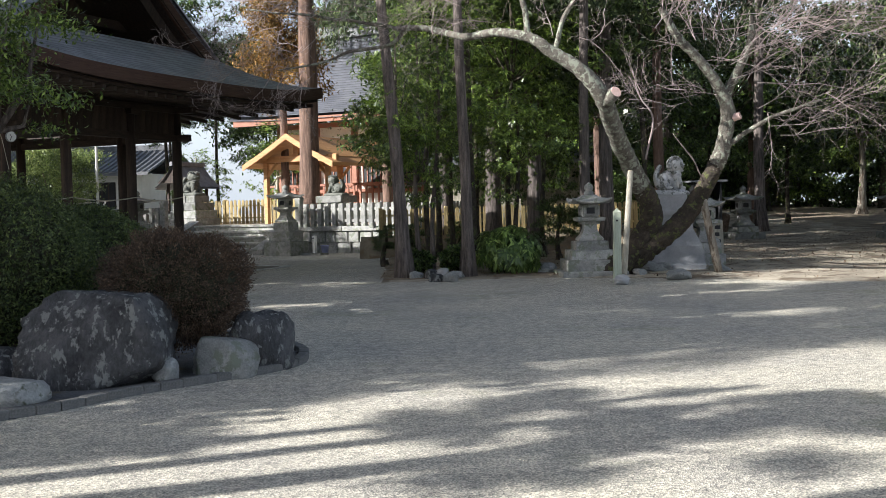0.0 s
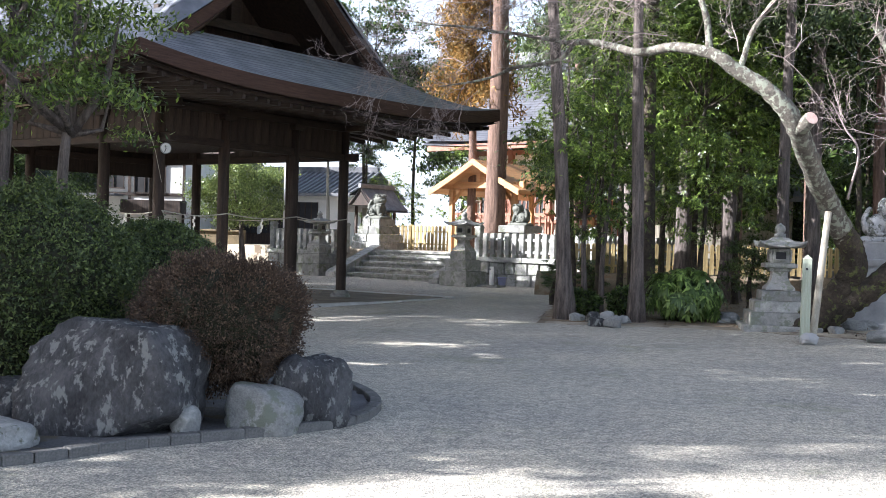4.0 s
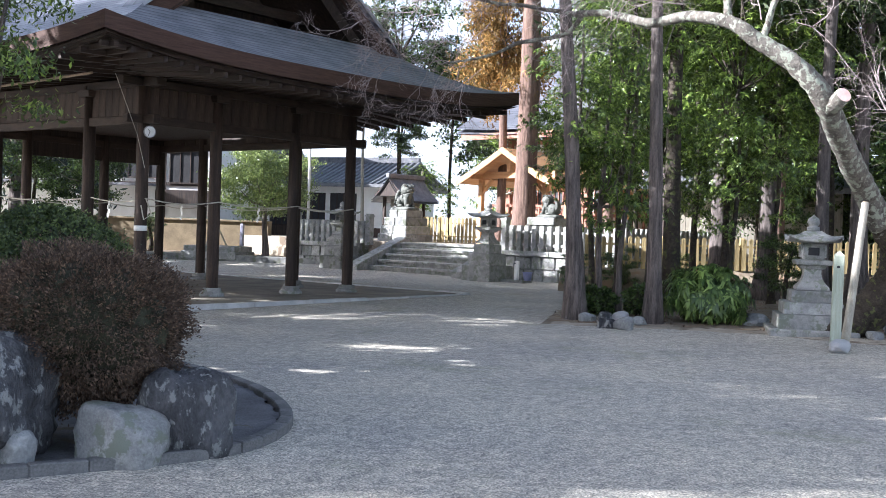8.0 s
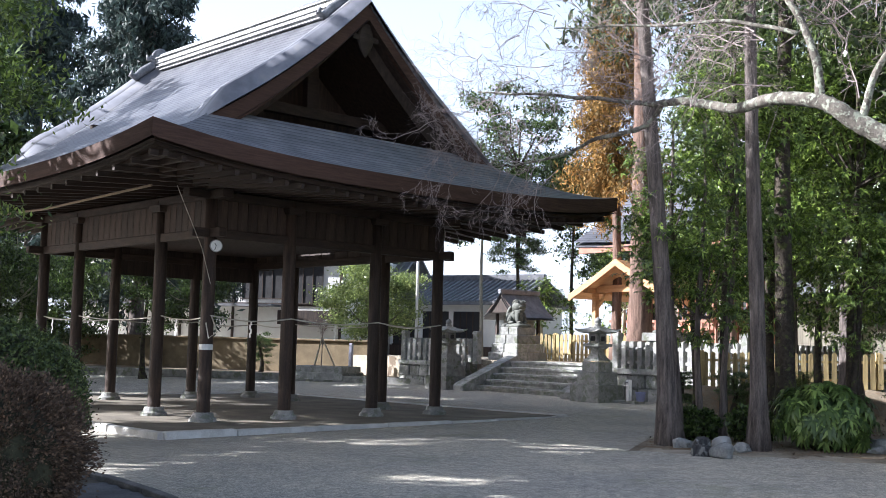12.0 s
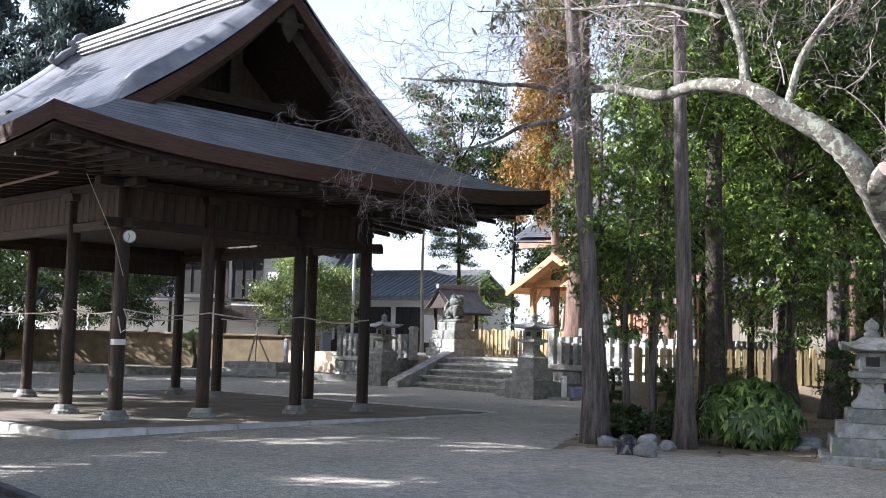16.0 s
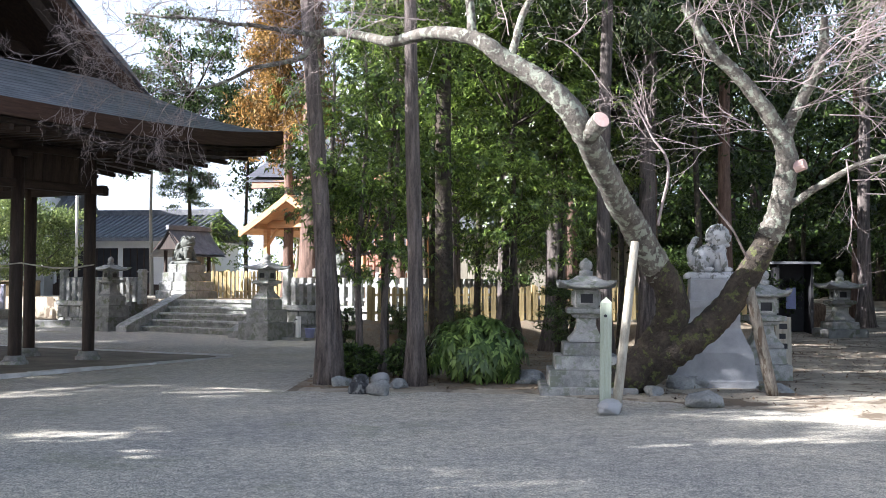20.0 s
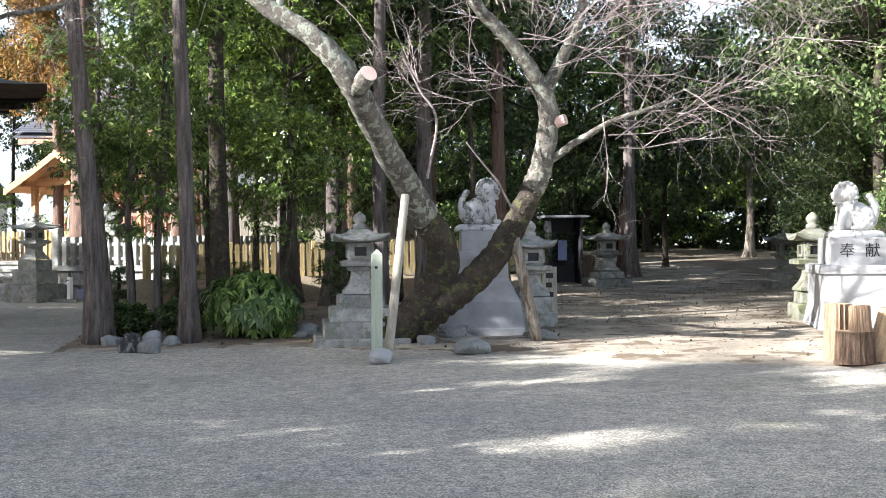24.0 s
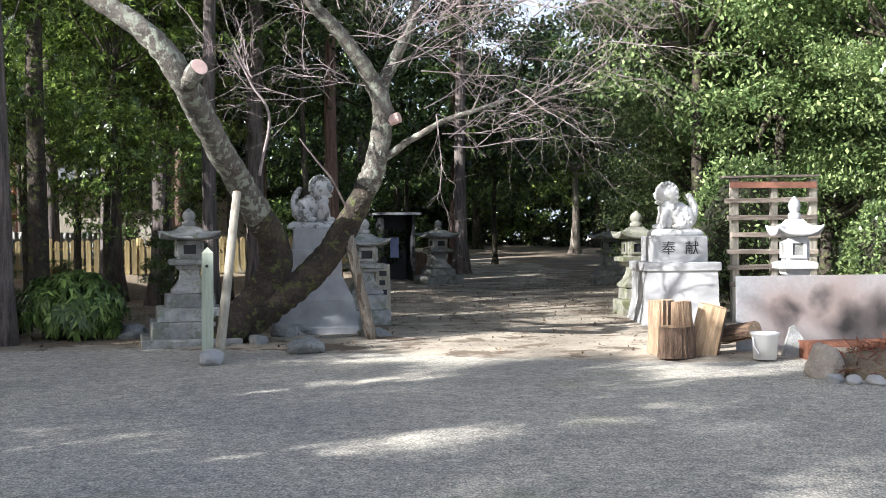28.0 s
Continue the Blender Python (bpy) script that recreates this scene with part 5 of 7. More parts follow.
part("twig", spray(6, (-3.37, 21.09, 5.27), (-1, 0.1, 0.1), 1.20, 0.010, 2, 11, 0.3, 0.05), M["twig"], plum)
part("twig", spray(6, (-2.62, 20.93, 4.17), (-0.7, 0.1, -0.5), 0.98, 0.009, 2, 12, 0.2, 0.1), M["twig"], plum)
part("twig", spray(12, (0.36, 19.18, 5.61), (-0.8, 0.2, 0.5), 1.63, 0.012, 3, 13, 0.4), M["twig"], plum)
part("twig", spray(8, (1.34, 18.41, 5.48), (0.2, 0, 1), 1.31, 0.012, 3, 14, 0.3), M["twig"], plum)
part("twig", spray(7, (-1.41, 20.44, 5.01), (-0.5, 0.1, 0.8), 0.98, 0.009, 2, 15, 0.35), M["twig"], plum)
part("twig", spray(6, (4.25, 19.67, 4.78), (-0.2, 0, 1), 1.31, 0.012, 2, 16, 0.25, bend=0.4), M["twig"], plum)


part("twig", spray(10, (0.91, 18.65, 5.49), (-0.9, 0.15, 0.25), 2.07, 0.013, 3, 41, 0.35), M["twig"], plum)
part("twig", spray(8, (1.67, 18.32, 5.25), (0.5, 0.0, 0.8), 1.52, 0.012, 3, 42, 0.35), M["twig"], plum)
part("twig", spray(7, (2.31, 18.23, 4.80), (0.7, 0.0, 0.6), 1.31, 0.010, 2, 43, 0.3), M["twig"], plum)
part("twig", spray(9, (-0.74, 19.82, 5.53), (-1.0, 0.2, 0.2), 1.63, 0.011, 3, 44, 0.35), M["twig"], plum)
part("twig", spray(4, (-3.60, 21.18, 4.62), (-1.0, 0.1, -0.1), 1.20, 0.009, 2, 45, 0.35, 0.08), M["twig"], plum)
part("twig", spray(6, (7.28, 19.58, 3.96), (1.0, 0.0, 0.1), 1.52, 0.010, 2, 46, 0.3, bend=0.4), M["twig"], plum)
limb("branch", [(1.23, 18.41, 5.15, 0.029), (0.47, 18.73, 5.44, 0.024), (-0.62, 19.21, 5.63, 0.018), (-2.04, 19.85, 5.88, 0.008)], "bark_plum", plum, sides=7)
limb("branch", [(1.91, 18.25, 4.05, 0.048), (2.09, 18.24, 4.70, 0.039), (2.65, 18.22, 5.45, 0.024), (3.21, 18.20, 6.20, 0.011)], "bark_plum", plum, sides=7)


part("twig", spray(8, (-2.27, 20.76, 5.57), (-1.0, 0.1, 0.2), 1.42, 0.010, 3, 47, 0.45), M["twig"], plum)
part("twig", spray(4, (-4.03, 21.27, 4.96), (-1.0, 0.1, -0.3), 1.09, 0.009, 3, 48, 0.4, 0.1), M["twig"], plum)
part("twig", spray(8, (5.78, 19.84, 5.08), (0.6, 0.0, 0.5), 1.42, 0.011, 3, 49, 0.4, bend=0.4), M["twig"], plum)
part("twig", spray(7, (2.98, 18.21, 5.66), (0.4, 0.0, 0.6), 1.31, 0.011, 3, 50, 0.4, bend=0.4), M["twig"], plum)

for k_, (o_, w_, l_) in enumerate((((5.6, 19.92, 4.6), (0.8, 0, 0.5), 1.8), ((5.2, 20.0, 3.7), (0.9, -0.1, 0.3), 1.7), ((6.6, 19.65, 4.4), (1, 0, 0.25), 1.7), ((6.2, 19.8, 5.3), (1, 0, -0.1), 1.8), ((4.6, 19.8, 4.2), (-0.5, 0, 0.7), 1.3), ((7.6, 19.6, 4.8), (1, 0, 0.1), 1.6), ((4.0, 19.6, 5.0), (0.5, 0, 0.6), 1.4))):
    part("twig", spray(8, o_, w_, l_, 0.012, 2, 60 + k_, 0.3, bend=0.4), M["twig"], plum)


def pole_thing(name, p0, p1, r, mat, label, square=False):
    t = thing(name, pose(0, 0, 0), label, "post")
    d = Vector(p1) - Vector(p0)
    if square:
        b = Bag().box(-r, -r, -0.1, r, r, d.length - 0.05, bev=0.006)
        b.add([(-r, -r, d.length - 0.052), (r, -r, d.length - 0.052), (r, r, d.length - 0.052), (-r, r, d.length - 0.052), (0, 0, d.length + 0.01)], [(0, 1, 4), (1, 2, 4), (2, 3, 4), (3, 0, 4)])
        part("shaft", b, M[mat], t, at=Matrix.Translation(p0) @ d.to_track_quat("Z", "Y").to_matrix().to_4x4())
        part("peg_hole", Bag().lathe([(0.018, -0.004), (0.018, 0.004)], 10), M["black"], t, at=pose(p0[0], p0[1] - r - 0.003, p0[2] + d.length - 0.2, 90))
    else:
        n = 7
        part("shaft", Bag().tube([Vector(p0) + d * i / n for i in range(n + 1)], [r * (1.06 - 0.12 * i / n) for i in range(n + 1)], 10, rough=0.04), M[mat], t, smooth=True)
        part("sawn_top", Bag().lathe([(r * 0.92, 0), (r * 0.85, 0.006)], 10), M["cut_wood"], t, at=Matrix.Translation(p1) @ d.to_track_quat("Z", "Y").to_matrix().to_4x4())
    return t


pole_thing("green_post", (2.95, 18.77, 0.18), (2.96, 18.77, 1.47), 0.063, "wood_green", "square algae-green wooden post set in a stone", True)
pole_thing("prop_pole", (3.08, 18.94, 0.20), (3.33, 19.52, 2.12), 0.054, "wood_weathered", "pale peeled pole propping the plum limb")
pole_thing("prop_pole", (5.10, 20.48, 0.25), (4.76, 20.23, 1.62), 0.074, "wood_prop", "weathered wooden prop below the forked limb")
sign = thing("wooden_sign", pose(5.74, 23.05, 0.24, -12, 0, -8) @ Matrix.Scale(1.14, 4), "weathered leaning wooden notice board", "sign")
part("board", Bag().box(-0.10, -0.015, -0.03, 0.10, 0.015, 0.82, bev=0.006), M["wood_weathered"], sign)
for k in range(5):
    part("writing", Bag().box(-0.05, -0.018, 0.66 - 0.13 * k, 0.05 - 0.02 * (k % 2), -0.0155, 0.73 - 0.13 * k), M["black"], sign)

def rock(x, y, r, seed, mat="rock_pale", label="small weathered garden stone", sink=0.35, z=None, cat="rock", cut=None, sub=3, amp=0.2, group="stones", block=3, facets=7):
    zz = ground_z(x, y) if z is None else z
    return tagged(part("rock", lump(Bag(), (0, 0, r[2] * (1 - sink)), r, seed, max(sub, 4), amp, cut=cut, facets=facets, block=block), M[mat], at=pose(x, y, zz, 0, 0, seed * 40), smooth=True), label, cat, group)


for x, y, r, s in ((4.15, 19.34, (0.26, 0.18, 0.11), 1), (3.00, 18.57, (0.18, 0.13, 0.10), 2), (5.22, 20.92, (0.22, 0.18, 0.08), 3), (0.13, 20.31, (0.15, 0.11, 0.12), 4),
                   (-0.14, 20.46, (0.14, 0.10, 0.10), 5), (0.28, 21.16, (0.15, 0.12, 0.09), 6), (-0.24, 21.08, (0.15, 0.12, 0.12), 7), (-0.02, 21.45, (0.14, 0.12, 0.11), 8), (-0.53, 21.25, (0.16, 0.12, 0.10), 15), (2.04, 21.86, (0.21, 0.19, 0.13), 9),
                   (4.10, 21.38, (0.24, 0.22, 0.11), 10), (4.28, 21.51, (0.22, 0.18, 0.11), 11), (3.62, 20.45, (0.15, 0.11, 0.08), 12), (1.99, 21.61, (0.15, 0.11, 0.08), 13)):
    rock(x, y, r, s, "boulder" if s in (5, 7) else "granite_pale" if s in (2, 8) else "rock_pale", "small dark mossy garden stone" if s in (5, 7) else "small pale weathered garden stone")


# ---- planted island: boulders, clipped bushes, a small tree, kerb ----
KERB = [(-4.25, 6.27), (-3.47, 7.89), (-2.99, 8.42), (-2.65, 8.97), (-2.27, 9.36), (-1.54, 10.15), (-1.40, 10.85), (-1.64, 11.69), (-2.37, 12.73), (-3.57, 13.74), (-5.74, 15.03), (-9.30, 15.93)]


def in_island(x, y):
    hit = False
    poly = KERB + [(-15, 16), (-15, 5.2), (-5, 5.2)]
    for (x0, y0), (x1, y1) in zip(poly, poly[1:] + poly[:1]):
        if (y0 > y) != (y1 > y) and x < (x1 - x0) * (y - y0) / (y1 - y0) + x0:
            hit = not hit
    return 1.0 if hit else -1.0


M["kerb_dark"] = surface("kerb_dark", (0.06, 0.06, 0.058), (0.19, 0.185, 0.175), 0.85, 4, 60, 0.5)
M["bed"] = surface("bed", (0.05, 0.05, 0.052), (0.17, 0.17, 0.175), 0.9, 1.5, 50, 0.9, patch=(0.10, 0.085, 0.06), patch_at=0.58, patch_scale=2.0, world_space=True)
bed = sheet("planting_bed", in_island, -15, -1, 5, 17, 140, 120, M["bed"], 0.035, "dark gravelly planting bed", "ground")
rng = random.Random(4)
dense = [tuple(p) for p, _ in smooth_path([(x, y, 0, 0) for x, y in KERB], 3)]
k = 0
while k < len(dense) - 1:
    (x0, y0, _), (x1, y1, _) = dense[k], dense[k + 1]
    ln = math.hypot(x1 - x0, y1 - y0)
    z = (ground_z(x0, y0) + ground_z(x1, y1)) / 2
    part("kerb_stone", Bag().box(0.005, -0.05, -0.12, ln + 0.002, 0.05, 0.07 + rng.uniform(-0.003, 0.003), bev=0.008), M["kerb_dark"], bed,
         at=pose(x0, y0, z, rng.uniform(-3, 3), 0, math.degrees(math.atan2(y1 - y0, x1 - x0))))
    k += 1

rock(-3.02, 9.57, (0.62, 0.45, 0.47), 3, "boulder", "large blocky grey boulder with pale lichen streaks", 0.22, cut=[((0, -1, 0.1), 0.9), ((0.08, 0, 1), 0.95), ((1, -0.35, 0.5), 1.12)], sub=5, amp=0.10, block=5, facets=3).rotation_euler = (0, 0, 0.1)
rock(-1.98, 9.87, (0.28, 0.23, 0.25), 5, "granite", "rounded pale grey stone before a bush", 0.4, sub=4)
rock(-1.72, 10.21, (0.23, 0.32, 0.33), 7, "boulder", "dark leaning rock at the kerb", 0.35, sub=4, amp=0.25)
rock(-2.42, 9.48, (0.13, 0.10, 0.14), 8, "rock_pale", sub=3)
rock(-3.58, 8.75, (0.43, 0.33, 0.17), 9, "rock_pale", "flat-topped grey stepping stone", 0.45, cut=[((0, 0, 1), 0.6)], sub=4)
rock(-3.91, 9.76, (0.27, 0.23, 0.21), 10, "boulder", "low grey stone in the bed", 0.4)
rock(-3.57, 9.32, (0.12, 0.10, 0.13), 11, "boulder", "small knobbly stone in the bed", 0.3)
rock(-4.85, 10.90, (0.39, 0.27, 0.26), 12, "boulder", "low grey stone in the bed", 0.4)
rock(-3.08, 9.25, (0.20, 0.13, 0.09), 13, "boulder", "small stone at the boulder's foot", 0.4)
rock(-3.29, 9.32, (0.16, 0.12, 0.10), 14, "boulder", "small stone at the boulder's foot", 0.4)


def shell(n, r, seed, lump_=0.12, low=-0.75, thick=0.1):
    """Points in the skin of a clipped bush, with outward normals."""
    rg = np.random.default_rng(seed)
    d = rg.normal(size=(n * 2, 3))
    d /= np.linalg.norm(d, axis=1)[:, None]
    d = d[d[:, 2] > low][:n]
    q = np.array([1 + lump_ * noise.noise(Vector(p) * 2.3 + Vector((seed, 0, 0))) + lump_ * 0.6 * noise.noise(Vector(p) * 6 + Vector((0, seed, 0))) for p in d])
    p = d * np.array(r) * (q * (1 - thick * rg.random(len(d)) ** 2) + 0.09 * np.clip(rg.normal(size=len(d)) - 1.0, 0, 1.5))[:, None]
    return p, d / np.array(r)


def bush(name, x, y, z, r, seed, mat, label, n=9000, size=0.035, aspect=0.5, stems=True, cat="bush", loose=0.0, **kw):
    t = thing(name, pose(x, y, z), label, cat)
    p, d = shell(n, r, seed, **kw)
    d = d / np.linalg.norm(d, axis=1)[:, None]
    d = d + loose * np.random.default_rng(seed + 500).normal(size=d.shape)
    d = d / np.linalg.norm(d, axis=1)[:, None]
    part("foliage", leaf_mesh("foliage", p, size, seed, M[mat], aspect, 0.9, normals=d), None, t)
    # solid lump coloured near black for the shade between the leaves
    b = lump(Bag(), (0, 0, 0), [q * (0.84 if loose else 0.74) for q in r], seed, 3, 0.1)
    part("dark_core", b, M["core_shade"], t, smooth=True)
    if stems:
        b = Bag()
        rg = random.Random(seed)
        for _ in range(7):
            a = rg.uniform(0, 6.28)
            b.tube([(0.15 * math.cos(a), 0.15 * math.sin(a), -z + ground_z(x, y) - 0.1), (0.5 * r[0] * math.cos(a), 0.5 * r[1] * math.sin(a), -0.2 * r[2])], [0.03, 0.02], 5)
        part("stem", b, M["bark_base"], t)
    return t


# near-black filling of the bushes, their inner shade as a colour
M["core_shade"] = surface("core_shade", (0.012, 0.015, 0.008), (0.05, 0.05, 0.028), 0.95, 9, 40, 1.0)
bush("clipped_bush", -2.50, 10.24, 0.86, (0.70, 0.60, 0.53), 21, "leaf_brown", "rounded clipped azalea bush with reddish-brown winter leaves", 52000, 0.026, 0.5, stems=False, low=-1.0, lump_=0.24, thick=0.16, loose=1.4)
bush("clipped_bush", -4.38, 10.50, 1.03, (1.0, 0.92, 0.90), 22, "leaf_clip", "large dome-clipped green bush behind a boulder", 46000, 0.036, lump_=0.2, thick=0.16, loose=0.9)
bush("clipped_bush", -3.78, 11.75, 1.07, (0.68, 0.66, 0.59), 23, "leaf_clip", "low clipped green bush on the planted island", 26000, 0.036, loose=0.9)
bush("clipped_bush", -7.19, 13.28, 0.97, (1.26, 1.14, 0.97), 24, "leaf_dark", "dark clipped bush at the back of the island", 14000, 0.04)
lb = thing("laurel_bush", pose(1.29, 21.83, 0.65) @ Matrix.Scale(1.04, 4), "bright green laurel bush with drooping leaves between the trees", "bush")
p_, d_ = shell(620, (0.60, 0.5, 0.42), 25, lump_=0.34, low=-0.6, thick=0.4)
part("foliage", rosettes("foliage", p_, d_ / np.linalg.norm(d_, axis=1)[:, None], 0.125, 0.05, 25, M["leaf_laurel"], 7, 0.42), None, lb)
# inner whorls in a darker green, so the bush's inside shade is coloured in
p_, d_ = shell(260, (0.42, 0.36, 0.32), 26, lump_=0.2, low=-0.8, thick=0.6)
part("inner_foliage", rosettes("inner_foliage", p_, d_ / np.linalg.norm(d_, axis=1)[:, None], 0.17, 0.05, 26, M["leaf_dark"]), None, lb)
for k in range(6):
    part("stem", Bag().tube([(0.06 * math.cos(k), 0.06 * math.sin(k), -0.45), (0.25 * math.cos(k * 1.1), 0.22 * math.sin(k * 1.1), 0.1)], [0.018, 0.01], 5), M["bark_base"], lb)
bush("shrub", 0.28, 22.35, 0.50, (0.36, 0.34, 0.28), 26, "leaf_dark", "small dark shrub beside the trunks", 1500, 0.09, 0.4, lump_=0.3)
bush("shrub", -0.55, 22.45, 0.45, (0.34, 0.32, 0.26), 27, "leaf_dark", "small dark shrub beside the trunks", 1800, 0.09, 0.4, lump_=0.3)


# ---- trees ----
def trunk_bag(h, r, seed, lean=(0, 0), flare=1.7, n=12, rough=0.06):
    rg = random.Random(seed)
    pts, rad = [], []
    m = 14
    for k in range(m + 1):
        q = k / m
        pts.append((lean[0] * q * h + 0.05 * math.sin(q * 6 + seed) * min(1, q * 4), lean[1] * q * h + 0.05 * math.cos(q * 5 + seed), q * h - 0.15))
        rad.append(r * (1 - 0.65 * q) * (1 + (flare - 1) * math.exp(-q * h / 0.35)))
    b = Bag().tube(pts, rad, n, rough=rough, seed=seed)
    for k in range(5):
        a = k * 1.26 + rg.random()
        b.tube([(math.cos(a) * r * 0.7, math.sin(a) * r * 0.7, 0.16), (math.cos(a) * r * 1.4, math.sin(a) * r * 1.4, 0.02), (math.cos(a) * r * 2.2, math.sin(a) * r * 2.2, -0.08)], [r * 0.45, r * 0.33, r * 0.15], 6)
    return b, pts


def broad_crown(seed, r=(2.0, 2.0, 2.6), clusters=44, n=11000, size=0.13, mat="leaf_dark", spread=0.27, aspect=0.5, layer=0.6, whorls=0):
    rg = np.random.default_rng(seed)
    d = rg.normal(size=(clusters, 3))
    d /= np.linalg.norm(d, axis=1)[:, None]
    c = d * (rg.random(clusters) ** 0.45)[:, None] * np.array(r)
    p = cloud(rg, n, c, np.array([spread, spread, spread * 0.42]))
    if whorls:
        q = cloud(rg, whorls, c, np.array([spread * 1.1, spread * 1.1, spread * 0.5]))
        out = q / (np.linalg.norm(q, axis=1)[:, None] + 1e-6) * 0.6 + rg.normal(size=q.shape) * 0.45 + np.array([0, 0, 0.5])
        return rosettes("crown", q, out, size, size * 0.36, seed, M[mat], 6, 0.3), c
    return leaf_mesh("crown", p, size, seed, M[mat], aspect, up=0.3, layer=layer), c


def cedar_crown(seed, h=9.0, r=2.1, n=15000, mat="leaf_cedar", size=0.17):
    rg = np.random.default_rng(seed)
    sprays = 110
    q = rg.random(sprays) ** 0.8
    a = rg.random(sprays) * 6.283
    reach = r * (1 - q) ** (0.45 if r > 3 else 0.7) * rg.uniform(0.55, 1.0, sprays) + 0.15
    k = rg.integers(0, sprays, n)
    t = rg.random(n) ** 0.6
    x, y = np.cos(a[k]) * reach[k] * t, np.sin(a[k]) * reach[k] * t
    z = q[k] * h - 0.35 * (t * reach[k]) ** 1.2 + 0.1
    p = np.stack([x, y, z], 1) + rg.normal(size=(n, 3)) * np.array([0.16, 0.16, 0.20])
    return leaf_mesh("crown", p, size, seed, M[mat], 0.28, up=0.9)


def limbs_to(centres, base, r, seed, count=12):
    b = Bag()
    rg = random.Random(seed)
    for c in list(centres)[:count]:
        c = Vector(c)
        m = Vector(base).lerp(c, 0.5) + Vector((rg.gauss(0, 0.12), rg.gauss(0, 0.12), -0.15))
        b.tube([base, m, c], [r, r * 0.6, r * 0.15], 6)
    return b


def make_tree(name, x, y, h, r, seed, crown, crown_z, label, bark="bark_cedar", lean=(0, 0), scale=1.0, z=None, centres=None, flare=1.7, cat="tree", group=""):
    t = thing(name, pose(x, y, ground_z(x, y) if z is None else z), label, cat, group)
    b, pts = trunk_bag(h, r, seed, lean, flare)
    part("trunk", b, M[bark], t, smooth=True)
    if crown is not None:
        i = min(len(pts) - 1, int(crown_z / h * 14))
        o = Vector(pts[i])
        m = pose(o.x, o.y, crown_z, 0, 0, seed * 57) @ Matrix.Scale(scale, 4)
        part("crown", crown, None, t, at=m)
        if centres is not None:
            part("limb", limbs_to([Vector(c) * 0.8 for c in centres], (0, 0, -0.8), r * 0.5, seed), M[bark], t, at=m, smooth=True)
    return t


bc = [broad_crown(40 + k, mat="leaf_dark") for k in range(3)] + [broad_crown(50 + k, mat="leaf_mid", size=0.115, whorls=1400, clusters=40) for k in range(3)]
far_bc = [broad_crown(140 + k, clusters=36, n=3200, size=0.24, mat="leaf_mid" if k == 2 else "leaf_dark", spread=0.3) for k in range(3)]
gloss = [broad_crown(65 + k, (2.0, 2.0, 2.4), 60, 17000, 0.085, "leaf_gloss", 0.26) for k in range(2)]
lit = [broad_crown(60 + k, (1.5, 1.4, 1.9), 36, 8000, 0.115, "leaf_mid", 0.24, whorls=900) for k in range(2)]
pale = broad_crown(70, (1.75, 1.6, 1.25), 80, 22000, 0.095, "leaf_light", 0.22)
shade = [broad_crown(30 + k, (2.0, 2.0, 2.4), 11, 2900, 0.24, "leaf_dark", 0.36, 0.5) for k in range(2)]
big = cedar_crown(88, 12.5, 4.2, 36000, "leaf_fir", 0.30)
cc = [cedar_crown(80 + k) for k in range(3)]
gold = cedar_crown(90, 7.0, 1.9, 36000, "leaf_gold", 0.15)
small = broad_crown(95, (1.3, 1.25, 1.2), 60, 9000, 0.065, "leaf_mid", 0.15, 0.35)

# two cedars at the gravel's edge, then the wood behind them
make_tree("cedar_tree", -0.74, 21.45, 13, 0.135, 1, cc[0], 6.6, "slim leaning cedar with grey-brown stringy bark", lean=(-0.062, 0.0), flare=1.8)
make_tree("cedar_tree", 0.48, 21.40, 13, 0.118, 2, cc[1], 6.6, "slim straight cedar at the edge of the gravel", lean=(-0.012, 0.0), flare=1.7)
make_tree("cedar_tree", 0.60, 24.13, 14, 0.156, 3, cc[2], 6.2, "dark-trunked cedar inside the wood", "bark_base")
make_tree("cedar_tree", 3.19, 24.47, 13, 0.131, 4, cc[0], 6.1, "slim grey cedar behind a stone lantern")
make_tree("cedar_tree", 2.71, 31.66, 15, 0.178, 5, cc[1], 5.6, "reddish-barked cedar inside the wood", "bark_red")
make_tree("cedar_tree", -4.27, 35.85, 17, 0.351, 6, cc[2], 8.5, "massive old cedar with sunlit reddish bark", "bark_red", z=1.10, flare=1.25)
t = make_tree("cypress_tree", -5.26, 37.20, 12, 0.154, 7, gold, 4.6, "cypress with rust-gold winter foliage", "bark_red", z=1.0)
for k, (x, y) in enumerate(((-0.73, 22.20), (-0.49, 22.53), (-0.22, 22.97))):
    make_tree("young_tree", x, y, 5, 0.055, 8 + k, lit[k % 2][0], (3.4, 2.4, 4.4)[k], "young broadleaf tree with glossy sunlit leaves", "bark_cedar", lean=(0.04 * (k - 1), 0), scale=0.62 + 0.08 * k, centres=lit[k % 2][1])
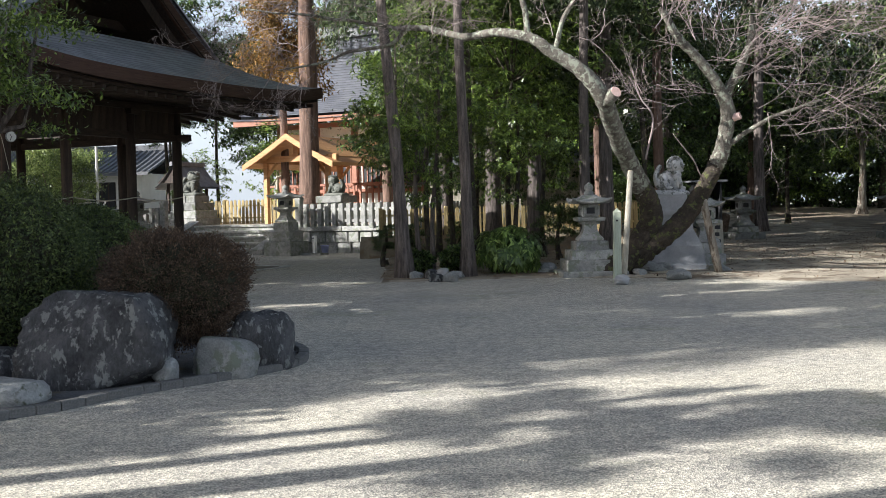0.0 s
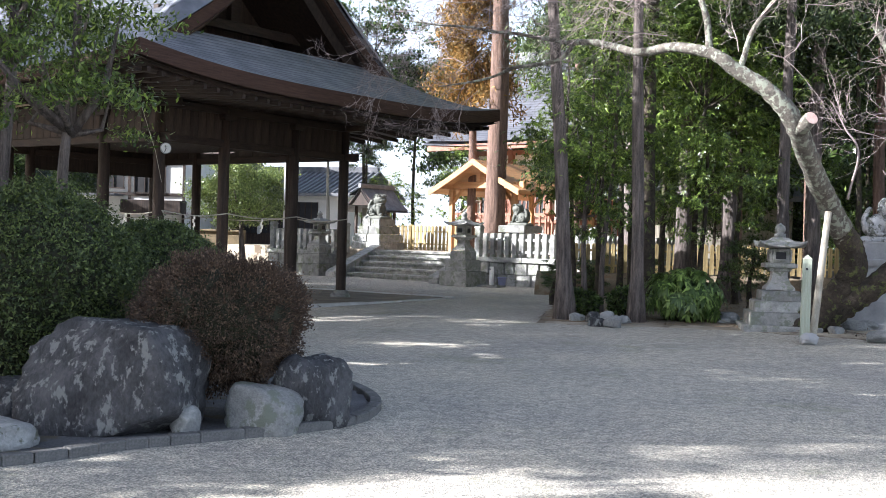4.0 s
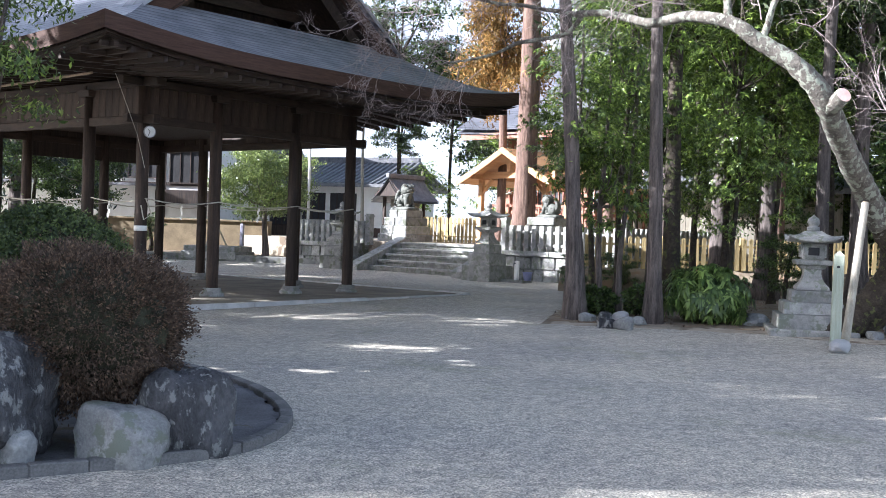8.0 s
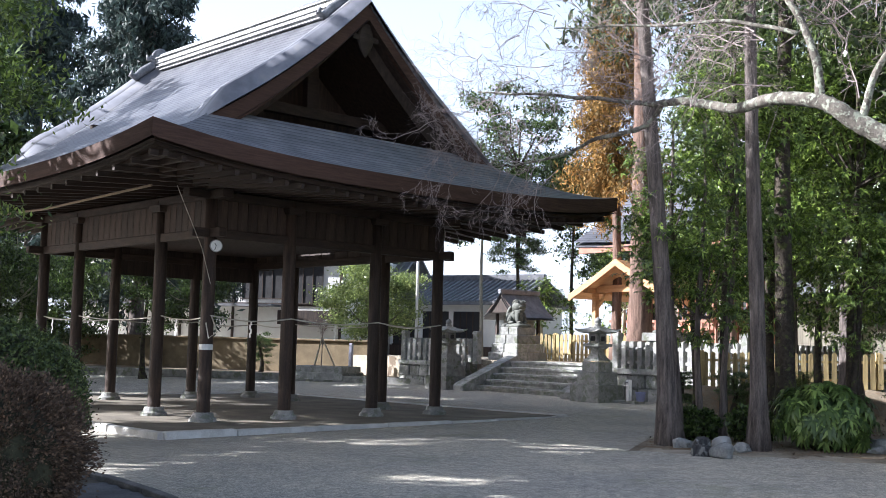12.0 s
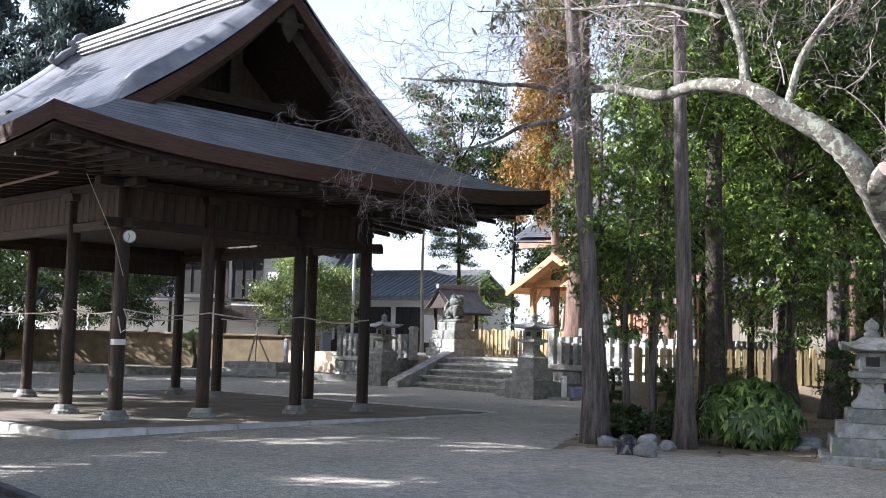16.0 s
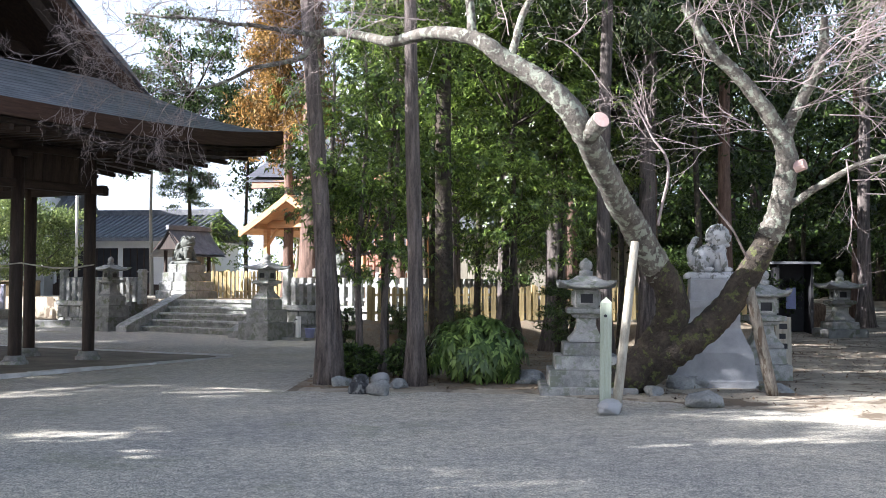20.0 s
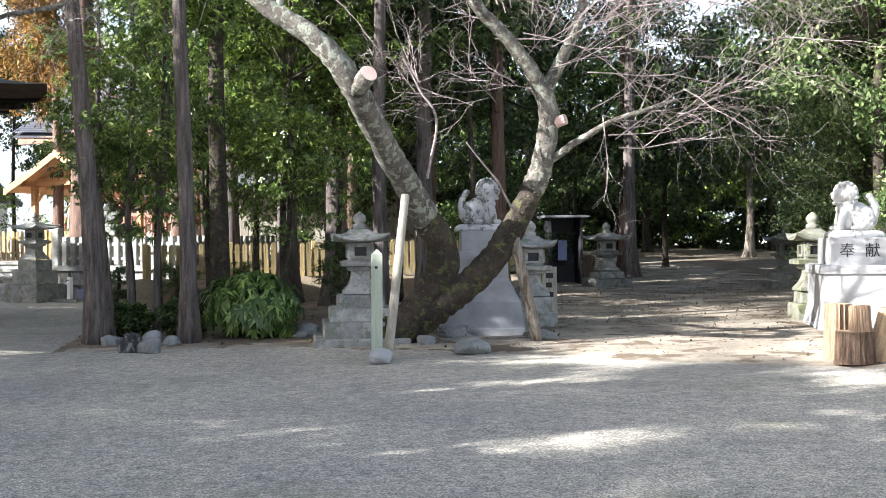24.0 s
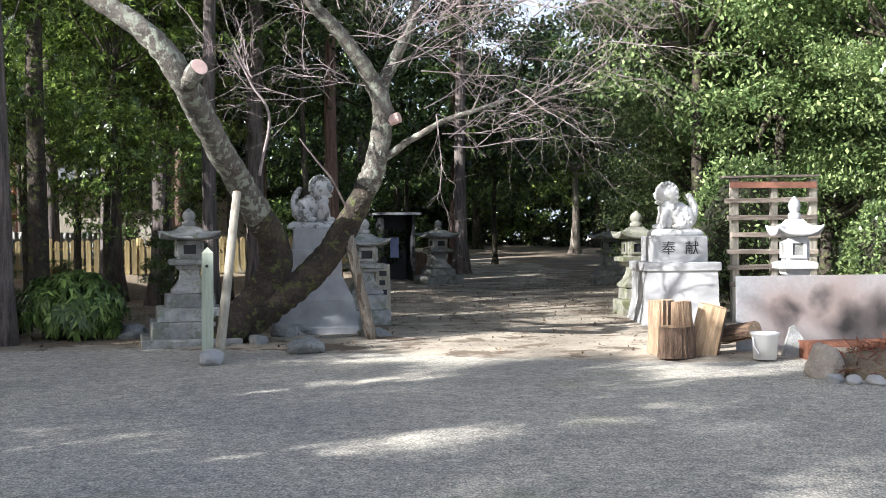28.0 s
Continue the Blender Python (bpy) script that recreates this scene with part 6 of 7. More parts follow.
broad = [(-0.90, 24.52, 3.03, 3, 0.63), (0.22, 25.72, 3.53, 4, 0.78), (1.53, 25.46, 4.88, 5, 0.90), (2.46, 27.10, 3.49, 3, 0.76), (0.88, 27.75, 6.34, 0, 1.06), (3.69, 28.98, 5.48, 1, 0.97), 
         (5.09, 27.91, 7.20, 2, 1.05), (-0.11, 28.40, 6.25, 3, 0.99), (-0.33, 23.82, 5.31, 5, 0.61), (1.64, 24.42, 2.75, 4, 0.58), (6.46, 35.01, 6.06, 0, 1.28), (4.3, 36.2, 4.14, 1, 1.15), (1.4, 35.6, 4.42, 2, 1.16), (-0.8, 33.1, 4.60, 0, 1.04),
         (9.6, 39.8, 5.14, 0, 1.45), (12.9, 41.4, 5.54, 1, 1.44), (15.5, 35.0, 5.40, 2, 1.35), (16.81, 30.27, 5.13, 0, 1.34), (14.75, 27.49, 5.23, 1, 1.25),
         (19.7, 35.4, 5.45, 2, 1.53), (20.0, 42.1, 5.10, 3, 1.44), (11.2, 49.3, 5.54, 0, 1.66), (15.6, 53.4, 6.10, 1, 1.88), (21.0, 52.7, 6.10, 2, 1.88), (2.8, 47.5, 5.54, 1, 1.55), (0.1, 43.3, 6.05, 2, 1.43), (24.5, 43.5, 5.20, 0, 1.66),
         (23.95, 33.05, 5.00, 1, 1.50), (0.6, 49.7, 7.20, 0, 1.88), (4.9, 55.7, 7.20, 2, 2.00), (-4.7, 55.4, 7.76, 1, 1.77)]
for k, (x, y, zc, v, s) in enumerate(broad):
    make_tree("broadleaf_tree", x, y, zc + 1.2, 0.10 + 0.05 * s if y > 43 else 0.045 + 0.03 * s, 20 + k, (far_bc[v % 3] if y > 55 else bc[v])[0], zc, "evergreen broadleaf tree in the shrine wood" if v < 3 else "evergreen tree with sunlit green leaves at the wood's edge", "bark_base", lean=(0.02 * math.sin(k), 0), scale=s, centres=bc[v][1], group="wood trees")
cedars = [(4.60, 32.15, 5.34), (3.8, 42.2, 7.76), (8.7, 42.6, 7.76), (11.2, 40.1, 7.54), (7.1, 37.5, 7.50), (0.06, 30.85, 6.85), (-1.7, 35.0, 7.27), (10.65, 37.1, 6.75), (18.1, 33.0, 6.10), (21.9, 44.3, 6.56), (-3.6, 46.1, 6.62), (2.36, 28.36, 5.03), (6.05, 30.74, 5.62), (4.16, 27.81, 5.73), (1.38, 29.58, 5.79)]
for k, (x, y, zc) in enumerate(cedars):
    make_tree("cedar_tree", x, y, zc + 8, 0.16 + 0.03 * (k % 3), 60 + k, cc[k % 3], zc, "tall cedar with dark drooping sprays in the wood", "bark_red" if k % 3 == 0 else "bark_cedar", scale=1.15, group="wood trees")
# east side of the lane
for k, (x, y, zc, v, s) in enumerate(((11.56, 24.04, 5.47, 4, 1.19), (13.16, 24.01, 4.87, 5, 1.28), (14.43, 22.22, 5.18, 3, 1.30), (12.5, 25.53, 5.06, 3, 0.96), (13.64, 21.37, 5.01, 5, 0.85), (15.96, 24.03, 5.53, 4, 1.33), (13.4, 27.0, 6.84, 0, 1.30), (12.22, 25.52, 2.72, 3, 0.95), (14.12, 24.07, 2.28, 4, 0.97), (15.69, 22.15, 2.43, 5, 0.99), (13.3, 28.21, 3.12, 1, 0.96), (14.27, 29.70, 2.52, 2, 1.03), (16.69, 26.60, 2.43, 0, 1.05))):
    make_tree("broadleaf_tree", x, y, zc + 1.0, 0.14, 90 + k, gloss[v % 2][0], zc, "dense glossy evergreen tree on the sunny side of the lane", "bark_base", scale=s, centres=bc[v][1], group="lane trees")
bush("shrub", 13.14, 20.73, 1.27, (0.80, 0.69, 0.86), 28, "leaf_gloss", "bright glossy shrub behind the wooden lattice", 5500, 0.08, 0.5, lump_=0.25)
bush("shrub", 11.51, 22.28, 1.53, (1.06, 0.71, 1.30), 29, "leaf_gloss", "glossy shrub behind the wooden lattice", 6500, 0.08, 0.5, lump_=0.25)
make_tree("maple_tree", 17.78, 46.97, 7, 0.17, 101, lit[0][0], 4.0, "small tree with a sunlit trunk at the end of the lane", "wood_prop", scale=1.0, centres=lit[0][1], flare=2.2)
# behind the pavilion
make_tree("round_tree", -13.15, 37.62, 3.2, 0.111, 102, pale[0], 2.6, "rounded pale green garden tree in the sun", "bark_cedar", centres=pale[1])
for k, (x, y, zc, s) in enumerate(((-25.1, 41.2, 3.33, 1.11), (-31.0, 41.6, 3.55, 1.11), (-34.9, 43.9, 3.88, 1.22))):
    make_tree("cedar_tree", x, y, zc + 12 * s, 0.30, 110 + k, big, zc, "tall dark conifer behind the pavilion", "bark_cedar", scale=s, group="garden trees")
for k, (x, y, zc, v, s) in enumerate(((-11.2, 46.3, 4.88, 0, 0.55), (-18.5, 35.5, 3.03, 0, 0.70), (-20.4, 35.5, 3.21, 2, 0.78), (-25.1, 34.9, 3.33, 0, 0.89), (-7.2, 46.1, 3.99, 1, 0.78), (-8.0, 52.2, 6.10, 2, 1.44), (-12.0, 48.5, 9.20, 1, 1.27), (-13.7, 49.0, 7.32, 2, 1.00), (-9.9, 49.3, 7.76, 0, 1.00), (-6.4, 43.1, 2.88, 5, 0.67), (-26.3, 39.2, 2.88, 1, 0.89), (-9.7, 44.3, 2.44, 4, 0.61))):
    make_tree("garden_tree", x, y, zc + 0.9, 0.09, 120 + k, (far_bc[v % 3] if y > 55 else bc[v])[0], zc, "evergreen garden tree behind the pavilion", "wood_weathered" if k % 2 else "bark_base", scale=s, centres=bc[v][1], group="garden trees")
# island tree, close by
make_tree("holly_tree", -4.74, 11.79, 4.0, 0.081, 140, small[0], 3.2, "small fine-leaved evergreen tree rising over clipped bushes", "bark_cedar", centres=small[1])
make_tree("holly_tree", -6.69, 13.76, 5.2, 0.102, 141, small[0], 4.4, "small fine-leaved evergreen tree at the back of the island", "bark_cedar", scale=1.2, centres=small[1])
# tall trees west of the forecourt and of the pavilion, outside the walk's view
west = [(-9.4, 8.2, 5.6, 1.15), (-11.1, 10.2, 6.2, 1.3), (-10.3, 12.6, 6.0, 1.2), (-13.0, 8.0, 7.2, 1.4), (-14.1, 11.5, 7.6, 1.4), (-12.6, 14.2, 6.6, 1.3), (-16.4, 14.2, 8.0, 1.5),
        (-15.3, 17.5, 6.6, 1.3), (-19.0, 20.4, 7.5, 1.4), (-19.1, 24.9, 6.5, 1.3), (-22.4, 28.7, 7.0, 1.4), (-24.8, 24.2, 8.0, 1.5), (-25.9, 30.9, 8.8, 1.1), (-14.0, 5.5, 6.0, 0.75), (-15.6, 7.1, 6.2, 0.8), (-12.6, 6.3, 4.6, 0.55), (-27.9, 27.6, 8.2, 1.25), (-31.4, 28.0, 8.4, 1.25), (-25.5, 23.7, 8.2, 1.25), (-30.3, 25.2, 8.4, 1.25), (-22.8, 19.4, 8.2, 1.2), (-32.6, 30.0, 8.4, 1.2), (-20.0, 12.5, 8.2, 1.2), (-23.3, 12.3, 8.4, 1.2), (-21.2, 28.0, 8.6, 1.15), (-16.3, 14.3, 12.2, 0.7), (-11.5, 3.0, 7.2, 0.3), (-13.6, 2.7, 8.2, 0.34), (-10.5, 2.5, 7.0, 0.5), (-8.6, 1.5, 7.6, 0.4), (-12.3, 2.0, 8.6, 0.4), (-14.7, 3.1, 6.0, 0.7), (-13.1, 4.7, 6.0, 0.75), (-13.3, 13.2, 6.2, 0.9),
        (-7.6, 7.5, 8.0, 0.75), (-7.8, 9.7, 9.4, 0.85), (-22.2, 29.7, 7.4, 1.2), (-25.7, 28.7, 4.4, 1.3), (-21.7, 26.2, 4.0, 1.1), (-29.4, 30.2, 4.6, 1.3), (-9.9, 17.4, 8.2, 1.0), (-13.5, 18.2, 9.4, 1.2), (-11.4, 8.7, 8.4, 1.0), (-13.1, 11.8, 9.0, 0.6), (-10.9, 10.8, 9.2, 0.85), (-8.8, 10.0, 8.2, 0.6), (-10.9, 15.3, 8.8, 1.0), (-8.6, 10.2, 5.2, 0.8)]
for k, (x, y, zc, s) in enumerate(west):
    make_tree("broadleaf_tree", x, y, zc + 1.2, 0.2, 150 + k, shade[k % 2][0], zc, "tall evergreen west of the forecourt", "bark_base", scale=s, centres=shade[k % 2][1], group="west trees")
for k, (x, y, zc, s) in enumerate(((-11.1, -2.0, 3.2, 0.95), (-18.0, 4.9, 8.0, 0.9), (-14.2, -5.4, 4.0, 1.1), (-20.4, 2.5, 12.0, 0.8))):
    make_tree("cedar_tree", x, y, zc + 8, 0.22, 170 + k, cc[k % 3], zc - 1, "tall conifer west of the forecourt", "bark_cedar", scale=s, group="west trees")
# woods that close the view behind the lane and the shrine
for k, (x, y, s) in enumerate(((3.8, 63.5, 2.44), (10.4, 64.6, 2.44), (17.2, 65.6, 2.55), (23.4, 62.4, 2.40), (28.1, 53.7, 2.25), (33.2, 47.4, 2.25), (30.2, 39.2, 2.04), (-3.7, 64.7, 2.44), (31.5, 37.8, 1.90), (24.1, 35.7, 1.63), (13.9, 59.8, 1.66), (20.5, 60.5, 1.66), (25.5, 52.1, 1.66), (28.47, 27.32, 1.80), (21.85, 28.51, 1.50))):
    make_tree("broadleaf_tree", x, y, 6.5, 0.3, 200 + k, far_bc[k % 3][0], 2.4 * s if k % 2 else 1.5 * s, "tall evergreen closing the far end of the wood", "bark_base", scale=s, centres=bc[k % 3][1], group="far trees")

for k, (x, y, zc, s) in enumerate(((2.69, 25.58, 1.09, 0.33), (0.44, 29.73, 0.58, 0.21), (-0.88, 29.20, 0.57, 0.23), (6.03, 32.29, 1.87, 0.70), (7.4, 36.3, 1.87, 0.82), (5.4, 38.7, 2.05, 0.91), (2.31, 33.93, 2.89, 0.78), (-1.35, 25.6, 0.7, 0.16))):
    make_tree("evergreen_shrub", x, y, zc + 0.4, 0.06, 260 + k, bc[k % 3][0], zc, "dark evergreen undergrowth below the cedars", "bark_base", scale=s, group="undergrowth")
for k, (x, y, zc, s) in enumerate(((-26.8, 36.6, 2.00, 0.89), (-30.5, 35.3, 2.11, 1.00), (-17.9, 38.6, 1.0, 0.25), (-29.0, 35.4, 2.60, 0.90), (-33.2, 37.5, 3.77, 1.44), (-34.8, 34.9, 2.60, 1.10), (-25.0, 32.8, 3.27, 0.79))):
    make_tree("garden_tree", x, y, zc + 0.6, 0.08, 280 + k, bc[k % 3][0], zc, "dense dark garden evergreen before a low wall", "bark_base", scale=s, group="garden trees")
# undergrowth that closes the wood at eye level
for k in range(15):
    x, y = 0.6 + 2.55 * k, 58.5 - 0.9 * max(0, k - 5) + 1.0 * math.sin(k * 2.1)
    make_tree("evergreen_shrub", x, y, 2.0, 0.12, 230 + k, far_bc[(k * 2) % 3][0], 1.1, "dense evergreen undergrowth at the far end of the wood", "bark_base", scale=0.95 + 0.12 * math.sin(k * 1.7), group="far undergrowth")
for k in range(14):
    make_tree("evergreen_shrub", -0.6 + 3.1 * k, 64.5 - 0.5 * k + 1.0 * math.sin(k * 1.3), 2.6, 0.14, 300 + k, far_bc[(k + 1) % 3][0], 1.5, "dense evergreen undergrowth beyond the wood", "bark_base", scale=1.35, group="far undergrowth")

# fallen leaves and twigs on the lane and under the trees
rg = np.random.default_rng(77)
px, py = rg.uniform(-1.5, 14.0, 16000), rg.uniform(16.5, 35.0, 16000)
keep = np.array([y_ > edge_y(x_) + 0.1 for x_, y_ in zip(px, py)]) & (rg.random(16000) < np.where((px < 4) | (py > 22.5), 1.0, 0.45))
pts = np.array([(x_, y_, ground_z(x_, y_) + 0.05) for x_, y_ in zip(px[keep], py[keep])])
litter = thing("leaf_litter", pose(0, 0, 0), "scattered brown fallen leaves and twigs on bare earth", "leaf litter", kind="stuff")
part("fallen_leaf", leaf_mesh("fallen_leaf", pts, 0.05, 5, M["leaf_litter"], 0.5, normals=np.stack([rg.normal(size=len(pts)), rg.normal(size=len(pts)), np.zeros(len(pts))], 1), spread=0.3, layer=0.9), None, litter)


# ---- lattice, hearth sheet, logs and clutter beside the lane ----
lat = thing("wooden_lattice", pose(10.66, 21.22, 0.31, 0, 0, -4) @ Matrix.Scale(1.19, 4), "weathered open wooden lattice rack", "lattice")
M["wood_rack"] = surface("wood_rack", (0.16, 0.125, 0.095), (0.40, 0.34, 0.28), 0.85, 4, 34, 0.6, stretch=(0.8, 8, 8), vary=0.3)
for x, w in ((0.05, 0.05), (0.57, 0.045), (1.09, 0.055)):
    part("upright", Bag().box(x - w, -0.04, -0.1, x + w, 0.04, 1.77, bev=0.01), M["wood_weathered"], lat, at=pose(0, 0, 0, 0, 0.5 * (x - 0.5), 0))
for k, z in enumerate((0.45, 0.66, 0.86, 1.07, 1.28, 1.49)):
    part("rail", Bag().box(-0.05 - 0.02 * (k % 3), -0.075, z - 0.03, 1.14 + 0.02 * (k % 2), -0.042, z + 0.03, bev=0.008), M["wood_rack"], lat, at=pose(0, 0, 0, 0, (0.8, -0.7, 0.4, 1.0, -0.3, -0.9)[k], 0))
part("top_board", Bag().box(-0.03, -0.08, 1.65, 1.12, -0.042, 1.73, bev=0.006), M["red_trim"], lat, "reddish top board")
part("cap", Bag().box(-0.08, -0.12, 1.775, 1.18, 0.12, 1.80, bev=0.006), M["wood_rack"], lat, at=pose(0, 0, 0, 0, -1.0, 0))

M["rock_tan"] = surface("rock_tan", (0.26, 0.22, 0.18), (0.50, 0.44, 0.37), 0.85, 4, 40, 0.8, depth=0.03)
hearth = thing("metal_sheet", pose(8.81, 17.65, -0.51, 0, 0, -6) @ Matrix.Scale(1.20, 4), "soot-stained galvanised metal sheet standing on edge", "metal sheet")
M["sooty_sheet"] = surface("sooty_sheet", (0.26, 0.265, 0.27), (0.38, 0.385, 0.39), 0.55, 3.0, 24, 0.08, metal=0.2)
_nt = M["sooty_sheet"].node_tree
_b = _nt.nodes["Principled BSDF"]
_co = _nt.nodes.new("ShaderNodeTexCoord")
_warp = _nt.nodes.new("ShaderNodeTexNoise")
_warp.inputs["Scale"].default_value, _warp.inputs["Detail"].default_value = 3.2, 6.0
_nt.links.new(_co.outputs["Object"], _warp.inputs["Vector"])
_mx = _nt.nodes.new("ShaderNodeMix")
_mx.data_type, _mx.inputs[0].default_value = "VECTOR", 0.3
_nt.links.new(_co.outputs["Object"], _mx.inputs[4])
_nt.links.new(_warp.outputs["Color"], _mx.inputs[5])


def soot(col, centre, r0, r1, tint, depth):
    """A smoke stain that fades out from one spot of the sheet."""
    ds = _nt.nodes.new("ShaderNodeVectorMath")
    ds.operation, ds.inputs[1].default_value = "DISTANCE", centre
    _nt.links.new(_mx.outputs[1], ds.inputs[0])
    return mixed(_nt, ramp(_nt, ds.outputs["Value"], [(r0, (depth, depth, depth)), (r1, (0, 0, 0))]), col, tint)


_old = _b.inputs["Base Color"].links[0].from_socket
for _x, _z, _r, _tint, _d in ((0.45, 1.00, 0.46, (0.30, 0.22, 0.19), 0.8), (1.0, 1.05, 0.5, (0.28, 0.21, 0.18), 0.8), (1.5, 0.92, 0.55, (0.26, 0.20, 0.18), 0.8),
                              (0.52, 0.97, 0.17, (0.045, 0.04, 0.04), 0.9), (0.85, 1.13, 0.13, (0.05, 0.045, 0.045), 0.8), (1.16, 0.86, 0.24, (0.03, 0.027, 0.026), 0.95), (1.5, 0.92, 0.30, (0.03, 0.027, 0.026), 0.9)):
    _old = soot(_old, (_x * 0.7 + 0.15, 0.15, _z * 0.7 + 0.15), _r * 0.15, _r * 0.8, _tint, _d)
_nt.links.new(_old, _b.inputs["Base Color"])
part("panel", Bag().box(0, -0.006, 0.56, 2.6, 0.006, 1.345), M["sooty_sheet"], hearth)
part("brace", Bag().box(0.5, 0.01, 0.5, 0.55, 0.06, 1.3), M["rust"], hearth)
part("brace", Bag().box(2.0, 0.01, 0.5, 2.05, 0.06, 1.3), M["rust"], hearth)
bar = thing("rusty_channel", pose(9.17, 16.73, -0.52, 0, 0, -6) @ Matrix.Scale(1.20, 4), "rusty steel channel above a fire pit", "channel")
part("web", Bag().box(0, 0, 0.765, 1.6, 0.22, 0.785), M["rust"], bar)
part("flange", Bag().box(0, -0.004, 0.735, 1.6, 0.012, 0.763), M["rust"], bar)
part("end_leg", Bag().box(0, 0.02, 0.5, 0.025, 0.2, 0.763), M["rust"], bar)
part("end_leg", Bag().box(1.55, 0.02, 0.5, 1.58, 0.2, 0.763), M["rust"], bar)

pail = thing("bucket", pose(8.72, 16.86, ground_z(8.72, 16.86) + 0.02) @ Matrix.Scale(1.19, 4), "white plastic bucket beside the metal sheet", "bucket")
part("shell", Bag().lathe([(0.10, 0.0), (0.118, 0.215), (0.13, 0.22), (0.13, 0.24), (0.112, 0.24), (0.105, 0.20)], 24), M["plastic"], pail, smooth=True)
part("handle", Bag().tube([(-0.12, 0, 0.2), (-0.135, -0.05, 0.12), (-0.12, -0.1, 0.06)], [0.008] * 3, 6), M["plastic"], pail)


def log_piece(name, x, y, z, r, h, label, seed, split=False, tilt=(0, 0, 0), bark="bark_log"):
    """A sawn log, whole or cleft lengthwise: furrowed bark outside, torn pale wood on the cleft, sawn ends."""
    t = thing(name, pose(x, y, z, *tilt), label, "log", "cut logs")
    rg = random.Random(seed)
    n, rows = 44, 7
    arc = 6.283 if not split else 3.5
    ring = []
    for i in range(n + (1 if split else 0)):
        a = arc * i / n - (0 if not split else 0.18)
        q = r * (1 + 0.10 * math.sin(a * 2 + seed) + 0.06 * math.sin(a * 3 + seed * 2) + (rg.uniform(-0.05, 0.03) if i % 3 else -0.07))
        ring.append((math.cos(a) * q, math.sin(a) * q))
    m = len(ring)
    vs = []
    for k in range(rows):
        f = k / (rows - 1)
        w = 1.08 - 0.13 * f ** 0.6
        for i, (px, py) in enumerate(ring):
            e = 1 + 0.03 * noise.noise(Vector((px * 18, py * 18, f * 3 + seed)))
            vs.append((px * w * e, py * w * e, h * f))
    around = m if not split else m - 1
    fs = [(k * m + i, k * m + (i + 1) % m, (k + 1) * m + (i + 1) % m, (k + 1) * m + i) for k in range(rows - 1) for i in range(around)]
    part("bark", Bag().add(vs, fs), M[bark], t)
    if split:
        b = Bag()
        a0, a1 = Vector((*ring[0], 0)), Vector((*ring[-1], 0))
        b.grid(lambda i, j: tuple((a1.lerp(a0, i) * (1.08 - 0.13 * j ** 0.6) + Vector((0, -0.10 * r * math.sin(math.pi * i) + 0.16 * r * noise.noise(Vector((i * 5, j * 0.8, seed))), h * j)))), 10, 8)
        part("cleft_face", b, M["cut_wood"], t, "pale torn cleft face")
    for zz, w, flip in ((h, 0.95, False), (0.0, 1.08, True)):
        face = list(range(m))
        part("sawn_face", Bag().add([(px * w, py * w, zz + 0.012 * noise.noise(Vector((px * 9, py * 9, seed)))) for px, py in ring], [tuple(reversed(face)) if flip else tuple(face)]), M["cut_wood"], t, "pale sawn end")
    return t


M["bark_log"] = surface("bark_log", (0.06, 0.038, 0.026), (0.36, 0.24, 0.16), 0.95, 5, 30, 1.0, stretch=(5, 5, 0.6), depth=0.06)
M["bark_pale"] = surface("bark_pale", (0.20, 0.12, 0.075), (0.56, 0.40, 0.26), 0.9, 5, 30, 1.0, stretch=(5, 5, 0.6), depth=0.04)
gz_ = ground_z(7.9, 17.4) + 0.02
log_piece("log", 7.92, 17.33, gz_, 0.200, 0.335, "thick bark-covered stump standing on end", 1)
log_piece("log", 7.93, 17.74, gz_, 0.150, 0.60, "pale log standing behind a stump", 7, bark="bark_pale")
log_piece("log", 7.99, 17.38, gz_ + 0.335, 0.120, 0.27, "split log standing on a stump", 4, True, (0, 3, 200), "bark_pale")
log_piece("log", 8.27, 17.42, gz_ - 0.02, 0.18, 0.58, "leaning split log with pale heartwood", 5, True, (0, 13, -35))
log_piece("log", 8.62, 17.62, gz_ + 0.14, 0.150, 0.44, "split log lying on the ground", 6, True, (78, 0, 28))
plate = thing("stone_plate", pose(9.22, 17.02, ground_z(9.1, 17.0), -14, 0, -6), "pointed pale grey stone plate leaning on a metal sheet", "stone")
b = Bag()
b.add([(x, y, z) for y in (0.0, 0.05) for x, z in ((-0.19, -0.03), (0.17, -0.03), (0.15, 0.08), (-0.01, 0.36), (-0.05, 0.34), (-0.17, 0.06))], [(0, 1, 2, 3, 4, 5), (11, 10, 9, 8, 7, 6)] + [((i + 1) % 6, i, 6 + i, 6 + (i + 1) % 6) for i in range(6)])
part("slab", b, M["granite"], plate)
rock(8.58, 15.56, (0.18, 0.13, 0.17), 31, "rock_tan", "pale angular stone block at the fire pit", 0.25, amp=0.12, block=7, facets=3).rotation_euler = (0.2, 0.35, 0.3)
for k, (x, y) in enumerate(((8.46, 15.18), (8.58, 15.06), (8.75, 14.98), (8.98, 14.9), (9.3, 14.8))):
    rock(x, y, (0.09, 0.07, 0.05), 32 + k, "granite_pale", "small pale stone edging a fire pit", 0.35)
kin = thing("kindling_pile", pose(9.42, 15.61, ground_z(9.42, 15.61)) @ Matrix.Scale(1.19, 4), "heap of reddish-brown brushwood and ash", "brushwood", kind="stuff")
b = Bag()
rg = random.Random(8)
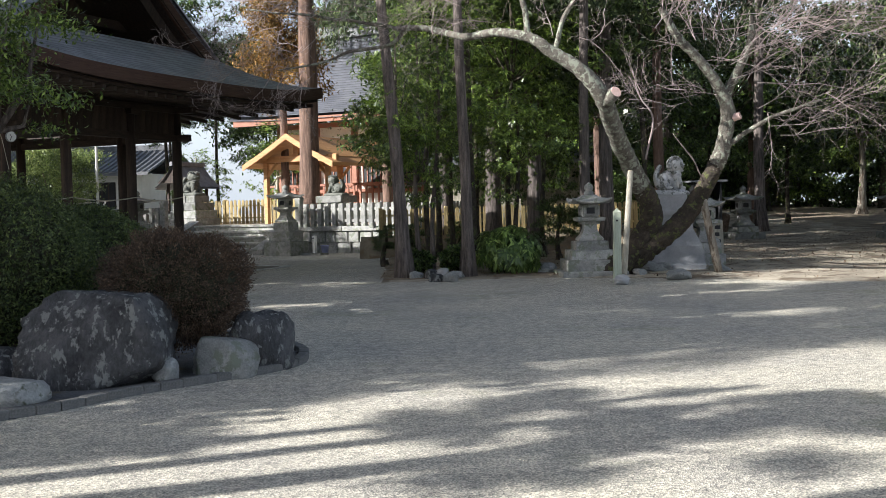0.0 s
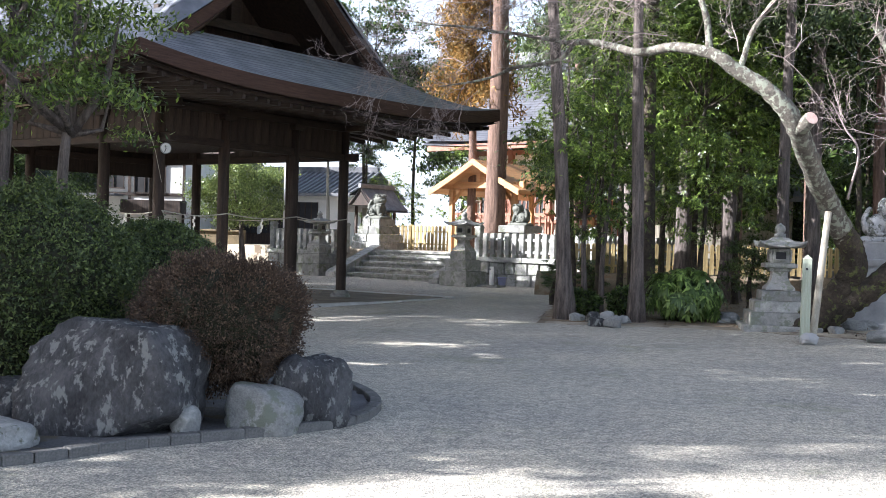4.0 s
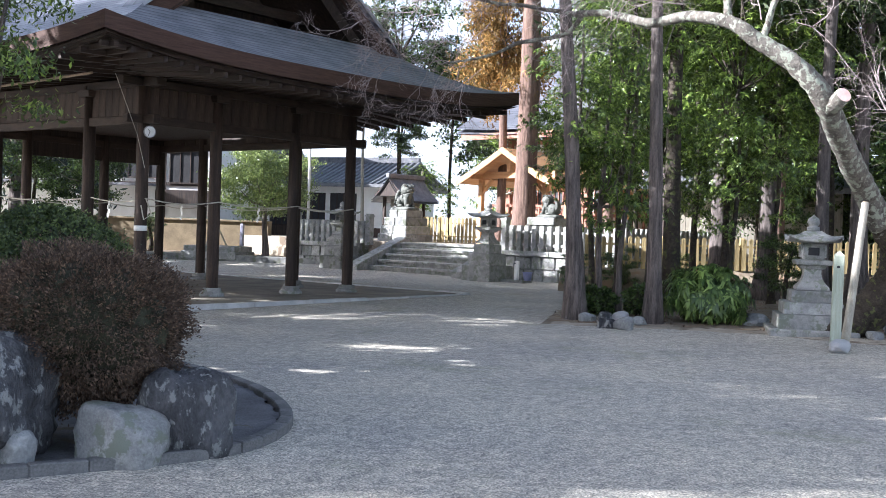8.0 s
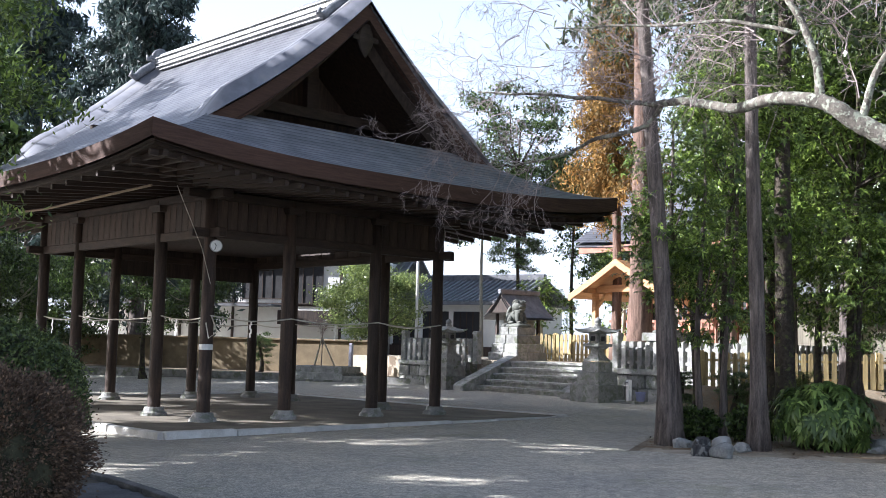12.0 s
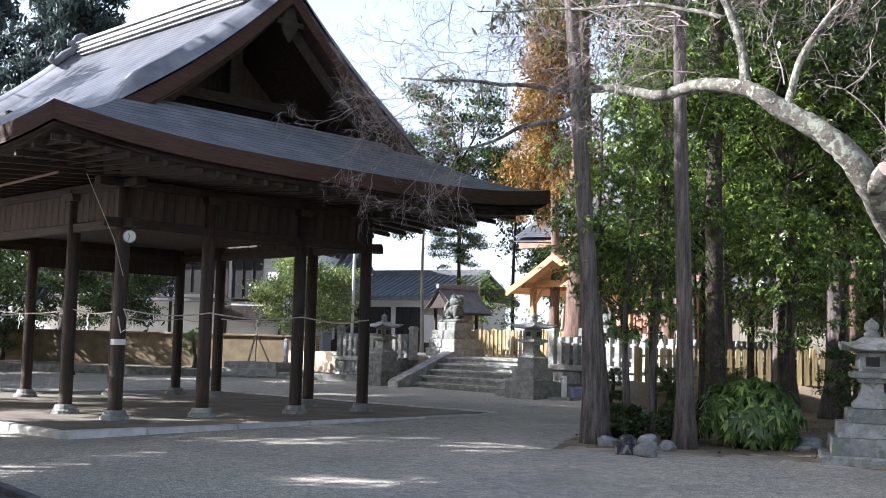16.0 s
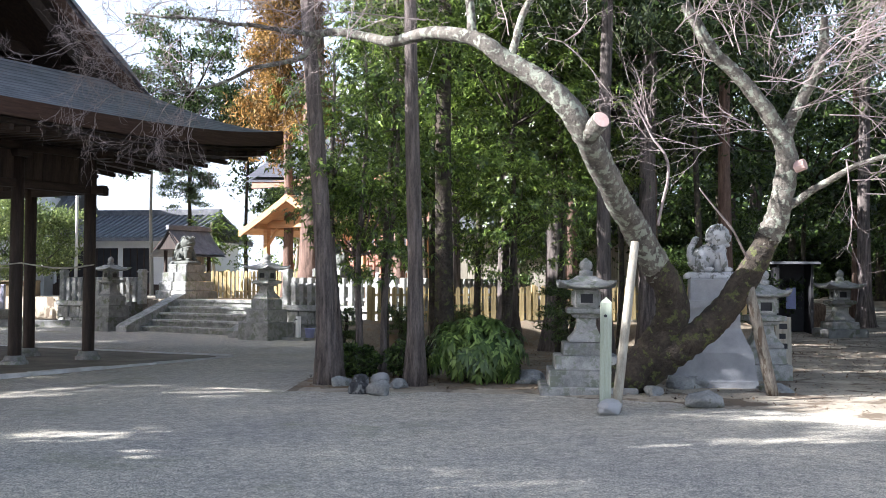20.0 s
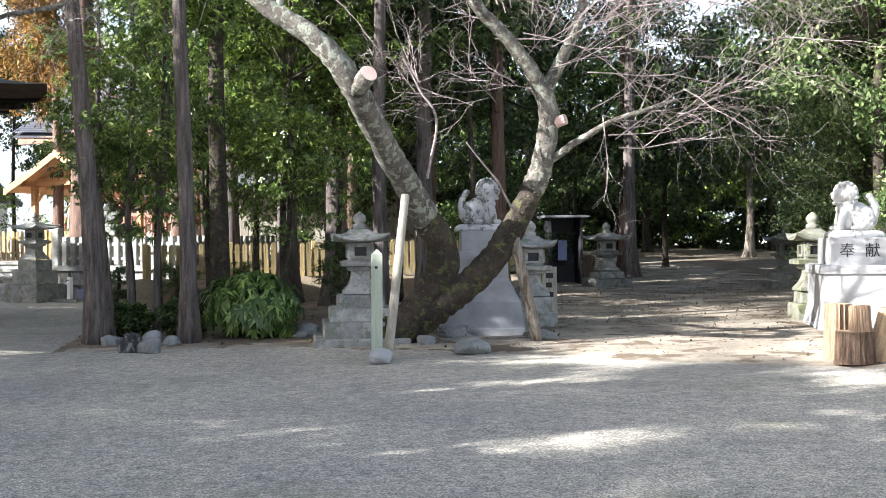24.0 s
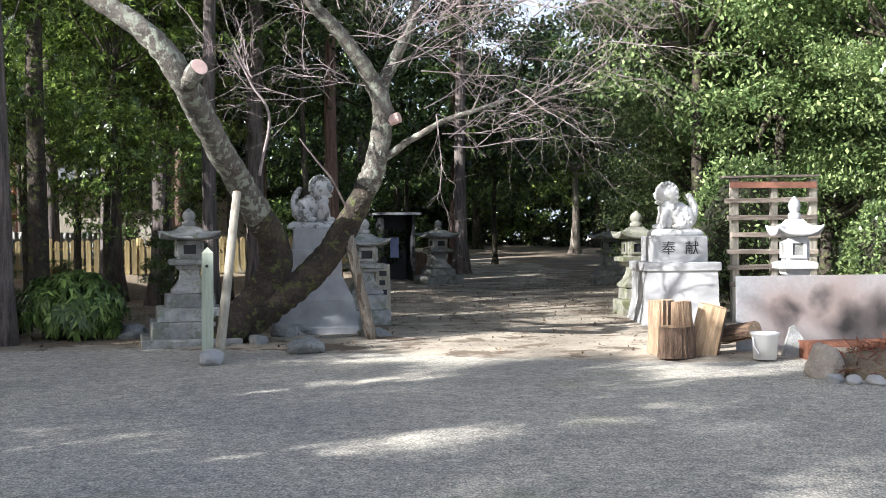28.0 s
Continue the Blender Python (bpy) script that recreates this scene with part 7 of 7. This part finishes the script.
for _ in range(420):
    a, q = rg.uniform(0, 6.28), rg.random() ** 0.5
    x, y = math.cos(a) * q * 0.6, math.sin(a) * q * 0.45
    z = 0.22 * (1 - q) + 0.03 + rg.uniform(0, 0.05)
    d = Vector((rg.gauss(0, 1), rg.gauss(0, 1), rg.gauss(0, 0.35))).normalized() * rg.uniform(0.06, 0.2)
    b.tube([Vector((x, y, z)) - d, Vector((x, y, z)) + d], [0.006, 0.004], 4, cap=False)
part("sticks", b, M["rust"], kin)
part("heap", lump(Bag(), (0, 0, 0.02), (0.62, 0.46, 0.18), 3, 3, 0.2), M["soil"], kin, smooth=True)

# notice shed and things down the lane
shed = thing("notice_shed", pose(7.81, 34.39, 0.48) @ Matrix.Scale(1.17, 4), "black open-fronted wooden shed in the shade", "shed")
part("back_wall", Bag().box(0, 0.7, -0.1, 0.75, 0.75, 1.45), M["black"], shed)
for x in (0.0, 0.70):
    part("side_wall", Bag().box(x, 0, -0.1, x + 0.05, 0.7, 1.45), M["black"], shed)
part("roof", Bag().box(-0.12, -0.15, 1.45, 0.87, 0.85, 1.50), M["tile"], shed)
part("cloth", Bag().box(0.25, 0.3, 0.5, 0.45, 0.34, 0.95), M["plastic_blue"], shed, "blue cloth hanging inside")
rock(9.13, 37.14, (0.49, 0.35, 0.41), 41, "bark_log", "reddish mound of earth beside the lane", 0.3)

# tap and pail below the terrace wall
tap = thing("water_tap", TP @ pose(2.05, -0.25, TG), "grey standpipe tap on a small slab", "tap")
part("slab", Bag().box(-0.35, -0.2, -0.05, 0.35, 0.2, 0.05, bev=0.01), M["granite"], tap)
part("standpipe", Bag().box(-0.05, -0.05, 0.05, 0.05, 0.05, 0.55, bev=0.01), M["plastic"], tap)
part("spout", Bag().tube([(0, -0.05, 0.48), (0, -0.14, 0.48), (0, -0.16, 0.44)], [0.015] * 3, 8), M["tile"], tap)
pail2 = thing("bucket", TP @ pose(2.38, -0.22, TG + 0.05), "small lilac plastic bucket below the terrace wall", "bucket")
part("shell", Bag().lathe([(0.09, 0.0), (0.12, 0.20), (0.13, 0.205), (0.13, 0.22), (0.11, 0.22), (0.10, 0.18)], 20), M["plastic_blue"], pail2, smooth=True)

# planter with a staked sapling behind the pavilion
pl = thing("stone_planter", pose(-14.75, 37.45, 0.49) @ Matrix.Scale(1.14, 4), "low square stone-edged planter", "planter")
for x0, y0, x1, y1 in ((-0.8, -0.6, 0.8, -0.4), (-0.8, 0.4, 0.8, 0.6), (-0.8, -0.4, -0.6, 0.4), (0.6, -0.4, 0.8, 0.4)):
    part("edge_stone", Bag().box(x0, y0, -0.1, x1, y1, 0.26, bev=0.02), M["granite"], pl)
    part("edge_course", Bag().box(x0 - 0.06, y0 - 0.06, -0.1, x1 + 0.06, y1 + 0.06, 0.10, bev=0.02), M["granite"], pl)
part("soil", Bag().box(-0.6, -0.4, -0.1, 0.6, 0.4, 0.22), M["soil"], pl)
sap = thing("staked_sapling", pose(-14.92, 37.42, 0.74) @ Matrix.Scale(1.14, 4), "bare sapling tied to a tripod of stakes", "sapling")
part("stem", Bag().tube([(0, 0, 0), (0.02, 0, 0.7), (0, 0.02, 1.3)], [0.018, 0.014, 0.006], 6), M["twig"], sap)
for a in (20, 140, 260):
    part("stake", Bag().tube([(0.42 * math.cos(radians(a)), 0.3 * math.sin(radians(a)), 0), (0, 0, 0.85)], [0.022, 0.018], 6), M["wood_weathered"], sap)
part("twig", spray(5, (0, 0, 0.9), (0, 0, 1), 0.5, 0.006, 1, 3, 0.03), M["twig"], sap)
M["stone_violet"] = surface("stone_violet", (0.28, 0.28, 0.36), (0.42, 0.42, 0.52), 0.6, 4, 90, 0.2)
mp = thing("marker_post", pose(-14.35, 38.4, 0.5) @ Matrix.Scale(0.85, 4), "grey-violet granite marker post", "post")
part("shaft", Bag().box(-0.075, -0.075, -0.1, 0.075, 0.075, 1.22, taper=0.004, bev=0.02), M["stone_violet"], mp)
tagged(part("garden_bed", Bag().box(-34, 36.9, -0.2, -11.02, 40.0, 0.49), M["soil"]), "raised bare earth of the garden before the wall", "earth", kind="structure")
gk = tagged(part("garden_kerb", Bag().box(-30, 36.7, -0.1, -11.0, 36.9, 0.52, bev=0.02), M["granite_dark"]), "low stone kerb along the garden", "kerb", kind="structure")
fp = thing("flag_pole", pose(-11.56, 37.29, 0.35) @ Matrix.Scale(1.12, 4), "tall slim pale metal pole", "pole")
part("tube", Bag().tube([(0, 0, -0.1), (0, 0, 5.2)], [0.045, 0.035], 10), M["plastic"], fp, smooth=True)


# ---- buildings ----
def tiled_roof(parent, x0, x1, y0, y1, z0, z1, axis="x", over=0.5, name="roof", mat="tile", step=0.28, barrel=True):
    """A gabled roof with rounded tile rows, eaves and ridge."""
    ym, zt = (y0 + y1) / 2, z1
    for s in (-1, 1):
        ye = y0 - over if s < 0 else y1 + over
        b = Bag()
        b.grid(lambda i, j: (x0 - over + (x1 - x0 + 2 * over) * i, ye + (ym - ye) * j, z0 + (zt - z0) * (0.85 * j + 0.15 * j * j)), 2, 8)
        b.grid(lambda i, j: (x0 - over + (x1 - x0 + 2 * over) * i, ye + (ym - ye) * j, z0 - 0.10 + (zt - z0) * (0.85 * j + 0.15 * j * j)), 2, 8)
        b.box(x0 - over, min(ye, ye + 0.03), z0 - 0.12, x1 + over, max(ye, ye + 0.03), z0 + 0.03)
        rf = part(name, b, M[mat], parent)
        if barrel:
            n = int((x1 - x0 + 2 * over) / step)
            me = Bag().tube([(0, ye + (ym - ye) * j / 5, z0 + (zt - z0) * (0.85 * j / 5 + 0.15 * (j / 5) ** 2) + 0.03) for j in range(6)], [0.06] * 6, 6).mesh("barrel_tile", M[mat])
            for k in range(n + 1):
                part("barrel_tile", me, None, rf, at=pose(x0 - over + (x1 - x0 + 2 * over) * k / n, 0, 0))
    part("ridge", Bag().box(x0 - over, ym - 0.14, zt - 0.02, x1 + over, ym + 0.14, zt + 0.26, bev=0.03), M[mat], parent)


def window(parent, x, y, z, w, h, bars=3, frame_mat="wood_dark"):
    wd = part("window", Bag().box(x, y - 0.02, z, x + w, y + 0.04, z + h), M["black"], parent)
    for k in range(bars + 1):
        part("window_bar", Bag().box(x + w * k / bars - 0.02, y - 0.05, z, x + w * k / bars + 0.02, y - 0.021, z + h), M[frame_mat], wd)
    part("window_sill", Bag().box(x - 0.05, y - 0.10, z - 0.06, x + w + 0.05, y - 0.021, z), M[frame_mat], wd)


house = thing("white_house", pose(-22.24, 52.91, 0.64, 0, 0, 6) @ Matrix.Scale(1.11, 4), "white-plastered two-storey house with a grey tiled roof", "house")
part("wall", Bag().box(-13, 0, -0.3, 0, 8, 4.75), M["plaster"], house)
for x in (-12.9, -10.4, -7.8, -5.2, -2.6, -0.12):
    part("timber", Bag().box(x, -0.04, -0.1, x + 0.12, -0.001, 4.7), M["wood_dark"], house)
for z in (2.35, 4.55):
    part("timber", Bag().box(-13, -0.045, z, 0, -0.002, z + 0.14), M["wood_dark"], house)
for x in (-12.4, -9.9, -7.3, -4.7):
    window(house, x, 0, 2.7, 1.9, 1.5, 4)
window(house, -2.3, 0, 2.5, 1.4, 1.75, 3)
tiled_roof(house, -13, 0, 0, 8, 4.85, 7.2)
part("lower_eave", Bag().box(-13.3, -1.1, 2.3, -2.8, 0.0, 2.4), M["tile"], house)
part("veranda", Bag().box(-2.6, -0.9, 1.55, 0.1, -0.05, 2.15, bev=0.02), M["wood_dark"], house)

h2 = thing("tiled_house", pose(-16.45, 57.11, 0.92, 0, 0, -8) @ Matrix.Scale(1.11, 4), "low house with grey tiled roof and dark shutters", "house")
part("wall", Bag().box(-5, 0, -0.3, 1.0, 6, 2.5), M["plaster"], h2)
for x in (-4.8, -3.2, -1.6):
    window(h2, x, 0, 0.6, 1.3, 1.5, 4)
part("wainscot", Bag().box(-5, -0.05, -0.1, 1.0, -0.002, 0.55), M["wood_dark"], h2)
tiled_roof(h2, -5, 1.0, 0, 6, 2.5, 3.7)
h3 = thing("tiled_house", pose(-28.21, 58.00, 0.85, 0, 0, 4) @ Matrix.Scale(1.11, 4), "distant house under a broad grey tiled roof", "house")
part("wall", Bag().box(-12, 0, -0.3, 5.0, 7, 3.0), M["plaster"], h3)
for x in range(-11, 4, 3):
    window(h3, x, 0, 0.9, 1.8, 1.4, 3)
tiled_roof(h3, -12, 5.0, 0, 7, 3.1, 5.2, step=0.4)

gw = tagged(part("garden_wall", Bag().box(-34, 40.0, -0.2, -14.1, 40.3, 1.60), M["mudwall"]), "low ochre mud garden wall", "wall", kind="structure")
part("wall_coping", Bag().box(-34, 39.92, 1.60, -14.1, 40.38, 1.66, bev=0.02), M["mudwall"], gw)

# small shrine and lion on the terrace
hk = thing("small_shrine", pose(-9.15, 40.10, TZ - 0.08, 0, 0, -30) @ Matrix.Diagonal((0.82, 0.82, 1.11, 1)), "small wooden shrine with a dark curved roof", "shrine")
part("stone_base", Bag().box(-0.75, -0.7, -0.05, 0.75, 0.7, 0.45, bev=0.03), M["granite"], hk)
part("cella", Bag().box(-0.45, -0.4, 0.45, 0.45, 0.4, 1.35), M["wood_weathered"], hk)
part("door", Bag().box(-0.2, -0.42, 0.55, 0.2, -0.401, 1.2), M["plaster"], hk)
for sx in (-0.6, 0.6):
    for sy in (-0.6, 0.5):
        part("post", Bag().box(sx - 0.05, sy - 0.05, 0.45, sx + 0.05, sy + 0.05, 1.4), M["wood_dark"], hk)
for s in (-1, 1):
    b = Bag()
    b.grid(lambda i, j: (s * 1.05 * i, -1.0 + 2.0 * j, 2.0 - 0.72 * (1.5 * i - 0.5 * i * i)), 8, 2)
    b.grid(lambda i, j: (s * 1.05 * i, -1.0 + 2.0 * j, 1.9 - 0.68 * (1.5 * i - 0.5 * i * i)), 8, 2)
    part("roof", b, M["tile"], hk)
part("ridge", Bag().box(-0.1, -1.05, 1.97, 0.1, 1.05, 2.1, bev=0.02), M["tile"], hk)
part("gable_board", Bag().add([(-0.9, -0.95, 1.42), (0.9, -0.95, 1.42), (0.0, -0.95, 1.95)], [(0, 1, 2)]), M["wood_dark"], hk)
ped = thing("lion_pedestal", pose(-8.58, 38.30, TZ, 0, 0, -27) @ Matrix.Scale(1.11, 4), "squared fieldstone pedestal of a guardian lion", "pedestal", "lion pedestals")
for z0, z1, w in ((-0.1, 0.22, 0.58), (0.22, 0.46, 0.52), (0.46, 0.70, 0.46), (0.70, 0.92, 0.36)):
    for sx in (-1, 0):
        part("block", Bag().box(sx * w + 0.006, -w, z0, sx * w + w - 0.006, w, z1 - 0.008, bev=0.02), M["granite"] if z1 < 0.6 else M["granite_dark"], ped)
M["carved_dark"] = surface("carved_dark", (0.06, 0.066, 0.058), (0.18, 0.185, 0.16), 0.85, 6, 80, 0.4)
lion_dark = lion.copy()
lion_dark.materials[0] = M["carved_dark"]
for x, y, z, rz, lab in ((-8.63, 38.30, TZ + 1.01, -35, "dark weathered guardian lion on a fieldstone pedestal"), (-3.30, 34.74, TZ + 0.86, 150, "greenish weathered guardian lion beside an old cedar")):
    tagged(part("guardian_lion", lion_dark, None, at=pose(x, y, z, 0, 0, rz) @ Matrix.Scale(1.3 if x < -5 else 1.0, 4)), lab, "statue", "guardian lions")
ped = thing("lion_pedestal", pose(-3.30, 34.74, TZ, 0, 0, -27) @ Matrix.Scale(1.08, 4), "weathered stone pedestal beside an old cedar", "pedestal", "lion pedestals")
for z0, z1, w in ((-0.1, 0.3, 0.45), (0.3, 0.6, 0.38), (0.6, 0.80, 0.44)):
    part("block", Bag().box(-w, -w, z0, w, w, z1 - 0.006, bev=0.02), M["granite_dark"], ped)

# timber gateway roof on the terrace: ridge runs inwards
gt = thing("gate_shelter", pose(-4.76, 36.60, TZ - 0.12, 0, 0, -29) @ Matrix.Scale(1.09, 4), "open shelter of fresh orange timber with a gabled roof", "shelter")
for s in (-1, 1):
    b = Bag()
    for d in (0.0, -0.09):
        b.grid(lambda i, j: (s * 1.62 * i, -0.5 + 5.0 * j, 2.78 - 0.98 * i + 0.10 * i * i + d), 6, 2)
    b.add([(s * 1.62, -0.5, 1.90), (s * 1.62, 4.5, 1.90), (s * 1.62, 4.5, 1.81), (s * 1.62, -0.5, 1.81)], [(0, 1, 2, 3)])
    part("roof_slope", b, M["wood_fresh"], gt, "fresh orange roof slope")
    b = Bag()
    b.grid(lambda i, j: (s * 1.66 * i, -0.53, 2.80 - 0.99 * i + 0.10 * i * i - 0.17 * j), 8, 1)
    b.grid(lambda i, j: (s * 1.66 * i, -0.48, 2.80 - 0.99 * i + 0.10 * i * i - 0.17 * j), 8, 1)
    part("barge_board", b, M["wood_fresh"], gt)
    for y in (0.0, 4.0):
        part("column", Bag().box(s * 1.15 - 0.07, y - 0.07, -0.05, s * 1.15 + 0.07, y + 0.07, 2.05, bev=0.01), M["wood_fresh"], gt)
        part("brace", Bag().tube([(s * 1.15, y, 1.5), (s * 0.75, y, 1.95)], [0.05, 0.05], 4), M["wood_fresh"], gt)
    part("eave_beam", Bag().box(s * 1.15 - 0.08, -0.4, 1.95, s * 1.15 + 0.08, 4.4, 2.12, bev=0.01), M["wood_fresh"], gt)
for y in (0.0, 4.0):
    part("tie_beam", Bag().box(-1.5, y - 0.07, 1.98, 1.5, y + 0.07, 2.16, bev=0.01), M["wood_fresh"], gt)
    part("king_post", Bag().box(-0.09, y - 0.05, 2.16, 0.09, y + 0.05, 2.66, bev=0.01), M["wood_fresh"], gt)

hall = thing("main_hall", pose(-3.69, 41.99, TZ, 0, 0, -29) @ Matrix.Scale(1.09, 4), "main shrine hall with a grey roof, red trim and pale walls", "shrine")
part("base", Bag().box(-3.4, 0, -0.1, 4.0, 6, 0.6, bev=0.02), M["granite"], hall)
part("wall", Bag().box(-3.0, 0.5, 0.6, 3.6, 5.6, 3.4), M["plaster"], hall)
for x in (-3.0, -1.4, 0.2, 1.9, 3.5):
    part("column", Bag().box(x - 0.1, 0.36, 0.6, x + 0.1, 0.56, 3.5, bev=0.01), M["red_trim"], hall)
for z in (0.95, 2.5, 3.3):
    part("lintel", Bag().box(-3.1, 0.38, z, 3.7, 0.499, z + 0.16), M["red_trim"], hall)
for x in (-2.7, -1.1, 0.5, 2.1):
    window(hall, x, 0.49, 1.25, 1.1, 1.1, 6, "red_trim")
part("eave_trim", Bag().box(-4.2, -0.75, 3.42, 4.8, -0.6, 3.62), M["red_trim"], hall)
for s in (-1, 1):
    b = Bag()
    for d in (0.0, -0.16):
        b.grid(lambda i, j: (-4.4 + 9.4 * j, 3.05 + s * 3.85 * i, 6.9 - 3.2 * (1.35 * i - 0.35 * i * i) + d + 0.1 * abs(2 * j - 1) ** 4), 10, 6, lambda i, j: (j * 8, i * 5))
    part("roof_slope", b, M["roof"], hall, "grey shingled roof slope", smooth=True)
part("ridge", Bag().box(-4.4, 2.85, 6.85, 5.0, 3.25, 7.3, bev=0.03), M["tile"], hall)
for k in range(30):
    part("balustrade_post", Bag().box(-3.3 + 0.25 * k, -0.12, 0.6, -3.24 + 0.25 * k, -0.06, 1.25), M["red_trim"], hall)
part("balustrade_rail", Bag().box(-3.4, -0.14, 1.22, 4.0, -0.04, 1.30), M["red_trim"], hall)

store = thing("timber_building", pose(-0.40, 36.16, 0.55, 0, 0, -2) @ Matrix.Scale(1.06, 4), "low weathered timber building beyond the fence", "building")
for k in range(26):
    part("wall_board", Bag().box(0.18 * k + 0.004, 0, 0, 0.18 * k + 0.176, 0.06, 2.3), M["wood_weathered"], store)
part("wall", Bag().box(0, 0.06, -0.2, 4.7, 3.0, 2.28), M["wood_weathered"], store)
tiled_roof(store, 0, 4.7, 0, 3.0, 2.35, 3.2, barrel=False)
